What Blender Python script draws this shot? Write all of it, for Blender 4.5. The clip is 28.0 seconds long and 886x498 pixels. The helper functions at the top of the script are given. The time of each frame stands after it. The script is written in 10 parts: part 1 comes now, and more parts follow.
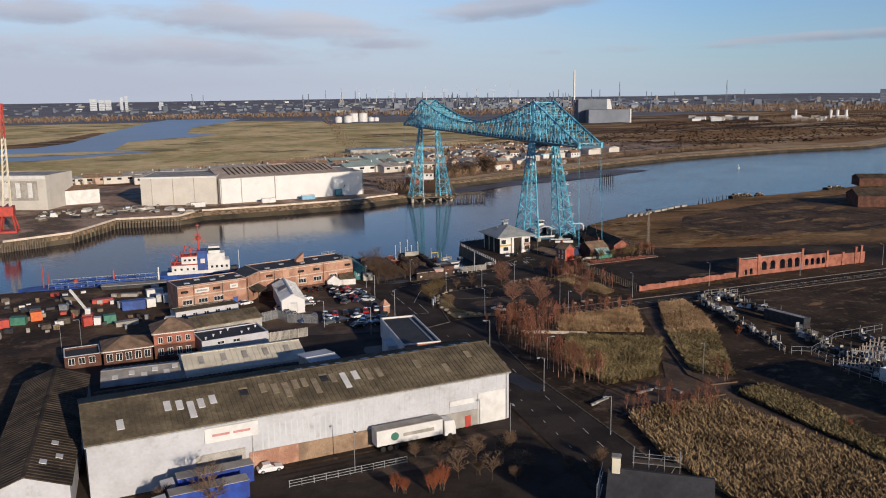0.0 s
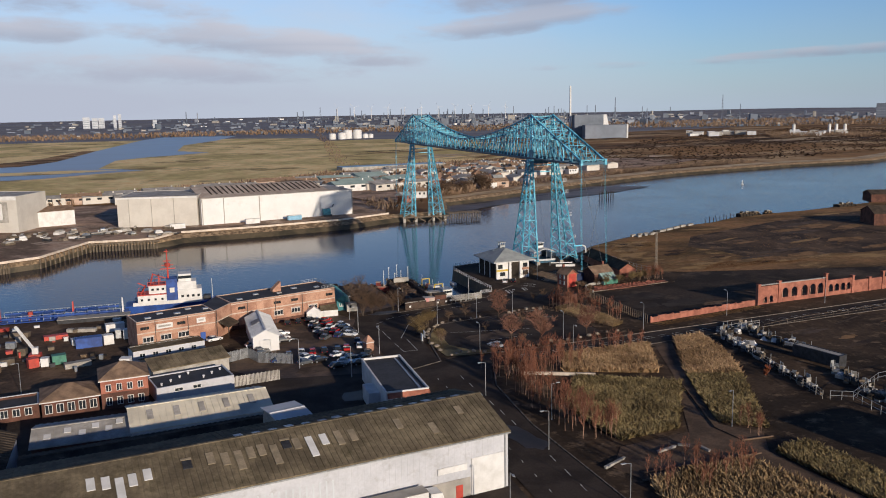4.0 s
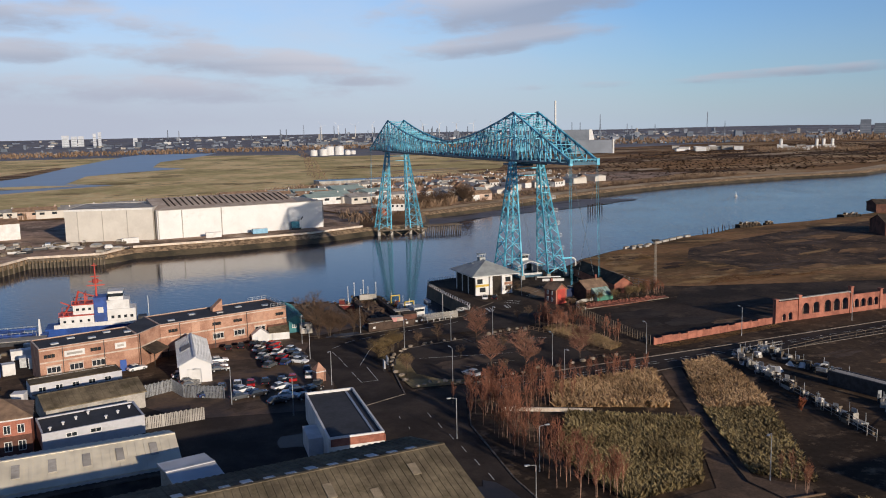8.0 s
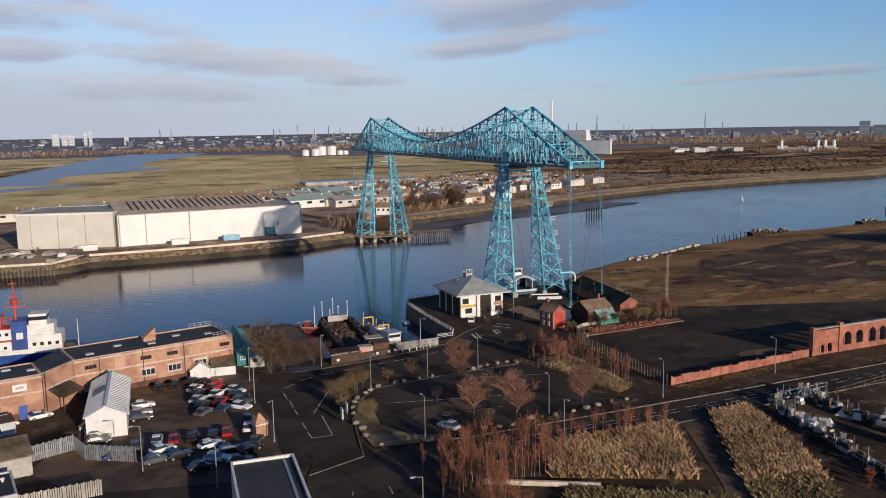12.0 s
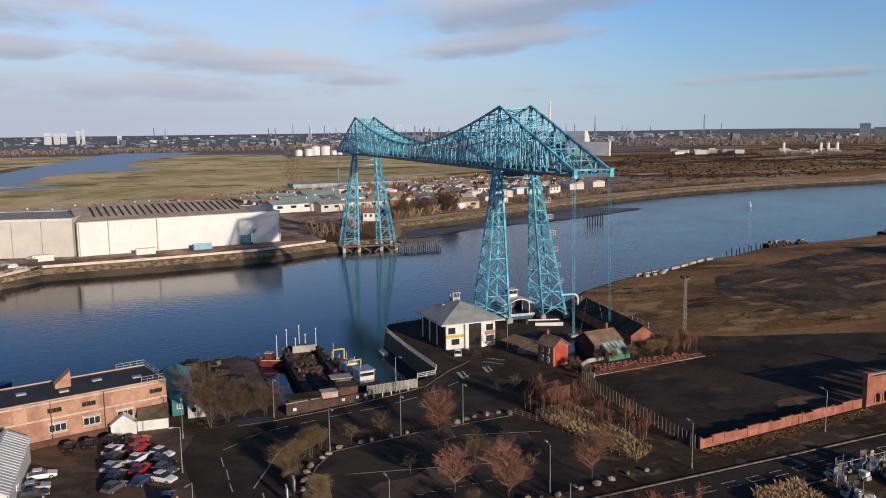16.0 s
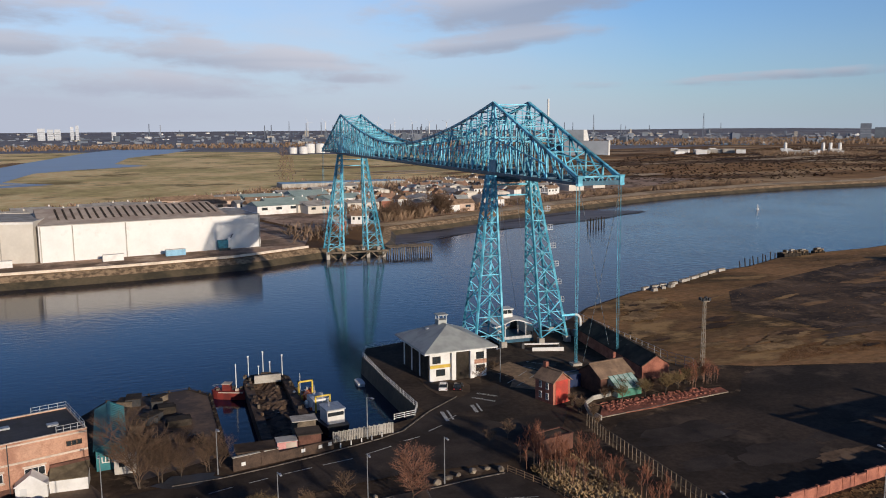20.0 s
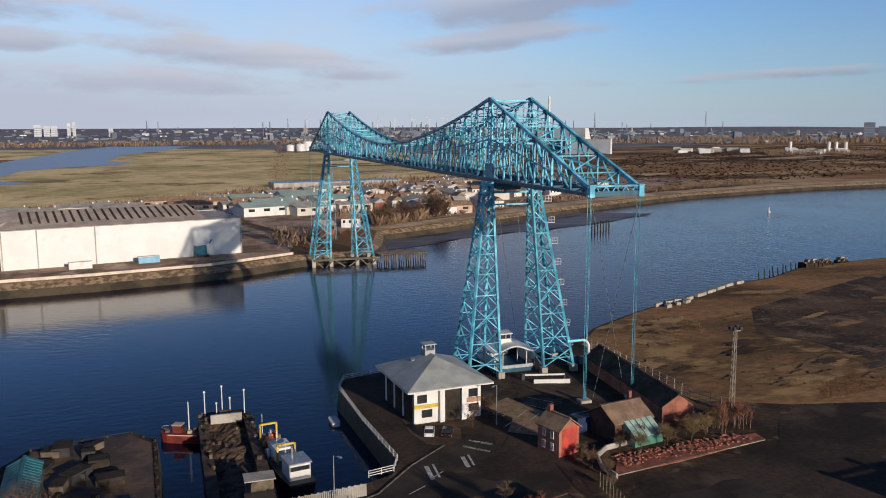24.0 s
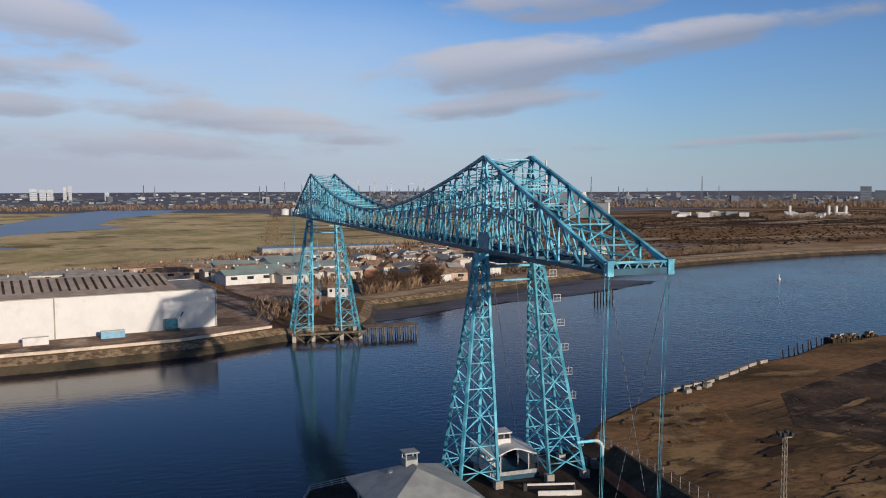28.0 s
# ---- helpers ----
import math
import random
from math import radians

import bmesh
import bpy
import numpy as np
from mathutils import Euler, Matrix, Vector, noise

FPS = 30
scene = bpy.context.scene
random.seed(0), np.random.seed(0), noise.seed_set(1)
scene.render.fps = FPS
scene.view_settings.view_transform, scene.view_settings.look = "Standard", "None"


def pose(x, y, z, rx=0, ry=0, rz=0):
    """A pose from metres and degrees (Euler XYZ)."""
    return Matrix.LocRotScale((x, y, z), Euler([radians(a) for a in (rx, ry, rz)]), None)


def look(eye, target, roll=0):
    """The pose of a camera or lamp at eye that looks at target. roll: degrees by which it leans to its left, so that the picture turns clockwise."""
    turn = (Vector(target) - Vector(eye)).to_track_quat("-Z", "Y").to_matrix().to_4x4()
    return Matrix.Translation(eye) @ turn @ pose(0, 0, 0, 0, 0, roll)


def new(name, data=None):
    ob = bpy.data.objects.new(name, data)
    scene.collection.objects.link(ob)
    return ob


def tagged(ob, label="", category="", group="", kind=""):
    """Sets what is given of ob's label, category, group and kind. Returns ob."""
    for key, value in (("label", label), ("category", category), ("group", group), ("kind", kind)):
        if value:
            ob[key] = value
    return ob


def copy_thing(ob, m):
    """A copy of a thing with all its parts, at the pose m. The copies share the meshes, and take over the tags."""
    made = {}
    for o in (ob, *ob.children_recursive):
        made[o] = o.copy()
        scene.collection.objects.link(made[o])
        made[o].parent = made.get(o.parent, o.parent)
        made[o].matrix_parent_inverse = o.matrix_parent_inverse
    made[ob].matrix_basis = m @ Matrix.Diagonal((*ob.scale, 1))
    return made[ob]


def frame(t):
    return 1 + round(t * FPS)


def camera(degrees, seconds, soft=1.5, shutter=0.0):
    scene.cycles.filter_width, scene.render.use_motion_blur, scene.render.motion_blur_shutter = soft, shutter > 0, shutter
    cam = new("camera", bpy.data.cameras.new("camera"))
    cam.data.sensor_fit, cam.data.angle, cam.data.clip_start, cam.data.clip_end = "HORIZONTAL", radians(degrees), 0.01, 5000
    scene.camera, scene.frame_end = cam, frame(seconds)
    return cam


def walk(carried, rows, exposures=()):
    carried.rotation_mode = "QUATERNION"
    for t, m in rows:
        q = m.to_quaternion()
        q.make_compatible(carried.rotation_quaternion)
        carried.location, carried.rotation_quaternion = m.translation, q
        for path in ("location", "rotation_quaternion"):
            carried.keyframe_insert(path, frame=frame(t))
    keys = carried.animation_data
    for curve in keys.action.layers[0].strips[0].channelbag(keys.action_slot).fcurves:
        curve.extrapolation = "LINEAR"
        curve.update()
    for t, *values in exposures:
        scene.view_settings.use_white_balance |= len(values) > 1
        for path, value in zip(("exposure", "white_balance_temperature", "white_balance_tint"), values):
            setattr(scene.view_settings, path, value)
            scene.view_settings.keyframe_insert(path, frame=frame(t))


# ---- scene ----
cam = camera(56.0, 28.0, soft=1.0)
PATH = [
    (0, (-140.257, -323.859, 61.716), (-139.699, -321.974, 61.349), -0.8),
    (0.5, (-139.427, -321.831, 61.654), (-138.868, -319.947, 61.284), -0.8),
    (1, (-138.636, -319.572, 61.592), (-138.076, -317.688, 61.222), -0.9),
    (1.5, (-137.822, -317.006, 61.589), (-137.261, -315.123, 61.217), -0.8),
    (2, (-136.846, -314.321, 61.596), (-136.285, -312.438, 61.224), -0.8),
    (2.5, (-135.784, -311.423, 61.528), (-135.222, -309.539, 61.157), -1.0),
    (3, (-134.541, -308.179, 61.317), (-133.979, -306.295, 60.947), -0.9),
    (3.5, (-133.125, -304.483, 61.031), (-132.561, -302.597, 60.678), -1.0),
    (5.5, (-126.843, -289.405, 58.181), (-126.25, -287.516, 57.894), -1.1),
    (6, (-125.242, -285.438, 57.126), (-124.642, -283.552, 56.838), -1.2),
    (6.5, (-123.229, -281.332, 55.898), (-122.628, -279.446, 55.612), -1.3),
    (7, (-121.402, -277.174, 54.708), (-120.8, -275.288, 54.423), -1.2),
    (7.5, (-119.442, -273.415, 53.541), (-118.838, -271.53, 53.256), -1.2),
    (8, (-117.523, -269.413, 52.776), (-116.919, -267.527, 52.491), -1.2),
    (8.5, (-115.54, -265.567, 52.334), (-114.936, -263.682, 52.05), -1.2),
    (9, (-113.598, -261.619, 51.967), (-112.993, -259.734, 51.683), -1.2),
    (9.5, (-111.669, -257.61, 51.745), (-111.063, -255.726, 51.461), -1.1),
    (10, (-109.955, -253.694, 51.673), (-109.347, -251.81, 51.389), -1.1),
    (10.5, (-108.131, -249.846, 51.603), (-107.523, -247.962, 51.319), -1.1),
    (11, (-106.448, -245.78, 51.729), (-105.838, -243.897, 51.444), -1.0),
    (11.5, (-104.653, -241.75, 51.715), (-104.041, -239.867, 51.43), -1.0),
    (12, (-102.81, -237.822, 51.722), (-102.197, -235.94, 51.438), -1.0),
    (12.5, (-100.955, -233.782, 51.747), (-100.341, -231.9, 51.462), -1.0),
    (14.5, (-94.121, -218.46, 51.954), (-93.503, -216.579, 51.67), -0.8),
    (15, (-92.621, -214.92, 51.978), (-92.002, -213.04, 51.694), -0.8),
    (15.5, (-90.984, -211.481, 52.062), (-90.365, -209.6, 51.778), -0.8),
    (16, (-89.581, -208.204, 52.086), (-88.961, -206.324, 51.802), -0.7),
    (16.5, (-88.137, -205.214, 52.125), (-87.516, -203.334, 51.841), -0.6),
    (17, (-86.841, -202.294, 52.16), (-86.218, -200.414, 51.875), -0.6),
    (17.5, (-85.474, -199.363, 52.172), (-84.852, -197.484, 51.887), -0.6),
    (18, (-84.143, -196.475, 52.231), (-83.52, -194.596, 51.944), -0.5),
    (18.5, (-82.735, -193.637, 52.27), (-82.112, -191.759, 51.982), -0.5),
    (19, (-81.33, -190.57, 52.373), (-80.707, -188.691, 52.085), -0.5),
    (19.5, (-80.074, -187.611, 52.398), (-79.45, -185.732, 52.11), -0.4),
    (20, (-78.707, -184.452, 52.336), (-78.082, -182.575, 52.047), -0.4),
    (20.5, (-77.443, -181.7, 52.473), (-76.819, -179.822, 52.184), -0.4),
    (21, (-76.208, -178.938, 52.568), (-75.584, -177.06, 52.277), -0.3),
    (21.5, (-74.914, -176.035, 52.557), (-74.29, -174.157, 52.265), -0.3),
    (23.5, (-69.818, -163.853, 52.669), (-69.192, -161.977, 52.373), -0.2),
    (24, (-68.537, -161.128, 52.664), (-67.912, -159.251, 52.369), -0.2),
    (24.5, (-67.227, -158.135, 52.669), (-66.602, -156.258, 52.375), -0.2),
    (25, (-65.924, -154.839, 52.689), (-65.298, -152.963, 52.393), -0.2),
    (25.5, (-64.715, -152.177, 52.695), (-64.088, -150.295, 52.439), -0.2),
    (26, (-63.388, -149.134, 52.674), (-62.758, -147.248, 52.46), -0.3),
    (26.5, (-61.995, -145.81, 52.638), (-61.363, -143.92, 52.463), -0.1),
    (27, (-60.732, -142.641, 52.543), (-60.097, -140.75, 52.4), -0.1),
    (27.5, (-59.561, -139.693, 52.374), (-58.926, -137.802, 52.231), -0.2),
    (28, (-58.329, -136.713, 52.38), (-57.692, -134.823, 52.236), -0.2),
]
walk(cam, [(t, look(e, g, r)) for t, e, g, r in PATH], exposures=((0.0, 0.27), (8.0, 0.3), (24.0, 0.3), (26.0, 0.3), (27.0, 0.15), (28.0, 0.12)))

# ---- world, sun, exposure ----
SUN_AZ = math.atan2(0.279, -0.960)      # compass-like angle of the sun, from +y towards +x
SUN_EL = radians(13.3)
world = bpy.data.worlds.new("sky")
scene.world = world
world.use_nodes = True
wn, wl = world.node_tree.nodes, world.node_tree.links
wn.clear()
w_out, w_bg = wn.new("ShaderNodeOutputWorld"), wn.new("ShaderNodeBackground")
sky = wn.new("ShaderNodeTexSky")
sky.sky_type, sky.sun_disc = "NISHITA", False
sky.sun_elevation, sky.sun_rotation = SUN_EL, SUN_AZ
sky.air_density, sky.dust_density, sky.ozone_density = 1.0, 0.4, 3.5
w_tc = wn.new("ShaderNodeTexCoord")
w_sep = wn.new("ShaderNodeSeparateXYZ")
wl.new(w_tc.outputs["Generated"], w_sep.inputs[0])


def w_math(op, a, b=None):
    n = wn.new("ShaderNodeMath")
    n.operation = op
    for i, v in enumerate((a, b)):
        if v is None:
            continue
        if isinstance(v, (int, float)):
            n.inputs[i].default_value = v
        else:
            wl.new(v, n.inputs[i])
    return n.outputs[0]


SKY_TINT = (1.0, 1.27, 1.66, 1)
HAZE_SKY = (5.4, 6.2, 7.4, 1)
CLOUD_GREY, CLOUD_LIT = (3.7, 4.0, 5.0, 1), (6.9, 6.6, 7.1, 1)
# bearing and height of the looked-at point of the sky, in degrees
w_az = w_math("MULTIPLY", w_math("ARCTAN2", w_sep.outputs[0], w_sep.outputs[1]), 57.2958)
w_el = w_math("MULTIPLY", w_math("ARCSINE", w_sep.outputs[2]), 57.2958)
w_vec = wn.new("ShaderNodeCombineXYZ")
wl.new(w_math("MULTIPLY", w_az, 0.15), w_vec.inputs[0])
wl.new(w_math("MULTIPLY", w_el, 0.5), w_vec.inputs[1])
w_n, w_fine = wn.new("ShaderNodeTexNoise"), wn.new("ShaderNodeTexNoise")
w_n.inputs["Scale"].default_value, w_n.inputs["Detail"].default_value = 1.0, 7.0
w_n.inputs["Roughness"].default_value = 0.58
w_fine.inputs["Scale"].default_value, w_fine.inputs["Detail"].default_value = 0.35, 4.0
for n_ in (w_n, w_fine):
    wl.new(w_vec.outputs[0], n_.inputs["Vector"])

# the cloud banks of that morning: bearing, height, half length, half depth, slope, weight
CLOUDS = ((23.0, 8.2, 9.0, 1.6, 0.10, 1.0), (33.0, 9.4, 8.0, 1.1, 0.11, 0.85), (41.0, 10.4, 7.0, 0.9, 0.09, 0.6), (21.5, 5.6, 7.5, 0.75, 0.10, 0.85), (28.0, 12.6, 9.0, 1.4, 0.08, 0.8), (45.0, 14.0, 8.0, 1.2, 0.05, 0.6),
          (-6.0, 10.2, 4.5, 1.7, -0.05, 0.95), (-7.5, 7.6, 6.0, 1.6, -0.05, 0.6), (-1.0, 6.6, 8.0, 1.0, -0.10, 0.5), (5.0, 4.6, 8.5, 1.0, -0.07, 0.9), (10.0, 3.5, 6.0, 0.6, -0.03, 0.6), (-8.5, 5.2, 4.0, 0.8, 0.0, 0.7),
          (-2.0, 2.9, 14.0, 0.9, -0.02, 0.75), (30.0, 2.7, 8.0, 0.3, 0.01, 0.55), (43.0, 3.2, 8.5, 0.35, 0.03, 0.75), (37.0, 2.6, 6.0, 0.25, 0.0, 0.4), (-30.0, 6.0, 14.0, 3.0, 0.0, 0.9),
          (75.0, 9.0, 20.0, 2.5, 0.0, 0.8), (140.0, 12.0, 30.0, 4.0, 0.0, 0.7), (-100.0, 12.0, 40.0, 5.0, 0.0, 0.8), (10.0, 30.0, 40.0, 4.0, 0.0, 0.6))
w_sum, w_top = None, None
for az, el, half, deep, slope, weight in CLOUDS:
    da = w_math("SUBTRACT", w_az, az)
    de = w_math("DIVIDE", w_math("SUBTRACT", w_math("SUBTRACT", w_el, el), w_math("MULTIPLY", da, slope)), deep)
    q = w_math("ADD", w_math("POWER", w_math("ABSOLUTE", w_math("DIVIDE", da, half)), 2.0), w_math("POWER", w_math("ABSOLUTE", de), 2.0))
    body = w_math("MULTIPLY", w_math("MAXIMUM", w_math("SUBTRACT", 1.0, w_math("MULTIPLY", q, 0.45)), 0.0), weight)
    lit = w_math("MULTIPLY", body, de)
    w_sum = body if w_sum is None else w_math("MAXIMUM", w_sum, body)
    w_top = lit if w_top is None else w_math("ADD", w_top, lit)
w_ramp = wn.new("ShaderNodeValToRGB")
w_ramp.color_ramp.interpolation = "EASE"
w_ramp.color_ramp.elements[0].position, w_ramp.color_ramp.elements[1].position = 0.20, 0.85
w_rough = w_math("ADD", w_sum, w_math("MULTIPLY", w_math("SUBTRACT", w_n.outputs[0], 0.5), 2.1))
wl.new(w_math("MULTIPLY", w_rough, w_math("MINIMUM", w_math("MULTIPLY", w_sum, 2.2), 1.0)), w_ramp.inputs[0])
w_shade = wn.new("ShaderNodeMixRGB")
w_shade.inputs[1].default_value, w_shade.inputs[2].default_value = CLOUD_GREY, CLOUD_LIT
wl.new(w_math("MINIMUM", w_math("MAXIMUM", w_math("ADD", w_math("MULTIPLY", w_top, 0.9), 0.35), 0.0), 1.0), w_shade.inputs[0])
w_mix = wn.new("ShaderNodeMixRGB")
wl.new(w_math("MULTIPLY", w_ramp.outputs[0], 0.8), w_mix.inputs[0])
wl.new(w_shade.outputs[0], w_mix.inputs[2])
# thin veil and pale haze towards the horizon
w_hz = w_math("POWER", w_math("SUBTRACT", 1.0, w_math("MINIMUM", w_math("ABSOLUTE", w_sep.outputs[2]), 1.0)), 11.0)
w_haze = wn.new("ShaderNodeMixRGB")
w_haze.inputs[2].default_value = HAZE_SKY
wl.new(w_math("MULTIPLY", w_hz, w_math("ADD", w_math("MULTIPLY", w_fine.outputs[0], 0.5), 0.5)), w_haze.inputs[0])
w_blue = wn.new("ShaderNodeMixRGB")
w_blue.blend_type, w_blue.inputs[0].default_value, w_blue.inputs[2].default_value = "MULTIPLY", 1.0, SKY_TINT
wl.new(sky.outputs[0], w_blue.inputs[1])
# the deep blue of the high sky, and the darker side away from the low sun's glow
w_deep = wn.new("ShaderNodeMixRGB")
w_deep.blend_type, w_deep.inputs[2].default_value = "MULTIPLY", (0.33, 0.34, 0.41, 1)
wl.new(w_math("MINIMUM", w_math("MAXIMUM", w_math("DIVIDE", w_math("SUBTRACT", w_el, 10.0), 19.0), 0.0), 1.0), w_deep.inputs[0])
wl.new(w_blue.outputs[0], w_deep.inputs[1])
wl.new(w_deep.outputs[0], w_haze.inputs[1])
# a thin bright veil of cirrus over the western half
w_veil = wn.new("ShaderNodeMixRGB")
w_veil.inputs[2].default_value = (5.6, 6.3, 7.5, 1)
w_q = w_math("ADD", w_math("POWER", w_math("ABSOLUTE", w_math("DIVIDE", w_math("SUBTRACT", w_az, 0.0), 34.0)), 2.0), w_math("POWER", w_math("ABSOLUTE", w_math("DIVIDE", w_math("SUBTRACT", w_el, 3.0), 11.0)), 2.0))
wl.new(w_math("MULTIPLY", w_math("MAXIMUM", w_math("SUBTRACT", 1.0, w_q), 0.0), w_math("ADD", w_math("MULTIPLY", w_n.outputs[0], 0.8), 0.25)), w_veil.inputs[0])
wl.new(w_haze.outputs[0], w_veil.inputs[1])
wl.new(w_veil.outputs[0], w_mix.inputs[1])
# clear sky darkens at a right angle to the sun, and a lilac bank of murk lies low over the land to the north-west
w_pol = wn.new("ShaderNodeMixRGB")
w_pol.blend_type, w_pol.inputs[2].default_value = "MULTIPLY", (0.60, 0.66, 0.74, 1)
wl.new(w_math("MAXIMUM", w_math("SUBTRACT", 1.0, w_math("DIVIDE", w_math("ABSOLUTE", w_math("SUBTRACT", w_az, 74.0)), 62.0)), 0.0), w_pol.inputs[0])
wl.new(w_mix.outputs[0], w_pol.inputs[1])
w_murk = wn.new("ShaderNodeMixRGB")
w_murk.inputs[2].default_value = (4.7, 5.05, 6.2, 1)
w_mlow = w_math("MAXIMUM", w_math("SUBTRACT", 1.0, w_math("DIVIDE", w_math("ABSOLUTE", w_math("SUBTRACT", w_el, 0.8)), 4.2)), 0.0)
w_mside = w_math("MAXIMUM", w_math("SUBTRACT", 1.0, w_math("DIVIDE", w_math("ABSOLUTE", w_math("ADD", w_az, 14.0)), 46.0)), 0.0)
wl.new(w_math("MINIMUM", w_math("MULTIPLY", w_math("MULTIPLY", w_mlow, w_mside), w_math("ADD", w_n.outputs[0], 0.75)), 0.85), w_murk.inputs[0])
wl.new(w_pol.outputs[0], w_murk.inputs[1])
wl.new(w_murk.outputs[0], w_bg.inputs[0])
w_bg.inputs[1].default_value = 0.081
wl.new(w_bg.outputs[0], w_out.inputs[0])

sun = new("sun", bpy.data.lights.new("sun", "SUN"))
sun.data.energy, sun.data.angle, sun.data.color = 3.75, radians(0.6), (1.0, 0.86, 0.70)
sun_dir = Vector((math.sin(SUN_AZ) * math.cos(SUN_EL), math.cos(SUN_AZ) * math.cos(SUN_EL), math.sin(SUN_EL)))
sun.matrix_basis = look(sun_dir * 400, (0, 0, 0))

# ---- materials ----
MATS = {}


def material(name, col, col2=None, rough=0.8, metal=0.0, scale=1.0, bump=0.0, fine=8.0, spec=0.4, contrast=0.5, vary=0.0, grainy=0.45, stretch=None, speck=None):
    """Two-scale surface: broad stains between col and col2, fine grain, optional relief, and a little change from piece to piece."""
    if name in MATS:
        return MATS[name]
    m = bpy.data.materials.new(name)
    m.use_nodes = True
    n, l = m.node_tree.nodes, m.node_tree.links
    b = n["Principled BSDF"]
    b.inputs["Roughness"].default_value, b.inputs["Metallic"].default_value = rough, metal
    b.inputs["Specular IOR Level"].default_value = spec if rough < 0.84 else min(spec, 0.10)      # rough dry ground has hardly any sheen
    col2 = col2 or tuple(c * 0.72 for c in col)
    geo = n.new("ShaderNodeNewGeometry")
    broad, grain = n.new("ShaderNodeTexNoise"), n.new("ShaderNodeTexNoise")
    for t, s, d in ((broad, scale, 9.0), (grain, scale * fine, 4.0)):
        t.inputs["Roughness"].default_value = 0.62
        t.inputs["Scale"].default_value, t.inputs["Detail"].default_value = s, d
        if stretch:      # long streaks instead of round blotches
            mp = n.new("ShaderNodeMapping")
            mp.inputs["Scale"].default_value, mp.inputs["Rotation"].default_value = stretch, (0, 0, radians(-14))
            l.new(geo.outputs["Position"], mp.inputs[0])
            l.new(mp.outputs[0], t.inputs["Vector"])
        else:
            l.new(geo.outputs["Position"], t.inputs["Vector"])
    ramp = n.new("ShaderNodeValToRGB")
    ramp.color_ramp.elements[0].position, ramp.color_ramp.elements[1].position = 0.5 - contrast * 0.16, 0.5 + contrast * 0.16
    l.new(broad.outputs[0], ramp.inputs[0])
    mix = n.new("ShaderNodeMixRGB")
    mix.inputs[1].default_value, mix.inputs[2].default_value = (*col, 1), (*col2, 1)
    l.new(ramp.outputs[0], mix.inputs[0])
    g2 = n.new("ShaderNodeMixRGB")
    g2.blend_type, g2.inputs[0].default_value = "OVERLAY", grainy
    l.new(mix.outputs[0], g2.inputs[1])
    l.new(grain.outputs[0], g2.inputs[2])
    last = g2.outputs[0]
    if speck:            # ragged flecks of a third colour: colour, size, where they begin and are full
        sn, sr, sm = n.new("ShaderNodeTexNoise"), n.new("ShaderNodeValToRGB"), n.new("ShaderNodeMixRGB")
        sn.inputs["Scale"].default_value, sn.inputs["Detail"].default_value, sn.inputs["Roughness"].default_value = speck[1], 7.0, 0.68
        sr.color_ramp.elements[0].position, sr.color_ramp.elements[1].position = speck[2], speck[3]
        sm.inputs[2].default_value = (*speck[0], 1)
        l.new(mp.outputs[0] if stretch else geo.outputs["Position"], sn.inputs["Vector"])
        l.new(sn.outputs[0], sr.inputs[0])
        l.new(sr.outputs[0], sm.inputs[0])
        l.new(last, sm.inputs[1])
        last = sm.outputs[0]
    if vary:
        oi = n.new("ShaderNodeObjectInfo")
        hs = n.new("ShaderNodeHueSaturation")
        mr = n.new("ShaderNodeMapRange")
        mr.inputs[3].default_value, mr.inputs[4].default_value = 1 - vary, 1 + vary
        l.new(oi.outputs["Random"], mr.inputs[0])
        l.new(mr.outputs[0], hs.inputs["Value"])
        l.new(last, hs.inputs["Color"])
        last = hs.outputs[0]
    l.new(last, b.inputs["Base Color"])
    if bump:
        bn = n.new("ShaderNodeBump")
        bn.inputs["Strength"].default_value, bn.inputs["Distance"].default_value = 0.6, bump
        l.new(grain.outputs[0], bn.inputs["Height"])
        l.new(bn.outputs[0], b.inputs["Normal"])
    MATS[name] = m
    return m


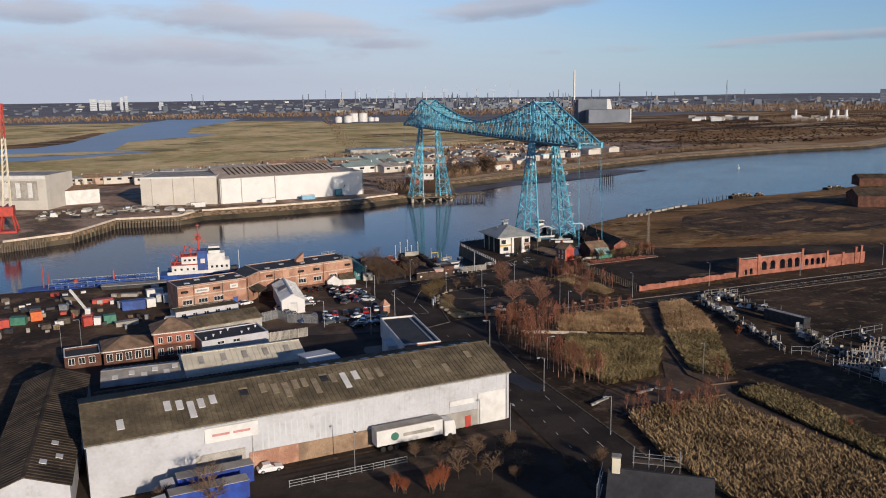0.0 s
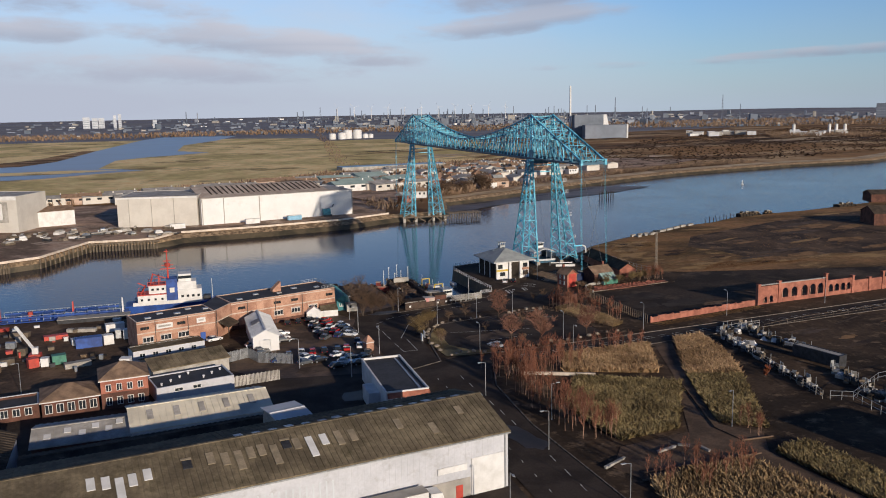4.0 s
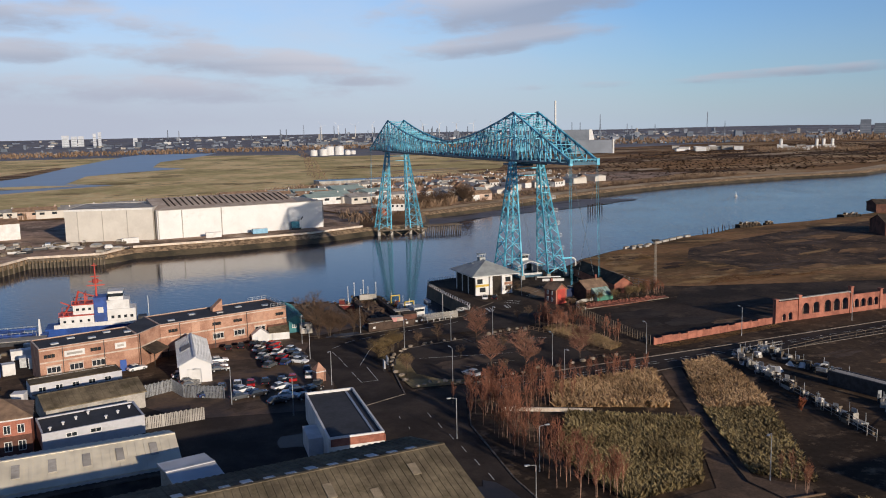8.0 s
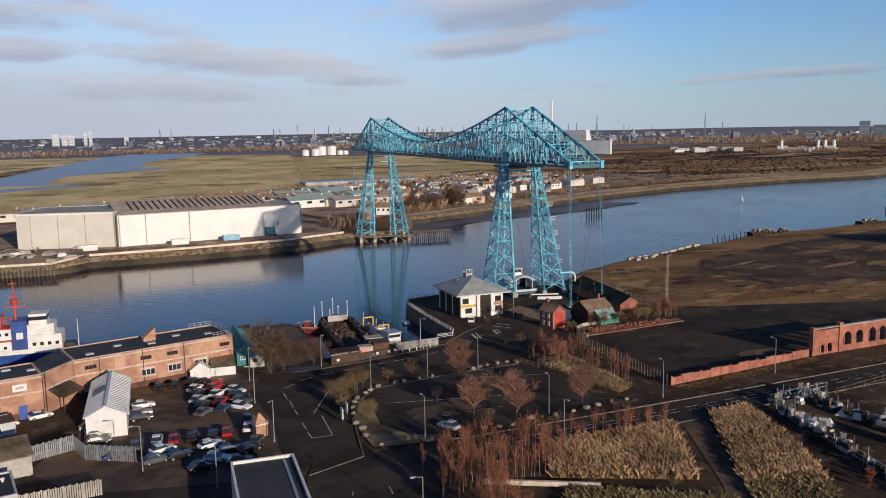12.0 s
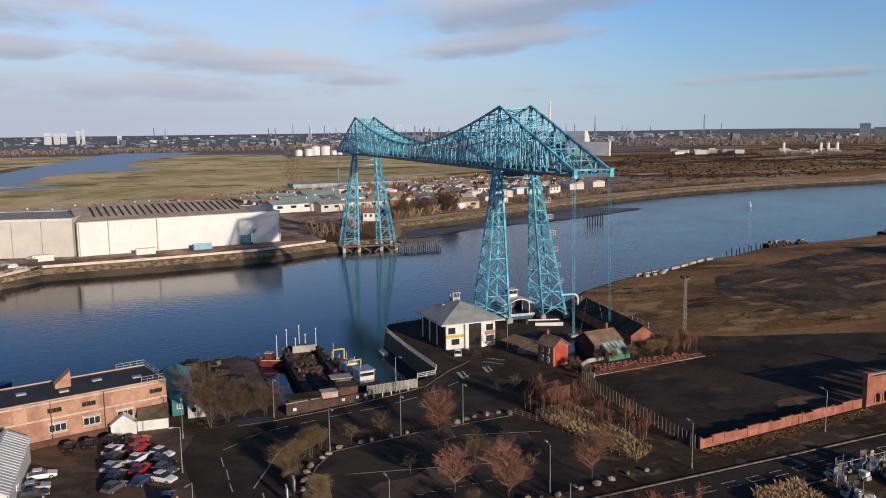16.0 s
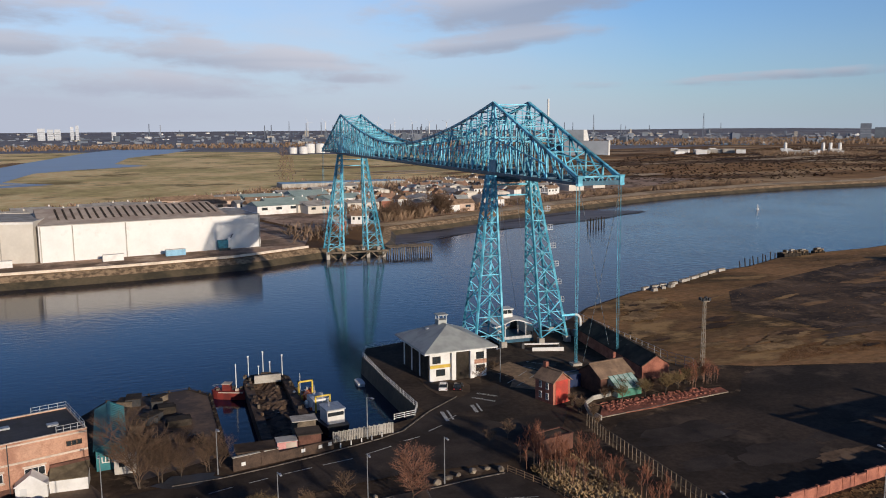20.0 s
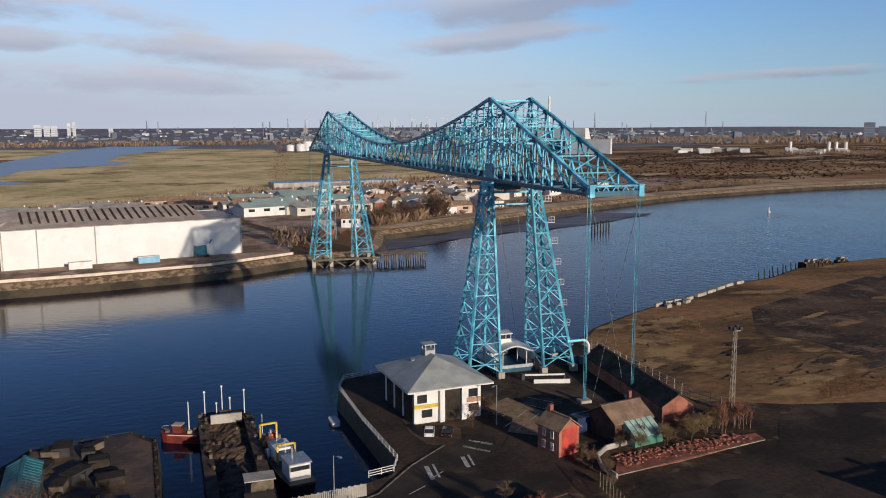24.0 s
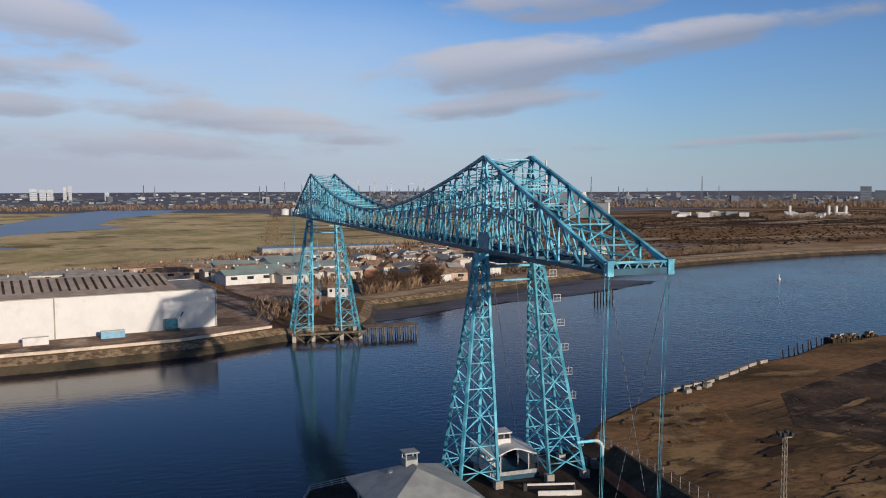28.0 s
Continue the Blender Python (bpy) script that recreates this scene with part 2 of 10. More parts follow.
def water_material():
    m = bpy.data.materials.new("river_water")
    m.use_nodes = True
    n, l = m.node_tree.nodes, m.node_tree.links
    b = n["Principled BSDF"]
    b.inputs["Base Color"].default_value = (0.0010, 0.0052, 0.024, 1)
    b.inputs["Roughness"].default_value, b.inputs["IOR"].default_value = 0.095, 1.33
    b.inputs["Specular IOR Level"].default_value = 0.28
    geo = n.new("ShaderNodeNewGeometry")
    mp = n.new("ShaderNodeMapping")
    mp.inputs["Scale"].default_value = (0.30, 0.55, 1)
    l.new(geo.outputs["Position"], mp.inputs[0])
    a, c = n.new("ShaderNodeTexNoise"), n.new("ShaderNodeTexNoise")
    a.inputs["Scale"].default_value, a.inputs["Detail"].default_value = 1.0, 4.0
    c.inputs["Scale"].default_value, c.inputs["Detail"].default_value = 0.025, 3.0
    l.new(mp.outputs[0], a.inputs["Vector"])
    l.new(geo.outputs["Position"], c.inputs["Vector"])
    mul = n.new("ShaderNodeMath")
    mul.operation = "MULTIPLY"
    l.new(a.outputs[0], mul.inputs[0])
    l.new(c.outputs[0], mul.inputs[1])
    # the wind ruffles the open reach to the east
    sep, wind, ruf = n.new("ShaderNodeSeparateXYZ"), n.new("ShaderNodeMapRange"), n.new("ShaderNodeMath")
    l.new(geo.outputs["Position"], sep.inputs[0])
    l.new(sep.outputs[0], wind.inputs[0])
    for i, v in ((1, -30.0), (2, 170.0), (3, 1.0), (4, 4.2)):
        wind.inputs[i].default_value = v
    ruf.operation = "MULTIPLY"
    l.new(mul.outputs[0], ruf.inputs[0])
    l.new(wind.outputs[0], ruf.inputs[1])
    bn = n.new("ShaderNodeBump")
    bn.inputs["Strength"].default_value, bn.inputs["Distance"].default_value = 0.5, 0.15
    l.new(ruf.outputs[0], bn.inputs["Height"])
    l.new(bn.outputs[0], b.inputs["Normal"])
    MATS["river_water"] = m
    return m


WATER = water_material()
POOL = material("marsh_pool_water", (0.03, 0.07, 0.16), (0.02, 0.05, 0.12), 0.30, scale=0.01, spec=0.35)
GRASS_DRY = material("dry_grass", (0.30, 0.165, 0.075), (0.10, 0.065, 0.033), 0.95, scale=0.03, fine=22, bump=0.25, contrast=0.45, stretch=(0.6, 1.2, 1.0), speck=((0.38, 0.235, 0.105), 0.06, 0.53, 0.62), grainy=0.8)
MARSH = material("marsh_grass", (0.80, 0.60, 0.30), (0.50, 0.39, 0.165), 0.95, scale=0.008, fine=12, contrast=0.42, stretch=(1.0, 0.75, 1.0), speck=((0.27, 0.20, 0.085), 0.012, 0.535, 0.62), grainy=0.6)
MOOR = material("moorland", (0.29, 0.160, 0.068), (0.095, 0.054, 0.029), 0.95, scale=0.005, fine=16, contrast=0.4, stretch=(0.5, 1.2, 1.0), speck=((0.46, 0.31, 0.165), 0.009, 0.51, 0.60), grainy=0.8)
# blue-grey of the far land has the distance haze put into its colour
HAZELAND = material("hazed_far_land", (0.15, 0.155, 0.185), (0.21, 0.195, 0.195), 0.95, scale=0.003, fine=9, contrast=0.5, stretch=(0.3, 2.4, 1.0), speck=((0.26, 0.26, 0.28), 0.008, 0.54, 0.62))
EARTH = material("yard_earth", (0.080, 0.053, 0.034), (0.037, 0.026, 0.018), 0.95, scale=0.05, fine=18, bump=0.05, contrast=0.45, speck=((0.19, 0.13, 0.082), 0.22, 0.54, 0.66), grainy=0.7)
WASTE = material("waste_ground", (0.115, 0.075, 0.048), (0.045, 0.032, 0.024), 0.9, scale=0.04, fine=18, bump=0.05, contrast=0.45, speck=((0.19, 0.125, 0.078), 0.10, 0.53, 0.62), grainy=0.7)
TARMAC = material("tarmac", (0.061, 0.047, 0.038), (0.035, 0.027, 0.022), 0.85, scale=0.12, fine=30)
TARMAC_OLD = material("worn_tarmac", (0.060, 0.043, 0.032), (0.030, 0.023, 0.018), 0.9, scale=0.05, fine=22, contrast=0.45, speck=((0.098, 0.071, 0.052), 0.03, 0.54, 0.62), grainy=0.7)
PAVE = material("pavement", (0.1121, 0.078, 0.0554), (0.0684, 0.048, 0.0344), 0.9, scale=0.25, fine=12)
PATHM = material("brown_path", (0.15, 0.10, 0.068), (0.09, 0.063, 0.045), 0.95, scale=0.2, fine=12)
KERB = material("kerb_stone", (0.20, 0.17, 0.145), (0.10, 0.085, 0.072), 0.9, scale=1.2)
PAINT = material("road_paint", (0.55, 0.54, 0.5), (0.3, 0.3, 0.28), 0.8, scale=1.5, contrast=0.3)
MUD = material("river_mud", (0.085, 0.066, 0.040), (0.038, 0.032, 0.020), 0.6, scale=0.12, fine=10, bump=0.1)
SAND = material("shore_sand", (0.58, 0.44, 0.285), (0.32, 0.235, 0.145), 0.9, scale=0.05, fine=10, contrast=0.6, grainy=0.6)
# wide tone range between members stands in for lit and shaded steel
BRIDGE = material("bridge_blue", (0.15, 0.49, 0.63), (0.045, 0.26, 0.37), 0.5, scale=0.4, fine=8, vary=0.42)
RUBBLE = material("tan_rubble", (0.34, 0.24, 0.15), (0.13, 0.092, 0.06), 0.95, scale=0.5, fine=6, bump=0.2)
SOIL = material("bare_brown_soil", (0.30, 0.175, 0.085), (0.17, 0.10, 0.052), 0.95, scale=0.15, fine=9)
SLAB = material("old_concrete_slab", (0.1239, 0.088, 0.0638), (0.0684, 0.049, 0.037), 0.85, scale=0.2, fine=12)
WET = material("wet_dark_slab", (0.045, 0.036, 0.030), (0.028, 0.024, 0.020), 0.5, scale=0.12, fine=9, spec=0.3)
TOWNGROUND = material("town_ground", (0.42, 0.285, 0.20), (0.17, 0.12, 0.085), 0.95, scale=0.04, fine=9, contrast=0.45, speck=((0.52, 0.40, 0.30), 0.06, 0.54, 0.64), grainy=0.7)
PALEBLUE = material("pale_blue_paint", (0.22, 0.42, 0.56), (0.17, 0.34, 0.47), 0.6, scale=0.5)
PALEGRASS = material("pale_dead_grass", (0.36, 0.225, 0.105), (0.17, 0.105, 0.052), 0.95, scale=0.12, fine=10, bump=0.1, contrast=0.45, grainy=0.7)
# darker bridge paint; shade of the boom's underside is put into it too
BRIDGE_D = material("bridge_blue_dark_shaded", (0.019, 0.098, 0.155), (0.011, 0.06, 0.105), 0.5, scale=0.4)
MUDFLAT = material("wet_grey_mud", (0.155, 0.125, 0.105), (0.085, 0.070, 0.060), 0.5, scale=0.08, fine=8, contrast=0.5, spec=0.3, stretch=(0.4, 1.6, 1.0), grainy=0.6)
# pale blue-grey paints the haze over the far tower blocks
HAZETOWER = material("hazed_pale_block", (0.50, 0.52, 0.55), (0.42, 0.44, 0.47), 0.9, scale=0.05)
HEATH = material("dark_heath", (0.085, 0.05, 0.03), (0.05, 0.032, 0.021), 0.95, scale=0.05, fine=9, contrast=0.5, grainy=0.7)
STEEL = material("galvanised_steel", (0.42, 0.43, 0.44), (0.3, 0.31, 0.32), 0.45, 0.6, scale=1.5)
DARKSTEEL = material("dark_steel", (0.05, 0.05, 0.055), (0.03, 0.03, 0.032), 0.6, 0.3, scale=1.0)
WHITE = material("white_paint", (0.68, 0.665, 0.645), (0.56, 0.545, 0.52), 0.6, scale=0.4, fine=10, contrast=0.7, grainy=0.12)
WHITESHEET = material("white_sheeting", (0.66, 0.645, 0.63), (0.60, 0.585, 0.57), 0.5, scale=0.12, fine=10, contrast=0.8, grainy=0.08, speck=((0.48, 0.445, 0.41), 0.3, 0.56, 0.85))
OLDSHEET = material("weathered_white_sheeting", (0.50, 0.50, 0.525), (0.43, 0.43, 0.45), 0.6, scale=0.18, fine=10, contrast=0.6, grainy=0.15, speck=((0.34, 0.325, 0.32), 0.4, 0.55, 0.75))
BEIGE = material("beige_sheeting", (0.56, 0.52, 0.46), (0.50, 0.46, 0.405), 0.6, scale=0.1, fine=10, grainy=0.08)
GREYROOF = material("asbestos_roof", (0.20, 0.16, 0.105), (0.10, 0.08, 0.055), 0.9, scale=0.22, fine=7, contrast=0.8, vary=0.12, speck=((0.065, 0.055, 0.033), 0.35, 0.52, 0.74))
DARKROOF = material("dark_roof", (0.090, 0.068, 0.050), (0.042, 0.034, 0.027), 0.9, scale=0.2, fine=8, speck=((0.19, 0.155, 0.115), 0.6, 0.60, 0.76))
FELT = material("roof_felt", (0.045, 0.045, 0.05), (0.028, 0.028, 0.032), 0.8, scale=0.15, fine=10)
SLATE = material("grey_slate", (0.33, 0.345, 0.33), (0.25, 0.26, 0.255), 0.6, scale=0.3, fine=8, grainy=0.2)
TILE = material("brown_tiles", (0.27, 0.18, 0.12), (0.17, 0.115, 0.08), 0.85, scale=0.5, fine=8)
CREAM = material("cream_roof", (0.74, 0.67, 0.52), (0.60, 0.54, 0.42), 0.7, scale=0.25, grainy=0.15)
PALEROOF = material("pale_grey_sheeting", (0.60, 0.60, 0.60), (0.50, 0.50, 0.50), 0.6, scale=0.2, grainy=0.15)
SHEDROOF = material("shed_roof_grey", (0.40, 0.37, 0.33), (0.27, 0.25, 0.22), 0.8, scale=0.2)
BRICK = material("orange_brick", (0.45, 0.26, 0.18), (0.31, 0.165, 0.115), 0.9, scale=0.35, fine=14, bump=0.02)
REDBRICK = material("red_brick", (0.36, 0.145, 0.10), (0.24, 0.095, 0.068), 0.9, scale=0.4, fine=14, bump=0.02, vary=0.12)
DARKBRICK = material("dark_brick", (0.135, 0.065, 0.048), (0.085, 0.045, 0.035), 0.9, scale=0.4, fine=14)
GLASS = material("dark_glass", (0.02, 0.025, 0.03), (0.03, 0.035, 0.04), 0.08, scale=0.5, spec=0.8)
GREENGLASS = material("green_glazing", (0.34, 0.44, 0.40), (0.20, 0.30, 0.27), 0.2, scale=0.6, spec=0.5)
TIMBER = material("weathered_timber", (0.17, 0.135, 0.10), (0.10, 0.08, 0.06), 0.9, scale=0.6, fine=10)
DARKTIMBER = material("dark_timber", (0.05, 0.04, 0.032), (0.03, 0.025, 0.02), 0.9, scale=0.6, fine=10)
CONCRETE = material("concrete", (0.40, 0.37, 0.33), (0.28, 0.26, 0.23), 0.9, scale=0.3, fine=10)
STONE = material("boulder_stone", (0.31, 0.255, 0.195), (0.19, 0.155, 0.12), 0.9, scale=0.8, vary=0.25)
BARK = material("bark", (0.10, 0.078, 0.06), (0.06, 0.047, 0.037), 0.95, scale=1.5, vary=0.2)
TWIG = material("bare_twigs", (0.20, 0.13, 0.085), (0.12, 0.08, 0.052), 0.95, scale=0.5, vary=0.25)
TWIG_DARK = material("dark_twigs", (0.145, 0.093, 0.062), (0.085, 0.057, 0.04), 0.95, scale=0.5, vary=0.25)
TWIG_RED = material("red_twigs", (0.31, 0.155, 0.105), (0.19, 0.10, 0.07), 0.95, scale=0.5, vary=0.2)
TWIG_YEL = material("olive_twigs", (0.22, 0.155, 0.075), (0.15, 0.105, 0.055), 0.95, scale=0.5, vary=0.2)
BIRCH = material("pale_birch_bark", (0.40, 0.25, 0.175), (0.26, 0.155, 0.11), 0.9, scale=2, vary=0.2)
REED = material("dead_reeds", (0.51, 0.34, 0.19), (0.26, 0.165, 0.09), 0.95, scale=0.08, fine=30)
REED_M = material("tawny_reeds", (0.39, 0.27, 0.145), (0.20, 0.135, 0.072), 0.95, scale=0.1, fine=30)
REED_G = material("green_brown_reeds", (0.32, 0.245, 0.12), (0.16, 0.12, 0.06), 0.95, scale=0.12, fine=30)
RUBBER = material("tyre_rubber", (0.02, 0.02, 0.02), (0.03, 0.03, 0.03), 0.85, scale=3)
SHIPBLUE = material("ship_blue", (0.03, 0.085, 0.32), (0.02, 0.05, 0.19), 0.5, scale=0.4)
SHIPRED = material("ship_red", (0.50, 0.06, 0.04), (0.33, 0.05, 0.035), 0.55, scale=0.5)
ORANGE = material("orange_paint", (0.65, 0.15, 0.03), (0.5, 0.1, 0.03), 0.55, scale=0.5)
YELLOW = material("yellow_paint", (0.60, 0.42, 0.05), (0.45, 0.3, 0.05), 0.6, scale=0.5)
TEAL = material("teal_sheeting", (0.03, 0.17, 0.19), (0.02, 0.12, 0.14), 0.6, scale=0.3)
BLUETARP = material("blue_curtain", (0.02, 0.065, 0.36), (0.015, 0.04, 0.22), 0.5, scale=0.4)
GREENPAINT = material("green_paint", (0.06, 0.20, 0.14), (0.04, 0.14, 0.10), 0.6, scale=0.6)
LAMPWHITE = material("lamp_lens", (0.8, 0.8, 0.78), (0.7, 0.7, 0.68), 0.3, scale=2)
TAILRED = material("tail_red", (0.4, 0.02, 0.02), (0.3, 0.02, 0.02), 0.3, scale=2)
# distance haze is put into these two low-contrast blue-greys
HAZECITY = material("hazed_concrete", (0.23, 0.25, 0.29), (0.16, 0.18, 0.21), 0.9, scale=0.01)
HAZEDARK = material("hazed_steelworks", (0.15, 0.17, 0.21), (0.11, 0.13, 0.16), 0.9, scale=0.01)
FARTREE = material("far_bare_wood", (0.31, 0.21, 0.14), (0.16, 0.11, 0.075), 0.95, scale=0.05)

YARDMUD = material("wet_brown_yard", (0.13, 0.080, 0.046), (0.055, 0.036, 0.024), 0.75, scale=0.12, fine=12, contrast=0.4, speck=((0.27, 0.19, 0.13), 0.22, 0.62, 0.74))
SHOREWOOD = material("tan_timber_rail", (0.30, 0.20, 0.12), (0.20, 0.135, 0.085), 0.9, scale=0.8)
STONEBAND = material("pale_stone_band", (0.56, 0.46, 0.38), (0.42, 0.34, 0.28), 0.85, scale=0.6, fine=10)
OLDLIGHT = material("grimy_roof_light", (0.27, 0.215, 0.145), (0.19, 0.155, 0.105), 0.7, scale=0.6, fine=8)
TANBRICK = material("pale_infill_brick", (0.50, 0.30, 0.21), (0.40, 0.235, 0.165), 0.9, scale=0.4, fine=12)
OLDBRICK = material("dirty_tan_brick", (0.32, 0.22, 0.145), (0.21, 0.145, 0.10), 0.9, scale=0.3, fine=14, bump=0.02)
TWIG_BIRCH = material("birch_twigs", (0.27, 0.115, 0.072), (0.16, 0.07, 0.045), 0.95, scale=0.5, vary=0.25)
BLUERIB = material("blue_grey_rib", (0.52, 0.54, 0.56), (0.47, 0.49, 0.51), 0.6, scale=0.3, grainy=0.1)
PALERED = material("faded_red_lettering", (0.55, 0.27, 0.25), (0.45, 0.2, 0.19), 0.7, scale=1.0)
TANROOF = material("weathered_tan_roof", (0.48, 0.40, 0.33), (0.36, 0.29, 0.24), 0.85, scale=0.15, fine=8)
RUST_GRASS = material("rusty_dead_grass", (0.26, 0.135, 0.062), (0.15, 0.08, 0.04), 0.95, scale=0.15, fine=20)
MACHINE = material("faded_teal_machine", (0.03, 0.20, 0.27), (0.02, 0.12, 0.17), 0.6, scale=0.6)
PALEWALL = material("pale_quay_stone", (0.66, 0.56, 0.46), (0.50, 0.42, 0.34), 0.85, scale=0.3, fine=10)
TANPOLE = material("weathered_pole", (0.30, 0.245, 0.19), (0.20, 0.165, 0.13), 0.8, scale=1.0)

# ---- building tools ----
class Geo:
    """Collects points and faces, through an optional matrix."""

    def __init__(self, m=None):
        self.v, self.f, self.m = [], [], m or Matrix()

    def add(self, pts, faces):
        k = len(self.v)
        m = self.m
        self.v += [tuple(m @ Vector(p)) for p in pts]
        self.f += [tuple(i + k for i in f) for f in faces]
        return self

    def box(self, x0, x1, y0, y1, z0, z1):
        return self.add([(x0, y0, z0), (x1, y0, z0), (x1, y1, z0), (x0, y1, z0), (x0, y0, z1), (x1, y0, z1), (x1, y1, z1), (x0, y1, z1)],
                        [(0, 3, 2, 1), (4, 5, 6, 7), (0, 1, 5, 4), (1, 2, 6, 5), (2, 3, 7, 6), (3, 0, 4, 7)])

    def beam(self, p, q, w, d=None, up=(0, 0, 1)):
        p, q = Vector(p), Vector(q)
        a = (q - p).normalized()
        s = a.cross(Vector(up))
        s = s.normalized() if s.length > 1e-4 else a.cross(Vector((1, 0, 0))).normalized()
        u = s.cross(a)
        s, u = s * w / 2, u * (d or w) / 2
        pts = [e + i * s + j * u for e in (p, q) for i, j in ((-1, -1), (1, -1), (1, 1), (-1, 1))]
        return self.add(pts, [(0, 1, 2, 3), (7, 6, 5, 4), (0, 4, 5, 1), (1, 5, 6, 2), (2, 6, 7, 3), (3, 7, 4, 0)])

    def tube(self, p, q, r0, r1=None, n=6, cap=True):
        p, q, r1 = Vector(p), Vector(q), r0 if r1 is None else r1
        a = (q - p).normalized()
        s = a.cross(Vector((0, 0, 1)))
        s = s.normalized() if s.length > 1e-4 else Vector((1, 0, 0))
        u = s.cross(a)
        pts = [e + r * (math.cos(2 * math.pi * i / n) * s + math.sin(2 * math.pi * i / n) * u) for e, r in ((p, r0), (q, r1)) for i in range(n)]
        faces = [(i, (i + 1) % n, n + (i + 1) % n, n + i) for i in range(n)]
        if cap:
            faces += [tuple(range(n - 1, -1, -1)), tuple(range(n, 2 * n))]
        return self.add(pts, faces)

    def prism(self, poly, z0, z1):
        n = len(poly)
        area = sum(poly[i][0] * poly[(i + 1) % n][1] - poly[(i + 1) % n][0] * poly[i][1] for i in range(n))
        if area < 0:
            poly = poly[::-1]
        return self.add([(x, y, z0) for x, y in poly] + [(x, y, z1) for x, y in poly],
                        [tuple(range(n - 1, -1, -1)), tuple(range(n, 2 * n))] + [(i, (i + 1) % n, n + (i + 1) % n, n + i) for i in range(n)])

    def sheet(self, poly, z):
        n = len(poly)
        area = sum(poly[i][0] * poly[(i + 1) % n][1] - poly[(i + 1) % n][0] * poly[i][1] for i in range(n))
        if area < 0:
            poly = poly[::-1]
        return self.add([(x, y, z) for x, y in poly], [tuple(range(n))])

    def mesh(self, name, mat):
        me = bpy.data.meshes.new(name)
        me.from_pydata(self.v, [], self.f)
        me.materials.append(mat)
        return me


PLACED = {}


def thing(name, label, category, x=0, y=0, z=0, rz=0, group="", kind=""):
    ob = new(name)
    ob.empty_display_size = 0.5
    ob.matrix_basis = pose(x, y, z, 0, 0, rz)
    PLACED[ob.name] = pose(x, y, z, 0, 0, rz)
    return tagged(ob, label, category, group, kind)


def part(name, geo, mat, parent=None, label="", m=None, kind=""):
    """One mesh under a thing or a part. The points are given in the world, or in the frame m."""
    me = geo if isinstance(geo, bpy.types.Mesh) else geo.mesh(name, mat)
    ob = new(name, me)
    if parent:
        ob.parent = parent
        ob.matrix_parent_inverse = PLACED[parent.name].inverted()
    ob.matrix_basis = m or Matrix()
    PLACED[ob.name] = m.copy() if m else Matrix()
    if parent and parent.parent:
        PLACED[ob.name] = m.copy() if m else Matrix()
    return tagged(ob, label, kind=kind)


def solid(name, geo, mat, label, category="", kind="", group=""):
    ob = part(name, geo, mat)
    return tagged(ob, label, category, group, kind)


def along(p0, p1, z=0):
    """A frame at p0 on the ground, x towards p1, y to the left of that, z up."""
    d = Vector((p1[0] - p0[0], p1[1] - p0[1], 0))
    return Matrix.Translation((p0[0], p0[1], z)) @ Matrix.Rotation(math.atan2(d.y, d.x), 4, "Z"), d.length


SHARED = {}


def shared(key, make, mat):
    if key not in SHARED:
        SHARED[key] = make().mesh(key[0], mat)
    return SHARED[key]


def window(parent, m, x, y, z, w, h, frame_mat=None, name="window", mull=2):
    """A window standing in the plane y of frame m: a frame with mullions, and its pane behind."""
    frame_mat = frame_mat or WHITE

    def make():
        g, t = Geo(), 0.09
        g.box(-w / 2, w / 2, -0.10, 0.05, 0, t).box(-w / 2, w / 2, -0.10, 0.05, h - t, h)
        for k in range(mull + 1):
            c = -w / 2 + t / 2 + (w - t) * k / mull
            g.box(c - t / 2, c + t / 2, -0.085, 0.05, t, h - t)
        return g
    mm = m @ Matrix.Translation((x, y, z))
    f = part(name, shared(("window", w, h, frame_mat.name, mull), make, frame_mat), None, parent, m=mm)
    part("pane", shared(("pane", w, h), lambda: Geo().box(-w / 2 + 0.05, w / 2 - 0.05, -0.05, 0.03, 0.05, h - 0.05), GLASS), None, f, m=mm)
    return f


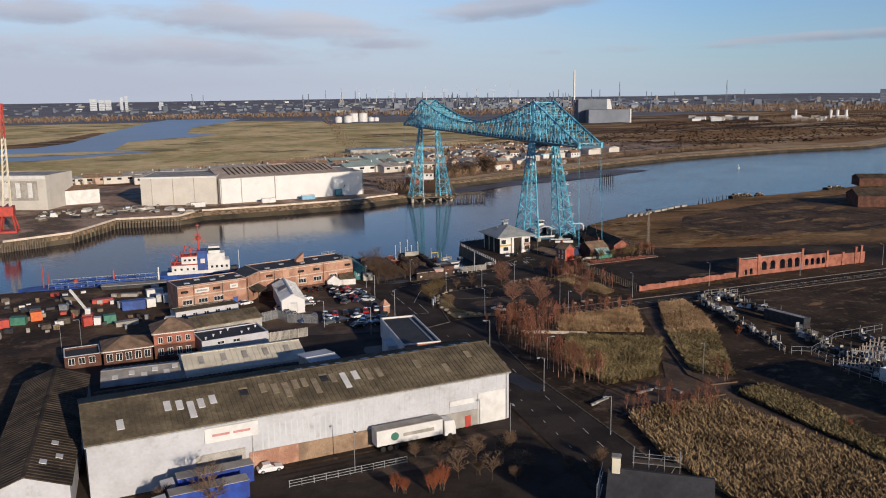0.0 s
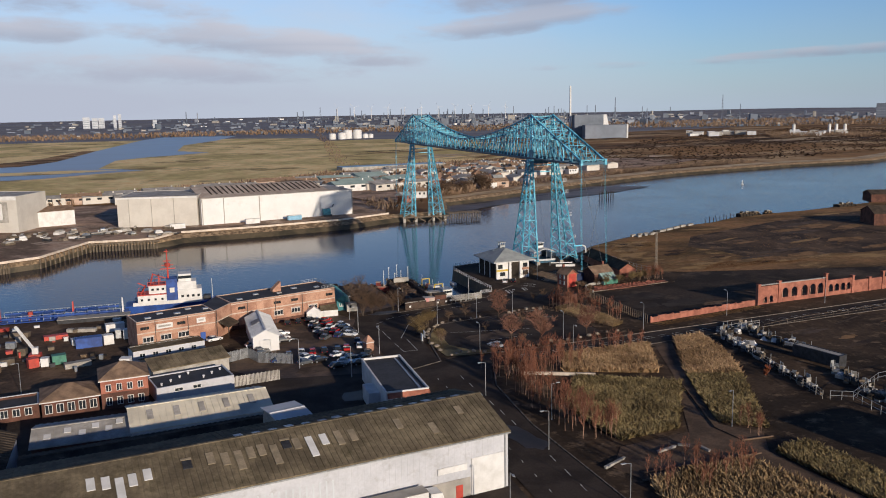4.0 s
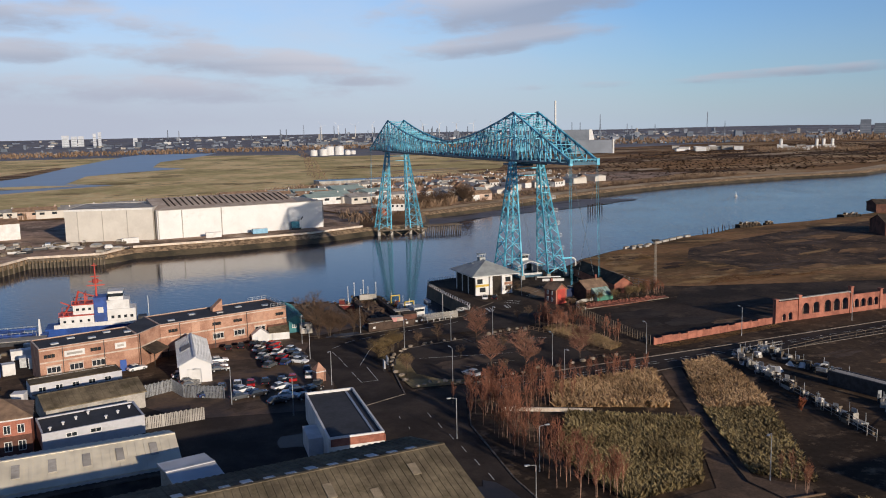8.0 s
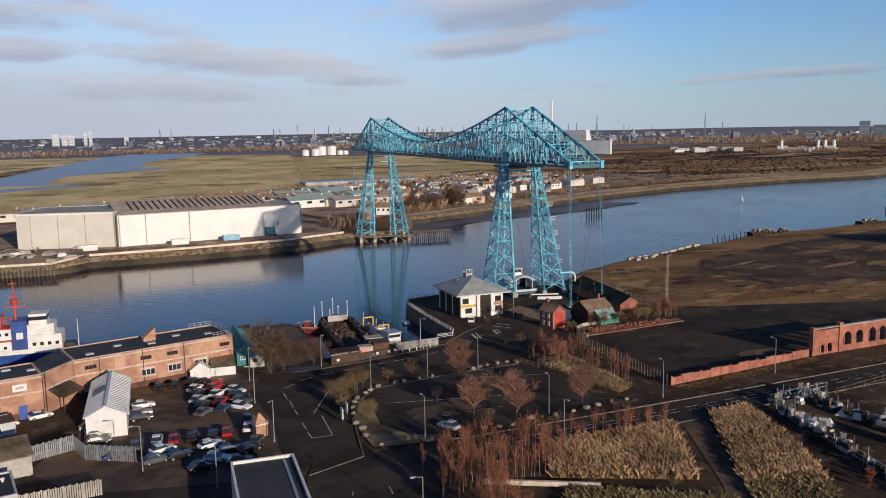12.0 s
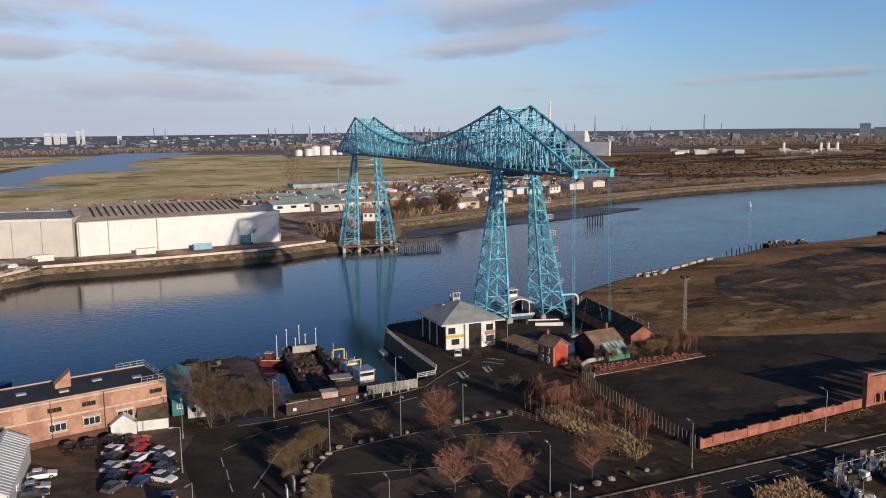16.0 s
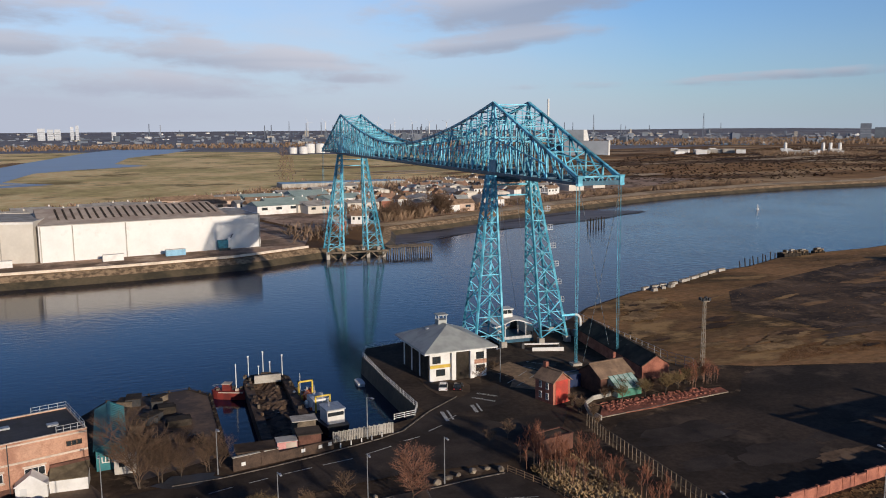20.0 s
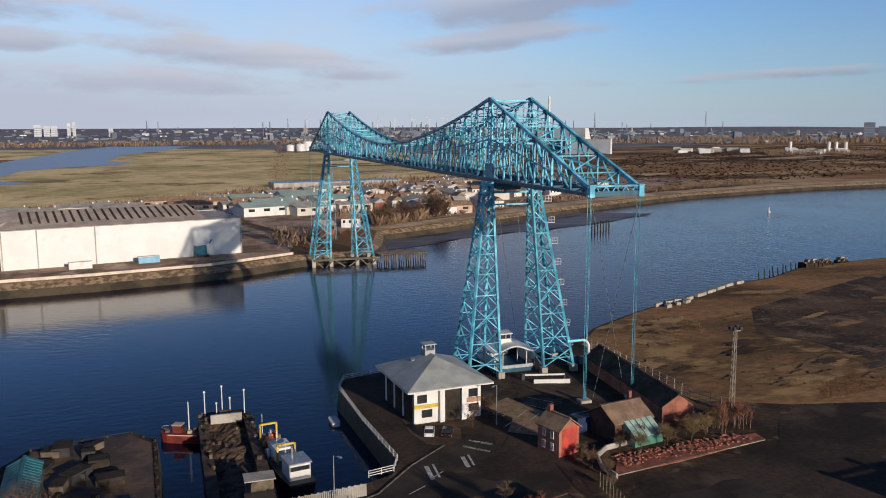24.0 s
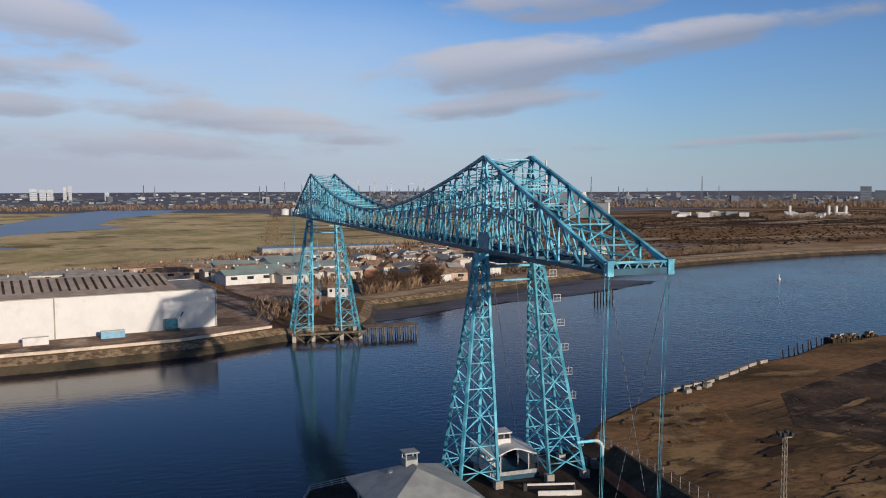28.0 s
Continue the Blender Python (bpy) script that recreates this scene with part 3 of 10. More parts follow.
def gable(name, label, p0, p1, depth, eave, ridge, wall, roof, category="building", over=0.35, ribs=0, far=None, group=""):
    """A shed with its front wall from p0 to p1 and the ridge along it; far is the back eave's height."""
    ef = far or eave
    m, L = along(p0, p1)
    c = m @ Vector((L / 2, depth / 2, 0))
    t = thing(name, label, category, c.x, c.y, 0, group=group)
    th = 0.25
    part("front_wall", Geo(m).box(0, L, 0, th, 0, eave), wall, t)
    part("back_wall", Geo(m).box(0, L, depth - th, depth, 0, ef), wall, t)
    for x in (0, L - th):
        g = Geo(m)
        pts = [(0, 0), (depth, 0), (depth, ef), (depth / 2, ridge), (0, eave)]
        pts = [(min(max(a, th + 0.003), depth - th - 0.003), b) for a, b in pts]
        g.add([(x, a, b) for a, b in pts] + [(x + th, a, b) for a, b in pts],
              [(0, 1, 2, 3, 4), (9, 8, 7, 6, 5)] + [(i, 5 + i, 5 + (i + 1) % 5, (i + 1) % 5) for i in range(5)])
        part("end_wall", g, wall, t)
    for side in (0, 1):
        g, ev = Geo(m), (eave, ef)[side]
        sl = (ridge - ev) / (depth / 2)
        y0, y1 = (-over, depth / 2) if side == 0 else (depth + over, depth / 2)
        z0, z1 = ev - sl * over + 0.02, ridge + 0.02
        g.add([(-over, y0, z0), (L + over, y0, z0), (L + over, y1, z1), (-over, y1, z1),
               (-over, y0, z0 + 0.18), (L + over, y0, z0 + 0.18), (L + over, y1, z1 + 0.18), (-over, y1, z1 + 0.18)],
              [(0, 3, 2, 1), (4, 5, 6, 7), (0, 1, 5, 4), (1, 2, 6, 5), (2, 3, 7, 6), (3, 0, 4, 7)])
        r = part("roof_slope", g, roof, t)
        if ribs:
            n = int(L / ribs)
            g = Geo(m)
            for k in range(n):
                x = (k + 0.5) * L / n
                g.beam((x, y0, z0 + 0.18), (x, y1, z1 + 0.18), ribs * 0.45, 0.16)
            part("corrugation", g, roof, r, kind="stuff")
    g = Geo(m).beam((-over, depth / 2, ridge + 0.22), (L + over, depth / 2, ridge + 0.22), 0.5, 0.12)
    part("ridge_cap", g, roof, t)
    return t, m, L


def flat_block(name, label, p0, p1, depth, h, wall, roof, category="building", parapet=0.5, rim=None, group=""):
    """A flat-roofed block with its front wall from p0 to p1 and a raised rim."""
    m, L = along(p0, p1)
    c = m @ Vector((L / 2, depth / 2, 0))
    t = thing(name, label, category, c.x, c.y, 0, group=group)
    th = 0.3
    for nm, a in (("front_wall", (0, L, 0, th)), ("back_wall", (0, L, depth - th, depth)),
                  ("side_wall", (0, th, th + 0.003, depth - th - 0.003)), ("side_wall", (L - th, L, th + 0.003, depth - th - 0.003))):
        w = part(nm, Geo(m).box(*a, 0, h), wall, t)
        e = 0.04
        part("coping", Geo(m).box(a[0] - (e if a[0] < 1 else 0), a[1] + (e if a[1] > L - 1 else 0), a[2] - e, a[3] + e, h, h + 0.1), rim or wall, w)
    part("roof", Geo(m).box(th + 0.003, L - th - 0.003, th + 0.003, depth - th - 0.003, h - parapet - 0.2, h - parapet), roof, t)
    return t, m, L


def hip(name, label, p0, p1, depth, eave, ridge, wall, roof, over=0.5, category="house", frac=0.5, group=""):
    m, L = along(p0, p1)
    c = m @ Vector((L / 2, depth / 2, 0))
    t = thing(name, label, category, c.x, c.y, 0, group=group)
    th = 0.3
    part("front_wall", Geo(m).box(0, L, 0, th, 0, eave), wall, t)
    part("back_wall", Geo(m).box(0, L, depth - th, depth, 0, eave), wall, t)
    for x in (0, L - th):
        part("side_wall", Geo(m).box(x, x + th, th + 0.003, depth - th - 0.003, 0, eave), wall, t)
    a = min(depth, L) * frac
    o = over
    A, B, C, D = (-o, -o, eave), (L + o, -o, eave), (L + o, depth + o, eave), (-o, depth + o, eave)
    if L >= depth:
        R, S = (a, depth / 2, ridge), (L - a, depth / 2, ridge)
        slopes = [(A, B, S, R), (C, D, R, S), (B, C, S), (D, A, R)]
    else:
        R, S = (L / 2, a, ridge), (L / 2, depth - a, ridge)
        slopes = [(A, B, R), (C, D, S), (B, C, S, R), (D, A, R, S)]
    for s in slopes:
        n = len(s)
        pts = [Vector(p) for p in s] + [Vector(p) + Vector((0, 0, 0.16)) for p in s]
        part("roof_slope", Geo(m).add(pts, [tuple(range(n - 1, -1, -1)), tuple(range(n, 2 * n))] + [(i, (i + 1) % n, n + (i + 1) % n, n + i) for i in range(n)]), roof, t)
    part("eaves_board", Geo(m).box(-o + 0.02, L + o - 0.02, -o + 0.02, depth + o - 0.02, eave - 0.22, eave - 0.01), WHITE, t)
    return t, m, L


def line_fence(name, label, pts, h, spacing, mat, board=False, rails=2, category="fence", post=0.09, z=0.0, group=""):
    t = thing(name, label, category, pts[0][0], pts[0][1], z, group=group)
    for p, q in zip(pts, pts[1:]):
        m, L = along(p, q, z)
        n = max(1, round(L / spacing))
        for k in range(n + 1):
            x = min(k * L / n, L)
            part("post", shared(("post", h, post, mat.name), lambda: Geo().box(-post / 2, post / 2, -post / 2, post / 2, 0, h), mat), None, t, m=m @ Matrix.Translation((x, 0, 0)))
        for r in range(rails):
            zz = h * (r + 1) / rails - 0.08
            part("rail", Geo(m).box(0, L, -0.03, 0.03, zz - 0.04, zz + 0.04), mat, t)
        if board:
            g = Geo(m)
            nb = int(L / 0.3)
            for k in range(nb):
                x = (k + 0.5) * L / nb
                g.box(x - 0.11, x + 0.11, -0.075, -0.045, 0.04, h * (0.94 + 0.06 * ((k * 7) % 3)))
            part("paling", g, mat, t, kind="stuff")
    return t

# ---- land and water ----
WL = -4.0
SHORE_S = [(-900, -260), (-420, -95), (-260, -45), (-205, -32), (-150, -32), (-118, -36), (-97, -26), (-92, -16), (-76, -13), (-72, -18),
           (-71, -52), (-54, -50), (-42, -46), (-38, -44.5), (-35.6, -40), (-37.5, -1), (-35, 6), (-25, 9), (-15, 10), (18, 11), (24, 16), (36, 28), (58, 42),
           (86, 55), (108, 67), (128, 72), (150, 84), (178, 90), (205, 93), (262, 108), (350, 165), (480, 225), (800, 330), (1600, 560), (4700, 1500)]
SHORE_N = [(-4700, -900), (-900, -60), (-420, 20), (-300, 50), (-223, 74), (-196, 90), (-180, 129), (-150, 128), (-139, 146), (-95, 151), (-52, 160), (-20, 178), (10, 183), (20, 206),
           (31, 243), (71, 263), (119, 292), (174, 323), (236, 355), (308, 387), (376, 405), (452, 423), (572, 432), (700, 500), (1100, 700), (1700, 950), (4700, 2100)]


def bank(name, label, line, outward, top, drop, mat, z0=0.0, zb=-6.0):
    """A strip that falls from the land's edge into the river."""
    g, n = Geo(), len(line)
    low = []
    for i, p in enumerate(line):
        a, b = Vector(line[max(i - 1, 0)]), Vector(line[min(i + 1, n - 1)])
        d = (b - a).normalized()
        low.append((p[0] - d.y * outward, p[1] + d.x * outward))
    g.add([(x, y, z0) for x, y in line] + [(x, y, zb) for x, y in low], [(i, i + 1, n + i + 1, n + i) for i in range(n - 1)])
    return solid(name, g, mat, label, "bank", "structure")


g = Geo().sheet([(-4800, -2600), (4800, -2600), (4800, 4800), (-4800, 4800)], WL)
solid("water", g, WATER, "calm dark blue tidal river water", "water", "structure")

# south bank, one sheet with the river's edge cut into it
g = Geo().sheet(SHORE_S + [(4700, -2500), (-4700, -2500), (-4700, -700)], 0.0)
solid("ground_south", g, EARTH, "dark bare earth and rough ground", "ground", "structure")
bank("bank_south", "dark quay walls and muddy river bank", SHORE_S, 0.6, 0, 0, MUD)

# north bank: flat land that rises gently towards the horizon
nn = len(SHORE_N)
g = Geo()
rows = [[(x, y, 0.0) for x, y in SHORE_N]]
for dist, h in ((60, 0.0), (500, 0.0), (1200, 0.0), (2200, 0.0), (3000, 8.0), (3800, 22.0), (4650, 38.0)):
    row = []
    for i, (x, y) in enumerate(SHORE_N):
        s = (i / (nn - 1))
        ex, ey = -4700 + 9400 * s, 4700
        f = dist / 4700.0
        yy = y + (ey - y) * f
        xx = x + (ex - x) * f ** 1.6
        hill = 32.0 * max(0.0, (s - 0.80) / 0.2) * max(0.0, f - 0.3)
        row.append((xx, yy, h + hill))
    rows.append(row)
for r in rows:
    g.v += r
for k in range(len(rows) - 1):
    for i in range(nn - 1):
        g.f.append((k * nn + i, k * nn + i + 1, (k + 1) * nn + i + 1, (k + 1) * nn + i))
gn = solid("ground_north", g, MOOR, "brown flat moorland and far low hills in haze colours", "ground", "structure")
# outer rows take the colour with haze painted in
gn.data.materials.append(HAZELAND)
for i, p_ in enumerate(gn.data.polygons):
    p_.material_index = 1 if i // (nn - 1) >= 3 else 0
g, low, mid = Geo(), [], []
for i, p_ in enumerate(SHORE_N):
    a, b = Vector(SHORE_N[max(i - 1, 0)]), Vector(SHORE_N[min(i + 1, nn - 1)])
    d = (b - a).normalized()
    o = 0.5 if -310 < p_[0] < -140 else 9.0        # quay walls upstream, an open slope elsewhere
    mid.append((p_[0] + d.y * o * 0.45, p_[1] - d.x * o * 0.45, -1.7))
    low.append((p_[0] + d.y * o, p_[1] - d.x * o, -6.0))
g.add([(x, y, 0.0) for x, y in SHORE_N] + mid + low, [(i, i + 1, nn + i + 1, nn + i) for i in range(nn - 1)] + [(nn + i, nn + i + 1, 2 * nn + i + 1, 2 * nn + i) for i in range(nn - 1)])
bn_ = solid("bank_north", g, RUBBLE, "stony far river bank with dark mud at its foot", "bank", "structure")
bn_.data.materials.append(MUD)
for i, p_ in enumerate(bn_.data.polygons):
    p_.material_index = 1 if i >= nn - 1 else 0


def patch(name, poly, z, mat, label, category="ground"):
    return solid(name, Geo().sheet(poly, z), mat, label, category, "structure")


# far side: marsh, pools, beach strip, far dark land
patch("marsh", [(-900, 260), (-420, 330), (-130, 400), (20, 470), (45, 760), (130, 1350), (160, 1700), (-120, 1900), (-900, 1900), (-1500, 1300)], 0.3, MARSH, "flat yellow-green grazing marsh", "marsh")
patch("marsh_east", [(30, 560), (260, 690), (430, 1050), (350, 1480), (150, 1500), (120, 1300), (42, 760)], 0.24, MARSH, "flat yellow-green field", "marsh")
patch("marsh_pool", [(-520, 560), (-275, 604), (-236, 645), (-179, 690), (-233, 745), (-228, 925), (-186, 1000), (-149, 1034), (-100, 1090), (-150, 1180), (-140, 1454), (-70, 1709), (-3, 2082), (-198, 2124), (-240, 1887), (-286, 1294), (-305, 940), (-334, 846), (-620, 800)], 0.5, POOL, "shallow blue pool in the marsh", "water")
patch("marsh_spit", [(-420, 665), (-270, 668), (-205, 700), (-262, 728), (-420, 712)], 0.7, MARSH, "tongue of marsh in the pool", "marsh")
patch("marsh_edge", [(-620, 800), (-334, 846), (-305, 940), (-286, 1294), (-310, 1300), (-345, 1000), (-400, 905), (-700, 880)], 0.6, MOOR, "brown reedy edge of the pool", "marsh")
patch("beach", [(31, 244), (71, 264), (119, 293), (174, 324), (236, 356), (308, 388), (376, 406), (452, 424), (572, 433), (700, 501), (690, 522), (566, 452), (446, 442), (370, 425), (300, 404), (226, 371), (164, 338), (110, 304), (64, 277), (29, 258)], 0.15, SAND, "pale strip of sand along the river", "beach")
patch("far_shipyard_ground", [(-420, 22), (-223, 76), (-197, 92), (-182, 131), (-152, 130), (-141, 149), (-96, 154), (-54, 163), (-22, 181), (-10, 230), (-30, 300), (-420, 330)], 0.12, TOWNGROUND, "dark yard ground with rubble", "yard")
patch("far_town_ground", [(-8, 232), (26, 254), (66, 279), (110, 306), (226, 373), (420, 520), (330, 620), (60, 640), (-20, 460), (-28, 305)], 0.4, TOWNGROUND, "brown ground between houses", "ground")

# near side: field right of the bridge, dark lot, quay
patch("waste_field", [(25, 14), (36, 27), (58, 41), (86, 54), (108, 66), (128, 71), (150, 83), (178, 89), (205, 92), (262, 107), (350, 163), (520, 190), (520, -40), (140, -62), (90, -50), (42, -38), (26, -30)], 0.05, GRASS_DRY, "brown rough grass on levelled ground", "field")
patch("waste_slab", [(73, 10), (90, 34), (160, 62), (260, 85), (330, 110), (330, 0), (200, -30), (120, -29), (90, -24), (80, -19), (79, -4)], 0.10, WASTE, "broken dark concrete slabs among grass", "ground")
patch("dark_lot", [(-9, -64), (-4, -59), (26, -53.5), (34, -44), (42, -39), (90, -51), (140, -63), (140, -80), (88, -84), (32, -89), (-9, -97)], 0.03, TARMAC_OLD, "dark empty levelled lot", "ground")
patch("yard_east", [(2, -114), (90, -104), (320, -70), (320, -320), (-8, -320), (-8, -166)], 0.06, EARTH, "dark bare yard beside the road", "yard")
patch("quay_deck", [(-37.3, -1), (-35, 5.6), (-25, 8.6), (-15, 9.6), (18, 10.6), (24, 15), (25, -30), (10, -42), (-12, -47), (-35, -42)], 0.06, TARMAC_OLD, "worn dark quay paving", "pavement")

# roads
ROAD_MAIN = [(-84, -112), (-57, -111), (0, -106), (56, -100.5), (140, -93), (320, -76), (320, -84), (140, -102), (48, -109.5), (0, -114), (-40, -119), (-66, -121), (-70, -134), (-71.5, -158), (-69.5, -205), (-66, -320),
             (-84, -320), (-83, -205), (-83, -175), (-80, -150), (-88, -140), (-86, -118)]
patch("road", ROAD_MAIN, 0.10, TARMAC, "dark tarmac road with white lane marks", "road")
patch("road_quay", [(-88, -118), (-84, -112), (-76, -112), (-75.5, -95), (-76.2, -84), (-72, -77), (-66, -72), (-58, -69.5), (-46, -68), (-30, -69), (-16, -60), (-9, -49), (-20, -43), (-16, -31), (-26.7, -36), (-34.3, -42.3), (-41.6, -50.4), (-46.6, -52.8), (-58, -56.6), (-66, -58.8), (-73, -60.4), (-80, -61), (-87, -62), (-90, -72), (-88, -90)], 0.105, TARMAC, "dark tarmac street bending to the quay", "road")
patch("road_bridge", [(-31, -45), (-20, -43), (-14, -34), (-4, -14), (-4, 9), (5, 9), (6, -16), (0, -34), (-8, -48), (-24, -52)], 0.115, TARMAC_OLD, "worn tarmac approach to the ferry", "road")
patch("car_park", [(-73, -108), (-73.2, -96), (-72.6, -91.9), (-71.3, -87.3), (-69.7, -83.8), (-67.8, -81), (-66.3, -78.7), (-57.9, -76.8), (-50, -75), (-44.4, -74.5), (-37.1, -73.3), (-29, -72.4), (-27, -86), (-27, -103), (-44, -107)], 0.13, TARMAC, "black tarmac public car park", "car park")
patch("planted_bed", [(-50.2, -74.9), (-49.1, -80.6), (-45.4, -79.7), (-44.9, -74.6)], 0.2, PATHM, "small brown planted bed at the car park's edge", "bed")
patch("yard_cars", [(-127, -100), (-121, -88), (-118, -62), (-92, -55), (-88, -64), (-88, -100), (-92, -116), (-118, -112)], 0.07, YARDMUD, "wet worn yard full of parked cars", "yard")
patch("yard_sheds", [(-176, -196), (-84, -184), (-84, -146), (-90, -120), (-92, -117), (-128, -101), (-150, -90), (-176, -110)], 0.05, TARMAC, "dark yard between the sheds", "yard")
patch("lorry_yard", [(-180, -270), (-84, -270), (-84, -184), (-180, -199)], 0.09, TARMAC, "dark lorry yard", "yard")
patch("jetty_deck", [(-91.4, -50), (-91.8, -17), (-76.4, -13.8), (-72.8, -19), (-71.8, -51), (-84, -57)], 0.04, YARDMUD, "brown muddy jetty deck", "jetty")
patch("boat_yard", [(-205, -34), (-150, -34), (-148, -82), (-150, -90), (-176, -110), (-230, -100), (-230, -45)], 0.05, WASTE, "cluttered dark boat yard", "yard")


# mottled ground: bare soil, old slabs and wet patches with ragged outlines
def blotch(name, cx, cy, rx, ry, turn, mat, label, seed, z, n=18):
    r = random.Random(seed)
    a0, pts = radians(turn), []
    for k in range(n):
        t = 2 * math.pi * k / n
        f = r.uniform(0.62, 1.12)
        u, v = rx * f * math.cos(t), ry * f * math.sin(t)
        pts.append((cx + u * math.cos(a0) - v * math.sin(a0), cy + u * math.sin(a0) + v * math.cos(a0)))
    return patch(name, pts, z, mat, label, "ground")


rb_ = random.Random(404)
for k in range(34):
    x = rb_.uniform(34, 300)
    y = rb_.uniform(-42, 34) + 0.20 * (x - 34) - (0 if x > 60 else 12)
    mt_, lb_, nm_ = ((SOIL, "bare brown soil among the grass", "bare_soil"), (SLAB, "old broken concrete slab", "old_slab"), (WASTE, "dark cindery ground", "cinder_ground"), (SLAB, "old broken concrete slab", "old_slab"), (SOIL, "bare brown soil among the grass", "bare_soil"))[k % 5]
    big = 1 + (x - 34) / 120
    blotch(nm_, x, y, rb_.uniform(4, 11) * big, rb_.uniform(1.2, 3.2) * big, rb_.uniform(5, 25), mt_, lb_, 500 + k, 0.11 + 0.002 * k)
for k, (x, y, rx, ry, mt_) in enumerate(((4, -68, 11, 5, TARMAC), (14, -80, 10, 4.5, TARMAC), (0, -80, 6, 3, TARMAC), (30, -76, 8, 3.0, TARMAC), (22, -84, 7, 2.0, WASTE), (46, -72, 12, 3.5, WASTE), (64, -70, 14, 4, TARMAC))):
    blotch("lot_slab", x, y, rx, ry, 8, mt_, "worn slab in the empty lot", 600 + k, 0.038 + 0.004 * k, 22)
for k in range(16):
    x, y = rb_.uniform(16, 120), rb_.uniform(-150, -112)
    blotch("rubble_streak", x, y, rb_.uniform(2, 9), rb_.uniform(0.5, 1.6), rb_.uniform(0, 25), (SLAB, SOIL, WASTE)[k % 3], "streak of pale rubble in the yard", 700 + k, 0.08 + 0.003 * k, 12)
for k, (x, y, rx, ry, mt_) in enumerate(((-105, -78, 10, 5, SLAB), (-104, -108, 9, 3, SLAB), (-98, -130, 6, 4, WET), (-78, -60, 6, 3, WET), (-55, -95, 10, 4, SLAB), (-40, -85, 8, 4, SLAB), (-2, -22, 5, 3, SLAB), (-110, -196, 14, 2.5, SLAB), (-95, -189, 9, 2, PATHM), (-75, -165, 3, 8, WET))):
    blotch("worn_patch", x, y, rx, ry, 12, mt_, "worn and damp patch of paving", 800 + k, 0.125 + 0.003 * k, 14)
patch("tan_parking", [(-13.5, -20.5), (-7.5, -17.0), (-3.5, -29.0), (-10.0, -37.5), (-14.5, -34.0), (-11.0, -28.0)], 0.165, SHOREWOOD, "tan paved parking strip beside the office", "pavement")
patch("mudflat", [(10, 184), (24, 204), (45, 212), (73, 231), (101, 242), (125, 247), (160, 260), (197, 281), (226, 299), (212, 307), (180, 322), (119, 291), (71, 262), (31, 242), (20, 207)], -3.88, MUDFLAT, "wet grey mud below the far beach", "mud")
for k, (x, y, rx, ry) in enumerate(((60, 224, 12, 1.6), (95, 240, 16, 1.8), (130, 250, 18, 1.6), (172, 268, 20, 1.8), (208, 288, 14, 1.5), (110, 270, 26, 3.0), (160, 296, 24, 3.0), (60, 246, 20, 3.0))):
    blotch("mud_bank", x, y, rx, ry, 24, MUD, "dark weedy bank of mud", 1500 + k, -3.80 + 0.01 * k, 26)
for k in range(60):
    x = rb_.uniform(150, 1150)
    y = 440 + 0.50 * (x - 150) + rb_.uniform(0, 520)
    blotch("moor_streak", x, y, rb_.uniform(30, 90), rb_.uniform(6, 20), rb_.uniform(10, 30), (SAND, HEATH, SOIL, SAND, PALEGRASS)[k % 5], "streak of bare or heathy ground on the moor", 900 + k, 0.3 + 0.01 * k, 22)
gj = Geo()
ca, sa = math.cos(radians(17)), math.sin(radians(17))
for k in range(12):      # joints of the old floor slabs
    for j in range(9):
        u0, v0, u1, v1 = rb_.uniform(0, 12) + j * 12, rb_.uniform(0, 6) + j * 6.2, rb_.uniform(2, 9), rb_.uniform(1, 5)
        for a, b in (((u0, k * 5.0), (u0 + u1, k * 5.0)), ((k * 9.5, v0), (k * 9.5, v0 + v1))):
            p_, q_ = [(80 + u * ca - v * sa, -30 + u * sa + v * ca, 0.225) for u, v in (a, b)]
            gj.beam(p_, q_, rb_.uniform(0.15, 0.4), 0.02)
solid("slab_joints", gj, PATHM, "pale joints of old floor slabs in the field", "ground", "structure")
ge = Geo()
for a, b in (((-62.3, -184.7), (-38.9, -184.3)), ((-30.4, -145.3), (-39.4, -171.6)), ((-39.4, -171.6), (-38.3, -178.4)), ((-38.3, -178.4), (-32.0, -178.7)), ((-62.3, -184.7), (-64.0, -192.0))):
    ge.beam((*a, 0.2), (*b, 0.2), 0.22, 0.28)
solid("bed_edging", ge, PATHM, "tan timber edging of the reed beds", "edging", "structure")
patch("forecourt", [(-30.2, -21.9), (-23.6, -18.7), (-21.7, -30.0), (-23.2, -34.3), (-26.1, -36.9), (-29.4, -34.7), (-30.6, -29.2)], 0.142, PAVE, "brown block paving before the office", "pavement")

# ---- transporter bridge ----
SPAN, HALF, PEAK, LOW = 174.0, 4.5, 58.0, 41.5
END = 42.8


def top_z(y):
    """Height of the top chord: straight from the boom's ends to the peaks, sagging between them."""
    if y < 0:
        return LOW + 1.0 + (PEAK - LOW - 1.0) * (y + END) / END
    if y > SPAN:
        return top_z(SPAN - y)
    u = abs(y - SPAN / 2) / (SPAN / 2)
    return 46.9 + (PEAK - 46.9) * u ** 1.75


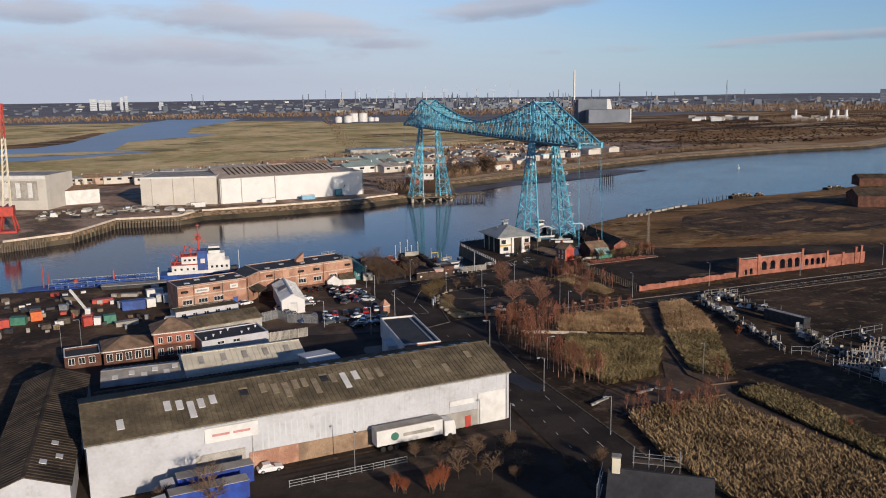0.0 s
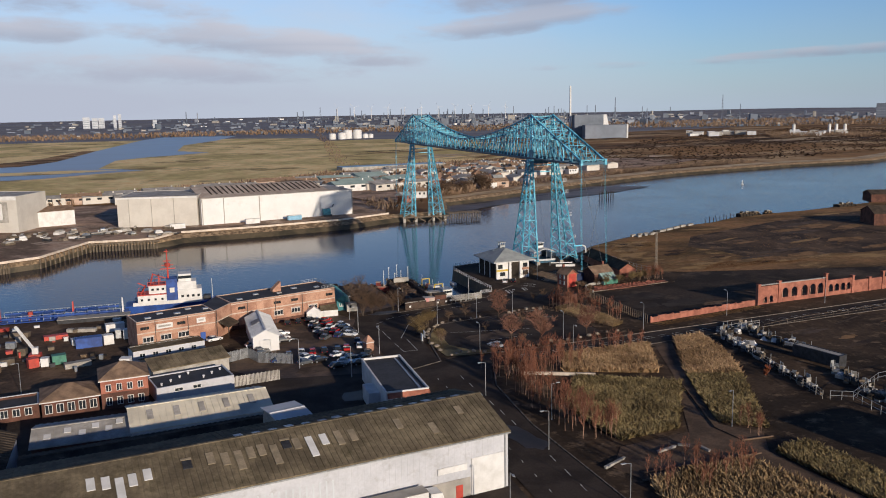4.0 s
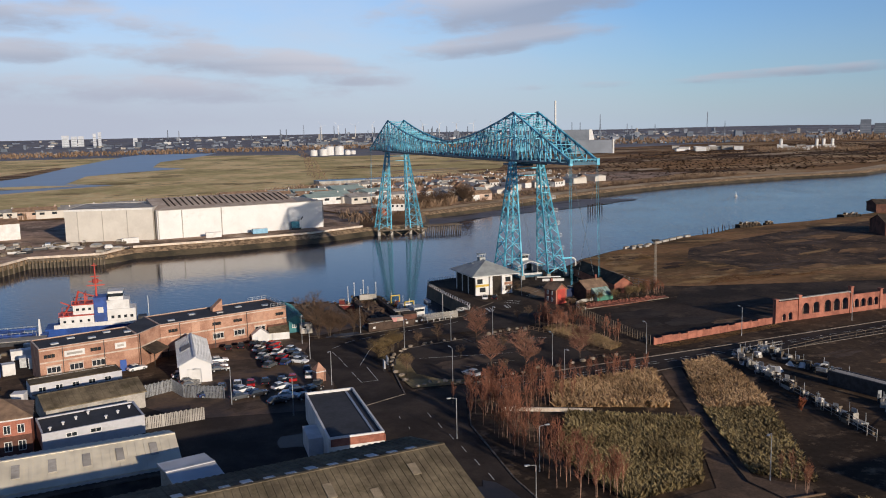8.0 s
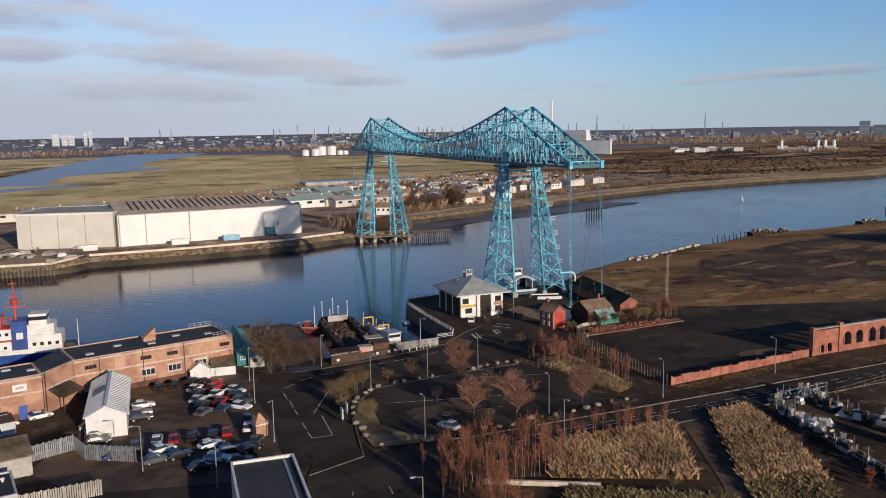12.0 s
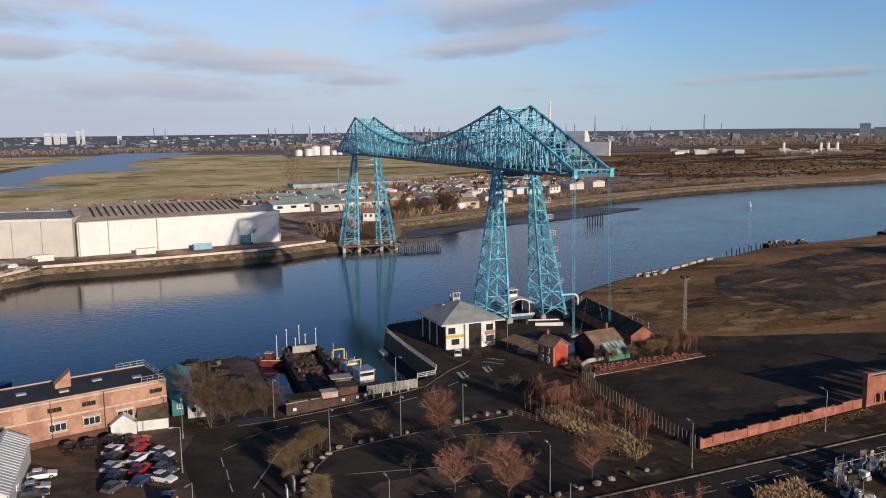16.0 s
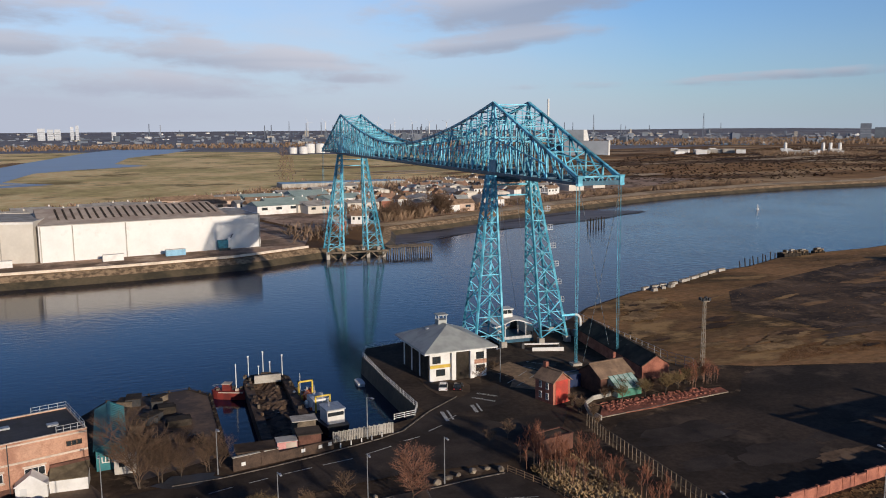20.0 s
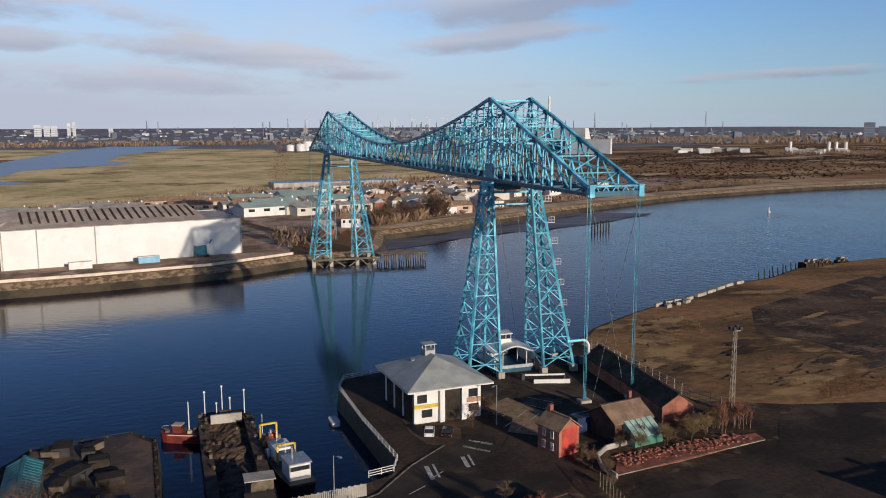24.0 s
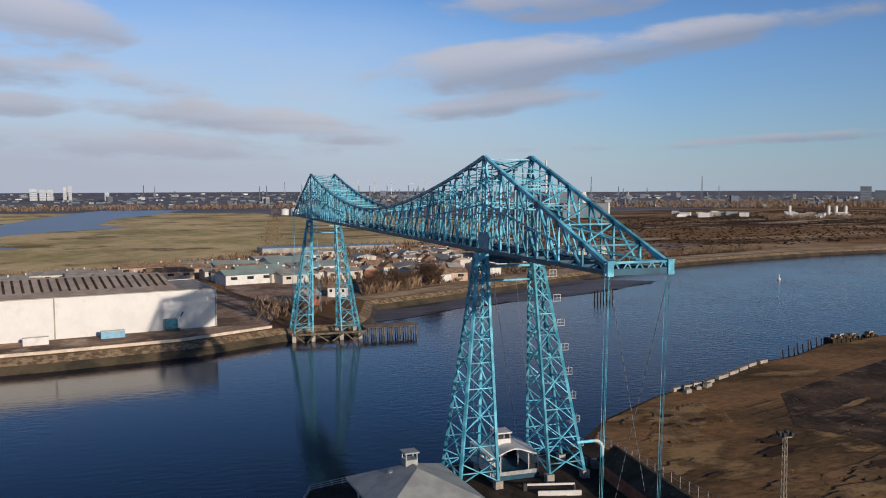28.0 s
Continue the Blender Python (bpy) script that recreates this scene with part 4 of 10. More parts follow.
bridge = thing("transporter_bridge", "tall blue steel transporter bridge with lattice towers and boom", "bridge", 0, 0, 0)
STEP = SPAN / 24
YS = [-END + END * i / 6 for i in range(6)] + [STEP * i for i in range(25)] + [SPAN + END * i / 6 for i in range(1, 7)]
for sx in (-HALF, HALF):
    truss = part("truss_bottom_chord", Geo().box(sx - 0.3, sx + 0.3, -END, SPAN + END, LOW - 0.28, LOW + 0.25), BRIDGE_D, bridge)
    for a, b in zip(YS, YS[1:]):
        part("top_chord", Geo().beam((sx, a, top_z(a)), (sx, b, top_z(b)), 0.56, 0.54), BRIDGE, bridge)
    for a, b in zip(YS, YS[1:]):
        if -END < a:
            big = abs(a) < 0.1 or abs(a - SPAN) < 0.1
            if big:      # twin lattice posts over the towers
                g = Geo()
                for o in (-0.8, 0.8):
                    g.beam((sx, a + o, LOW), (sx, a + o, top_z(a) - 0.3), 0.42, 0.3)
                for k in range(12):
                    z0, z1 = LOW + k * 1.32, LOW + (k + 1) * 1.32
                    g.beam((sx, a - 0.8, z0), (sx, a + 0.8, z1), 0.12).beam((sx, a + 0.8, z0), (sx, a - 0.8, z1), 0.12)
                part("tower_post", g, BRIDGE, bridge)
            else:
                part("vertical_post", Geo().beam((sx, a, LOW), (sx, a, top_z(a)), 0.42, 0.26), BRIDGE, bridge)
        mid = SPAN / 2
        up = (b <= 0) or (mid <= a < SPAN)
        if a >= SPAN:
            up = False
        lo, hi = (a, b) if up else (b, a)
        part("diagonal", Geo().beam((sx, lo, LOW), (sx, hi, top_z(hi)), 0.36, 0.24), BRIDGE, bridge)
        c = (a + b) / 2
        zc = (top_z(a) + top_z(b)) / 2
        if zc - LOW > 7:
            h = LOW + (zc - LOW) * 0.5
            part("half_post", Geo().beam((sx, c, LOW), (sx, c, zc), 0.28, 0.22), BRIDGE, bridge)
            part("middle_strut", Geo().beam((sx, a, LOW + (top_z(a) - LOW) * 0.5), (sx, b, LOW + (top_z(b) - LOW) * 0.5), 0.24), BRIDGE, bridge)
            part("counter_diagonal", Geo().beam((sx, hi, LOW + (top_z(hi) - LOW) * 0.5), (sx, c, LOW if not up else LOW), 0.22), BRIDGE, bridge)
for sx in (-HALF, HALF):
    for y in YS[1:-1]:
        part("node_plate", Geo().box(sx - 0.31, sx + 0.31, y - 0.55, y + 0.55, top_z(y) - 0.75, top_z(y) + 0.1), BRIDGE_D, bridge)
# floor beams and stringers get the blue with underside shade painted in
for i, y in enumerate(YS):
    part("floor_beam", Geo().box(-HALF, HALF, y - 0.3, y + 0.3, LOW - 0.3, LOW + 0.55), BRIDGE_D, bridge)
    if y not in (YS[0], YS[-1]):
        zt = top_z(y)
        g = Geo().beam((-HALF, y, zt - 0.5), (HALF, y, zt - 0.5), 0.22)
        if zt - LOW > 9:
            zs = LOW + 7.5
            while zs < zt - 2:
                g.beam((-HALF, y, zs), (HALF, y, zs), 0.2).beam((-HALF, y, zs + 0.9), (HALF, y, zs + 0.9), 0.16)
                for k in range(8):
                    x0, x1 = -HALF + k * HALF / 4, -HALF + (k + 1) * HALF / 4
                    g.beam((x0, y, zs + 0.9 * (k % 2)), (x1, y, zs + 0.9 * ((k + 1) % 2)), 0.1)
                zs += 3.9
        part("sway_frame", g, BRIDGE, bridge)
for a, b in zip(YS, YS[1:]):
    for z0, z1 in ((LOW, LOW), (top_z(a) - 0.4, top_z(b) - 0.4)):
        part("lateral_brace", Geo().beam((-HALF, a, z0), (HALF, b, z1), 0.2), BRIDGE, bridge)
        part("lateral_brace", Geo().beam((HALF, a, z0), (-HALF, b, z1), 0.2), BRIDGE, bridge)
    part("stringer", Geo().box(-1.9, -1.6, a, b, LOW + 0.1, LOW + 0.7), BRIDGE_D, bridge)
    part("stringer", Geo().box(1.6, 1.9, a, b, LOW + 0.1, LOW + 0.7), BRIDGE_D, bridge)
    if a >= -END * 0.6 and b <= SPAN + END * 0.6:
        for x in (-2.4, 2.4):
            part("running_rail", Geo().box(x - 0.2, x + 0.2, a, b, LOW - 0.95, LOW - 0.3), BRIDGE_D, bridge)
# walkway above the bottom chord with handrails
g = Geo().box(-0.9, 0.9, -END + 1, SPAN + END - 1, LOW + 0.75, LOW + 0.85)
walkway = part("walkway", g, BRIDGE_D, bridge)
for x in (-0.9, 0.9):
    g = Geo().box(x - 0.03, x + 0.03, -END + 1, SPAN + END - 1, LOW + 1.8, LOW + 1.88)
    for k in range(120):
        y = -END + 1 + k * (SPAN + 2 * END - 2) / 119
        g.box(x - 0.03, x + 0.03, y - 0.03, y + 0.03, LOW + 0.85, LOW + 1.8)
    part("handrail", g, BRIDGE, walkway)
# lattice end frames and winding houses over the towers
for y in (-END, SPAN + END):
    g = Geo().box(-HALF - 0.7, HALF + 0.7, y - 0.25, y + 0.25, LOW - 0.3, LOW).box(-HALF - 0.7, HALF + 0.7, y - 0.25, y + 0.25, LOW + 1.2, LOW + 1.5)
    for k in range(10):
        x0, x1 = -HALF + k * 0.9, -HALF + (k + 1) * 0.9
        g.beam((x0, y, LOW + 1.3 * (k % 2)), (x1, y, LOW + 1.3 * ((k + 1) % 2)), 0.16)
    part("end_frame", g, BRIDGE, bridge)
    for x in (-HALF, HALF):
        part("sheave_housing", Geo().box(x - 0.45, x + 0.45, y - 0.5, y + 0.5, LOW - 0.4, LOW + 1.5).box(x - 0.6, x + 0.6, y - 0.65, y + 0.65, LOW + 1.5, LOW + 1.6), BRIDGE, bridge)
for y in (0.0, SPAN):
    for x in (-HALF, HALF):
        part("gusset_plate", Geo().box(x - 0.28, x + 0.28, y - 2.2, y + 2.2, LOW + 0.3, LOW + 3.2), BRIDGE, bridge)

# legs: four posts each, leaning in to the boom, X-braced in panels
PANELS = [0.0, 0.09, 0.224, 0.35, 0.467, 0.575, 0.675, 0.765, 0.845, 0.915, 0.96, 1.0]
LEG_TOP = HALF + 0.7


def leg(cx, cy, side):
    zb, zt = (1.4 if cy < 10 else -0.6), LOW - 0.45
    tx, bx = side * LEG_TOP, cx

    def corner(i, j, u):
        wide, deep = 3.55 - 2.75 * u, 4.7 - 3.9 * u      # the legs are deeper along the river than across
        return Vector((bx + (tx - bx) * u + i * wide, cy + j * deep, zb + (zt - zb) * u))
    body = part("leg_cap", Geo().box(tx - 1.0, tx + 1.0, cy - 1.0, cy + 1.0, LOW - 1.3, LOW - 0.46), BRIDGE, bridge)
    cs = [(-1, -1), (1, -1), (1, 1), (-1, 1)]
    for i, j in cs:
        part("leg_post", Geo().beam(corner(i, j, 0), corner(i, j, 1), 0.5, 0.5), BRIDGE, bridge)
        part("pier_base", Geo().box(bx + i * 3.55 - 0.7, bx + i * 3.55 + 0.7, cy + j * 4.7 - 0.7, cy + j * 4.7 + 0.7, -5 if cy > 10 else 0, -0.7 if cy > 10 else 1.5), CONCRETE, bridge)
    for u, v in zip(PANELS, PANELS[1:]):
        t = 0.27 if u < 0.6 else 0.21
        for k in range(4):
            a, b = cs[k], cs[(k + 1) % 4]
            part("brace", Geo().beam(corner(*a, u), corner(*b, v), t, 0.16), BRIDGE, bridge)
            part("brace", Geo().beam(corner(*b, u), corner(*a, v), t, 0.16), BRIDGE, bridge)
            h = u + (v - u) * 0.5
            part("girt", Geo().beam(corner(*a, h), corner(*b, h), t, 0.16), BRIDGE, bridge)


for cy in (0.0, SPAN):
    for side in (-1, 1):
        leg((9.6 if side > 0 else -7.4) if cy < 10 else side * 8.9, cy, side)
    for z, w in ((38.5, 0.4), (36.0, 0.3)):
        part("portal_beam", Geo().box(-6.4, 6.4, cy - 0.4, cy + 0.4, z, z + w), BRIDGE, bridge)
# landing platforms up the outer side of the near right-hand leg
for k in range(8):
    u = 0.08 + k * 0.115
    z = 1.4 + (LOW - 1.85) * u
    x = 9.9 + (LEG_TOP - 9.6) * u + 4.1 - 2.75 * u
    g = Geo().box(x - 0.6, x + 1.5, -1, 0.5, z, z + 0.1)
    for xx, yy in ((x + 1.45, -0.95), (x + 1.45, 0.45), (x + 0.1, -0.95)):
        g.box(xx - 0.04, xx + 0.04, yy - 0.04, yy + 0.04, z, z + 1.3)
    g.box(x, x + 1.5, -0.98, -0.92, z + 1.2, z + 1.28).box(x + 1.42, x + 1.48, -1, 0.5, z + 1.2, z + 1.28).box(x, x + 1.5, -0.98, -0.92, z + 0.6, z + 0.66)
    part("landing", g, STEEL, bridge)
# anchor ropes at the near end: two bundles down to the ground and a thin crossed pair
for x, fx, fy in ((-HALF, 5.4, -24.0), (HALF, 15.2, -25.0)):
    for o in (-0.36, 0.0, 0.36):
        part("anchor_rope", Geo().tube((x + o, -END + abs(o), LOW - 0.3), (fx + o * 0.7, fy, 0.6), 0.036, n=5), BRIDGE, bridge)
    part("rope_socket", Geo().box(fx - 0.4, fx + 0.4, fy - 0.15, fy + 0.15, 0.6, 2.0), BRIDGE_D, bridge)
    part("rope_anchor", Geo().box(fx - 1.1, fx + 1.1, fy - 1, fy + 1, 0, 0.6), CONCRETE, bridge)
for x, fx, fy in ((-HALF, 16.4, -20.0), (HALF, 7.4, -23.6)):
    a, b, g = Vector((x, -END, LOW - 0.3)), Vector((fx, fy, 0.2)), Geo()
    for k in range(24):
        g.tube(a.lerp(b, k / 24), a.lerp(b, (k + 0.62) / 24), 0.065, n=4)
    part("sleeve_run", g, STEEL, bridge, kind="stuff")
    part("tie_rope", Geo().tube((x, -END, LOW - 0.3), (fx, fy, 0.2), 0.03, n=4), BRIDGE_D, bridge)
for x in (-HALF, HALF):
    for o in (-0.3, 0.3):
        part("anchor_rope", Geo().tube((x + o, SPAN + END, LOW), (x * 1.3 + o, SPAN + END - 3, 0.4), 0.07, n=5), BRIDGE, bridge)

bridge.matrix_basis = Matrix.Rotation(radians(0.3), 4, "Z")

# ---- large buildings, near side ----
wh, m_wh, L_wh = gable("warehouse", "long warehouse with white sheet walls and a stained ribbed roof", (-159.0, -193.4), (-85.4, -181.6), 20.0, 9.5, 12.6, OLDSHEET, GREYROOF, "warehouse", ribs=0.9, far=10.2)
ls, m_ls, L_ls = gable("old_shed", "long old shed with a dark mossy roof", (-161.2, -197.0), (-164.2, -144.0), 12.0, 5.2, 7.4, OLDSHEET, DARKROOF, "shed", ribs=1.1)
gable("store_shed", "low store shed with a dark ribbed roof", (-161.0, -160.0), (-120.3, -153.9), 9.5, 3.4, 4.6, DARKBRICK, DARKROOF, "shed", ribs=1.0)
ys, m_ys, L_ys = gable("cream_shed", "shed with a cream sheet roof and roof lights", (-144.6, -147.5), (-119.3, -144.2), 15.0, 4.2, 6.2, WHITE, CREAM, "shed", ribs=1.2)
fs, m_fs, L_fs = gable("low_shed", "low grey shed with white roof lights", (-161.5, -147.0), (-145.2, -146.0), 12.0, 3.2, 4.6, DARKBRICK, SHEDROOF, "shed", ribs=1.2)
bh, m_bh, L_bh = hip("brick_hall", "single-storey dark brick hall with a hipped roof", (-163.5, -122.4), (-152.8, -120.9), 9.4, 3.6, 5.5, DARKBRICK, TILE, 0.4)
bo, m_bo, L_bo = hip("brick_house", "two-storey red brick house with a hipped tile roof", (-152.3, -120.8), (-143.0, -119.7), 8.6, 6.4, 8.8, REDBRICK, TILE, 0.4)
sb, m_sb, L_sb = gable("brown_shed", "low shed with a brown-grey roof", (-142.6, -106.8), (-125.6, -101.4), 11.0, 3.2, 4.6, CONCRETE, GREYROOF, "shed", ribs=1.2)
wf, m_wf, L_wf = flat_block("white_workshop", "white rendered workshop with a dark flat roof", (-141.4, -120.6), (-125.2, -116.6), 9.5, 3.3, OLDSHEET, FELT, parapet=0.15)
lw, m_lw, L_lw = flat_block("long_white_hut", "long low white hut", (-148.0, -87.6), (-130.8, -82.6), 5.5, 2.9, OLDSHEET, GREYROOF, parapet=0.06, rim=GREYROOF)
wg, m_wg, L_wg = gable("white_gabled_shed", "white gabled sheet shed", (-112.4, -88.5), (-112.8, -66.0), 6.6, 4.0, 5.6, WHITESHEET, PALEROOF, "shed", ribs=1.0)
sh, m_sh, L_sh = flat_block("flat_roofed_shop", "flat-roofed shop with white walls and a dark roof", (-97.0, -144.4), (-88.0, -144.4), 24.6, 5.0, WHITE, FELT, "shop", parapet=0.35, rim=WHITE)
br1, m_b1, L_b1 = flat_block("brick_office_west", "long two-storey orange brick works building", (-147.4, -77.7), (-127.7, -71.5), 10.0, 7.9, BRICK, FELT, parapet=0.14, rim=STONEBAND)
br2, m_b2, L_b2 = flat_block("brick_office_east", "two-storey orange brick works building", (-122.9, -63.6), (-91.8, -53.2), 12.0, 7.9, BRICK, FELT, parapet=0.14, rim=STONEBAND)
bay = thing("brick_corner_bay", "splayed brick bay joining the two works buildings", "building", -127, -62)
part("bay_wall", Geo().prism([(-127.6, -71.4), (-122.95, -63.5), (-126.7, -52.3), (-130.6, -62.0)], 0, 7.9), BRICK, bay)
part("bay_roof", Geo().prism([(-127.5, -70.9), (-123.3, -63.4), (-126.8, -52.8), (-130.4, -62.1)], 7.9, 7.95), FELT, bay)
m_by, L_by = along((-127.6, -71.4), (-122.95, -63.5))
part("coping", Geo(m_by).box(0, L_by, -0.05, 0.3, 7.96, 8.04), STONEBAND, bay)
part("pale_band", Geo(m_by).box(0, L_by, -0.09, -0.01, 4.6, 4.9), STONEBAND, bay)
part("downpipe", Geo(m_by).box(0.4, 0.54, -0.16, -0.02, 0, 7.9), DARKSTEEL, bay)
gable("teal_boat_shed", "teal sheet boat shed by the dock", (-86.8, -51.0), (-88.0, -31.0), 4.2, 3.5, 4.5, TEAL, TEAL, "shed", ribs=1.0)
pcb = thing("pale_site_cabin", "weathered pale grey site cabin beside the teal shed", "cabin", -86.6, -52.6)
part("cabin_wall", Geo().box(-88.3, -85.2, -53.6, -51.6, 0.05, 2.5), SHEDROOF, pcb)
part("cabin_roof", Geo().box(-88.45, -85.05, -53.75, -51.45, 2.5, 2.6), CONCRETE, pcb)
part("cabin_window", Geo().box(-87.6, -86.8, -53.66, -53.6, 1.2, 2.0), GLASS, pcb)
shw = thing("shed_notice", "white notice marks on the teal shed end", "sign", -89.6, -51.2, 1.4)
for x_ in (-90.2, -89.7, -89.2):
    part("notice_bar", Geo().box(x_, x_ + 0.16, -51.42, -51.36, 1.5, 2.3), WHITE, shw)
part("notice_bar", Geo().box(-90.2, -89.04, -51.42, -51.36, 1.34, 1.5), WHITE, shw)
of, m_of, L_of = hip("quay_office", "white two-storey quay office with a grey hipped roof", (-28.8, -25.4), (-15.9, -24.5), 14.9, 6.6, 10.2, WHITE, SLATE, 1.8, "office", frac=0.48)
rh, m_rh, L_rh = gable("red_gatehouse", "small red brick two-storey gatehouse", (-12.7, -42.2), (-11.2, -47.0), 4.4, 4.5, 6.1, REDBRICK, TILE, "house")
hu, m_hu, L_hu = gable("brick_hut", "brown-roofed hut with a green glazed lean-to", (0.4, -44.3), (8.2, -43.0), 7.0, 3.4, 5.4, DARKBRICK, TILE, "hut")
s2, m_s2, L_s2 = gable("winch_house", "long dark-roofed shed with a red brick gable", (19.6, -38.8), (22.4, -5.0), 6.2, 3.0, 5.0, REDBRICK, DARKROOF, "shed")

# ---- far bank sheds ----
w1, m_w1, L_w1 = flat_block("white_shipyard_shed", "huge white sheet-clad shipyard shed", (-127.0, 175.0), (-39.4, 191.8), 40.0, 14.6, WHITESHEET, SHEDROOF, "shed", parapet=0.1)
w2, m_w2, L_w2 = flat_block("beige_shipyard_shed", "large beige sheet-clad shipyard shed", (-171.0, 184.5), (-129.0, 176.5), 38.0, 16.5, BEIGE, SHEDROOF, "shed", parapet=0.1)
flat_block("tall_shipyard_hall", "tall grey and white shipyard hall", (-262, 202), (-221, 187), 30.0, 19.5, BEIGE, SHEDROOF, "hall", parapet=0.1)
gable("small_works_shed", "pale works shed with a brown roof", (-219, 204), (-196, 212), 16.0, 8.5, 10.5, WHITE, TILE, "shed")

# ---- warehouse: roof lights, brick band, doors, sign ----
def roof_panel(parent, m, depth, eave, ridge, u, v, w, h, mat, name="roof_light"):
    s = (ridge - eave) / (depth / 2)
    z = lambda a: eave + s * a + 0.30
    part(name, Geo(m).add([(u - w / 2, v - h / 2, z(v - h / 2)), (u + w / 2, v - h / 2, z(v - h / 2)), (u + w / 2, v + h / 2, z(v + h / 2)), (u - w / 2, v + h / 2, z(v + h / 2)),
                           (u - w / 2, v - h / 2, z(v - h / 2) + 0.1), (u + w / 2, v - h / 2, z(v - h / 2) + 0.1), (u + w / 2, v + h / 2, z(v + h / 2) + 0.1), (u - w / 2, v + h / 2, z(v + h / 2) + 0.1)],
                          [(0, 3, 2, 1), (4, 5, 6, 7), (0, 1, 5, 4), (1, 2, 6, 5), (2, 3, 7, 6), (3, 0, 4, 7)]), mat, parent)


for u, v, h in ((5.3, 3.1, 2.4), (12.9, 5.8, 2.4), (14.8, 5.5, 2.4), (16.5, 3.9, 4.2), (18.2, 5.1, 2.4), (20.2, 5.6, 2.2), (43.5, 4.8, 4.4), (45.7, 5.8, 2.4)):
    roof_panel(wh, m_wh, 20, 9.5, 12.6, u, v, 1.1, h, WHITE)
for u, v, h in ((28.9, 6.4, 2.4), (30.9, 5.7, 2.6), (32.8, 4.9, 4.0), (34.6, 6.0, 2.4), (36.2, 6.1, 2.4), (38.0, 4.6, 4.2), (41.5, 6.0, 2.4), (48.0, 5.5, 3.2), (50.2, 5.5, 2.6), (58, 6.0, 2.4), (63, 3.5, 2.6), (69, 6.5, 2.0)):
    roof_panel(wh, m_wh, 20, 9.5, 12.6, u, v, 1.1, h, OLDLIGHT)
for u, v in ((25.6, 6.0), (40.0, 6.2)):
    roof_panel(wh, m_wh, 20, 9.5, 12.6, u, v, 1.3, 1.6, DARKSTEEL, "roof_hatch")
    roof_panel(wh, m_wh, 20, 9.5, 12.6, u, v + 1.2, 1.5, 0.35, OLDLIGHT, "hatch_lid")
for k in range(15):      # roof lights just beyond the ridge
    u, big = 34.0 + k * 2.62, k % 3 == 0
    v0, v1 = 10.5, 12.6 if big else 11.7
    z0, z1 = 12.95 - 0.24 * (v0 - 10), 12.95 - 0.24 * (v1 - 10)
    part("roof_light", Geo(m_wh).add([(u - 0.6, v0, z0 - 0.2), (u + 0.6, v0, z0 - 0.2), (u + 0.6, v1, z1 - 0.2), (u - 0.6, v1, z1 - 0.2), (u - 0.6, v0, z0), (u + 0.6, v0, z0), (u + 0.6, v1, z1), (u - 0.6, v1, z1)],
                                     [(0, 3, 2, 1), (4, 5, 6, 7), (0, 1, 5, 4), (1, 2, 6, 5), (2, 3, 7, 6), (3, 0, 4, 7)]), PALEROOF, wh)
for u in range(1, 73):
    part("sheet_rib", shared(("sheet_rib",), lambda: Geo().box(-0.14, 0.14, -0.022, 0.02, 3.3, 9.35), OLDSHEET) if not 26 < u < 46 else shared(("blue_rib",), lambda: Geo().box(-0.13, 0.13, -0.03, 0.02, 3.4, 7.6), BLUERIB), None, wh, m=m_wh @ Matrix.Translation((u, 0, 0)))
part("brick_base", Geo(m_wh).box(24.6, 33.0, -0.14, -0.02, 0, 3.3), BRICK, wh)
part("brick_base", Geo(m_wh).box(33.0, 46.5, -0.14, -0.02, 0, 3.25), OLDBRICK, wh)
part("grey_base", Geo(m_wh).box(46.5, 67.6, -0.12, -0.02, 0, 3.2), SHEDROOF, wh)
part("roller_door", Geo(m_wh).box(67.8, 73.7, -0.16, -0.02, 0, 6.2), WHITE, wh)
part("red_door", Geo(m_wh).box(65.0, 66.2, -0.2, -0.02, 0, 2.2), SHIPRED, wh, "red painted door")
part("strip_sign", Geo(m_wh).box(61.9, 67.0, -0.22, -0.02, 4.6, 5.6), WHITE, wh)
sg = part("name_board", Geo(m_wh).box(17.6, 26.3, -0.25, -0.02, 6.3, 8.8), WHITE, wh, "white name board")
for u0, u1 in ((18.8, 21.6), (22.2, 25.0)):
    part("lettering_bar", Geo(m_wh).box(u0, u1, -0.29, -0.25, 7.3, 7.7), PALERED, sg)
part("loading_bay", Geo(m_wh).box(16.0, 24.0, -0.18, -0.02, 0, 4.4), CONCRETE, wh)
part("gutter", Geo(m_wh).box(-0.3, 73.9 + 0.9, -0.5, -0.36, 9.2, 9.42), STEEL, wh)
for u in (25.2, 73.9):
    part("downpipe", Geo(m_wh).box(u, u + 0.15, -0.2, -0.05, 0, 9.3), STEEL, wh)
# left shed: roof lights
for u, v in ((9, 2.0), (14, 3.0), (6, 4.0)):
    roof_panel(ls, m_ls, 12, 5.2, 7.4, u, v, 1.6, 1.0, WHITE)
# cream shed roof lights
for u in (3.5, 8.3, 12.9, 17.5, 22.3):
    roof_panel(ys, m_ys, 15, 4.2, 6.2, u, 4.2, 1.1, 3.0, SHEDROOF)
for u, v in ((2.5, 2.6), (5.8, 3.8), (8.3, 2.6), (10.5, 4.2), (12.8, 2.8), (14.6, 4.6)):
    roof_panel(fs, m_fs, 12, 3.2, 4.6, u, v, 1.2, 1.5, WHITE)
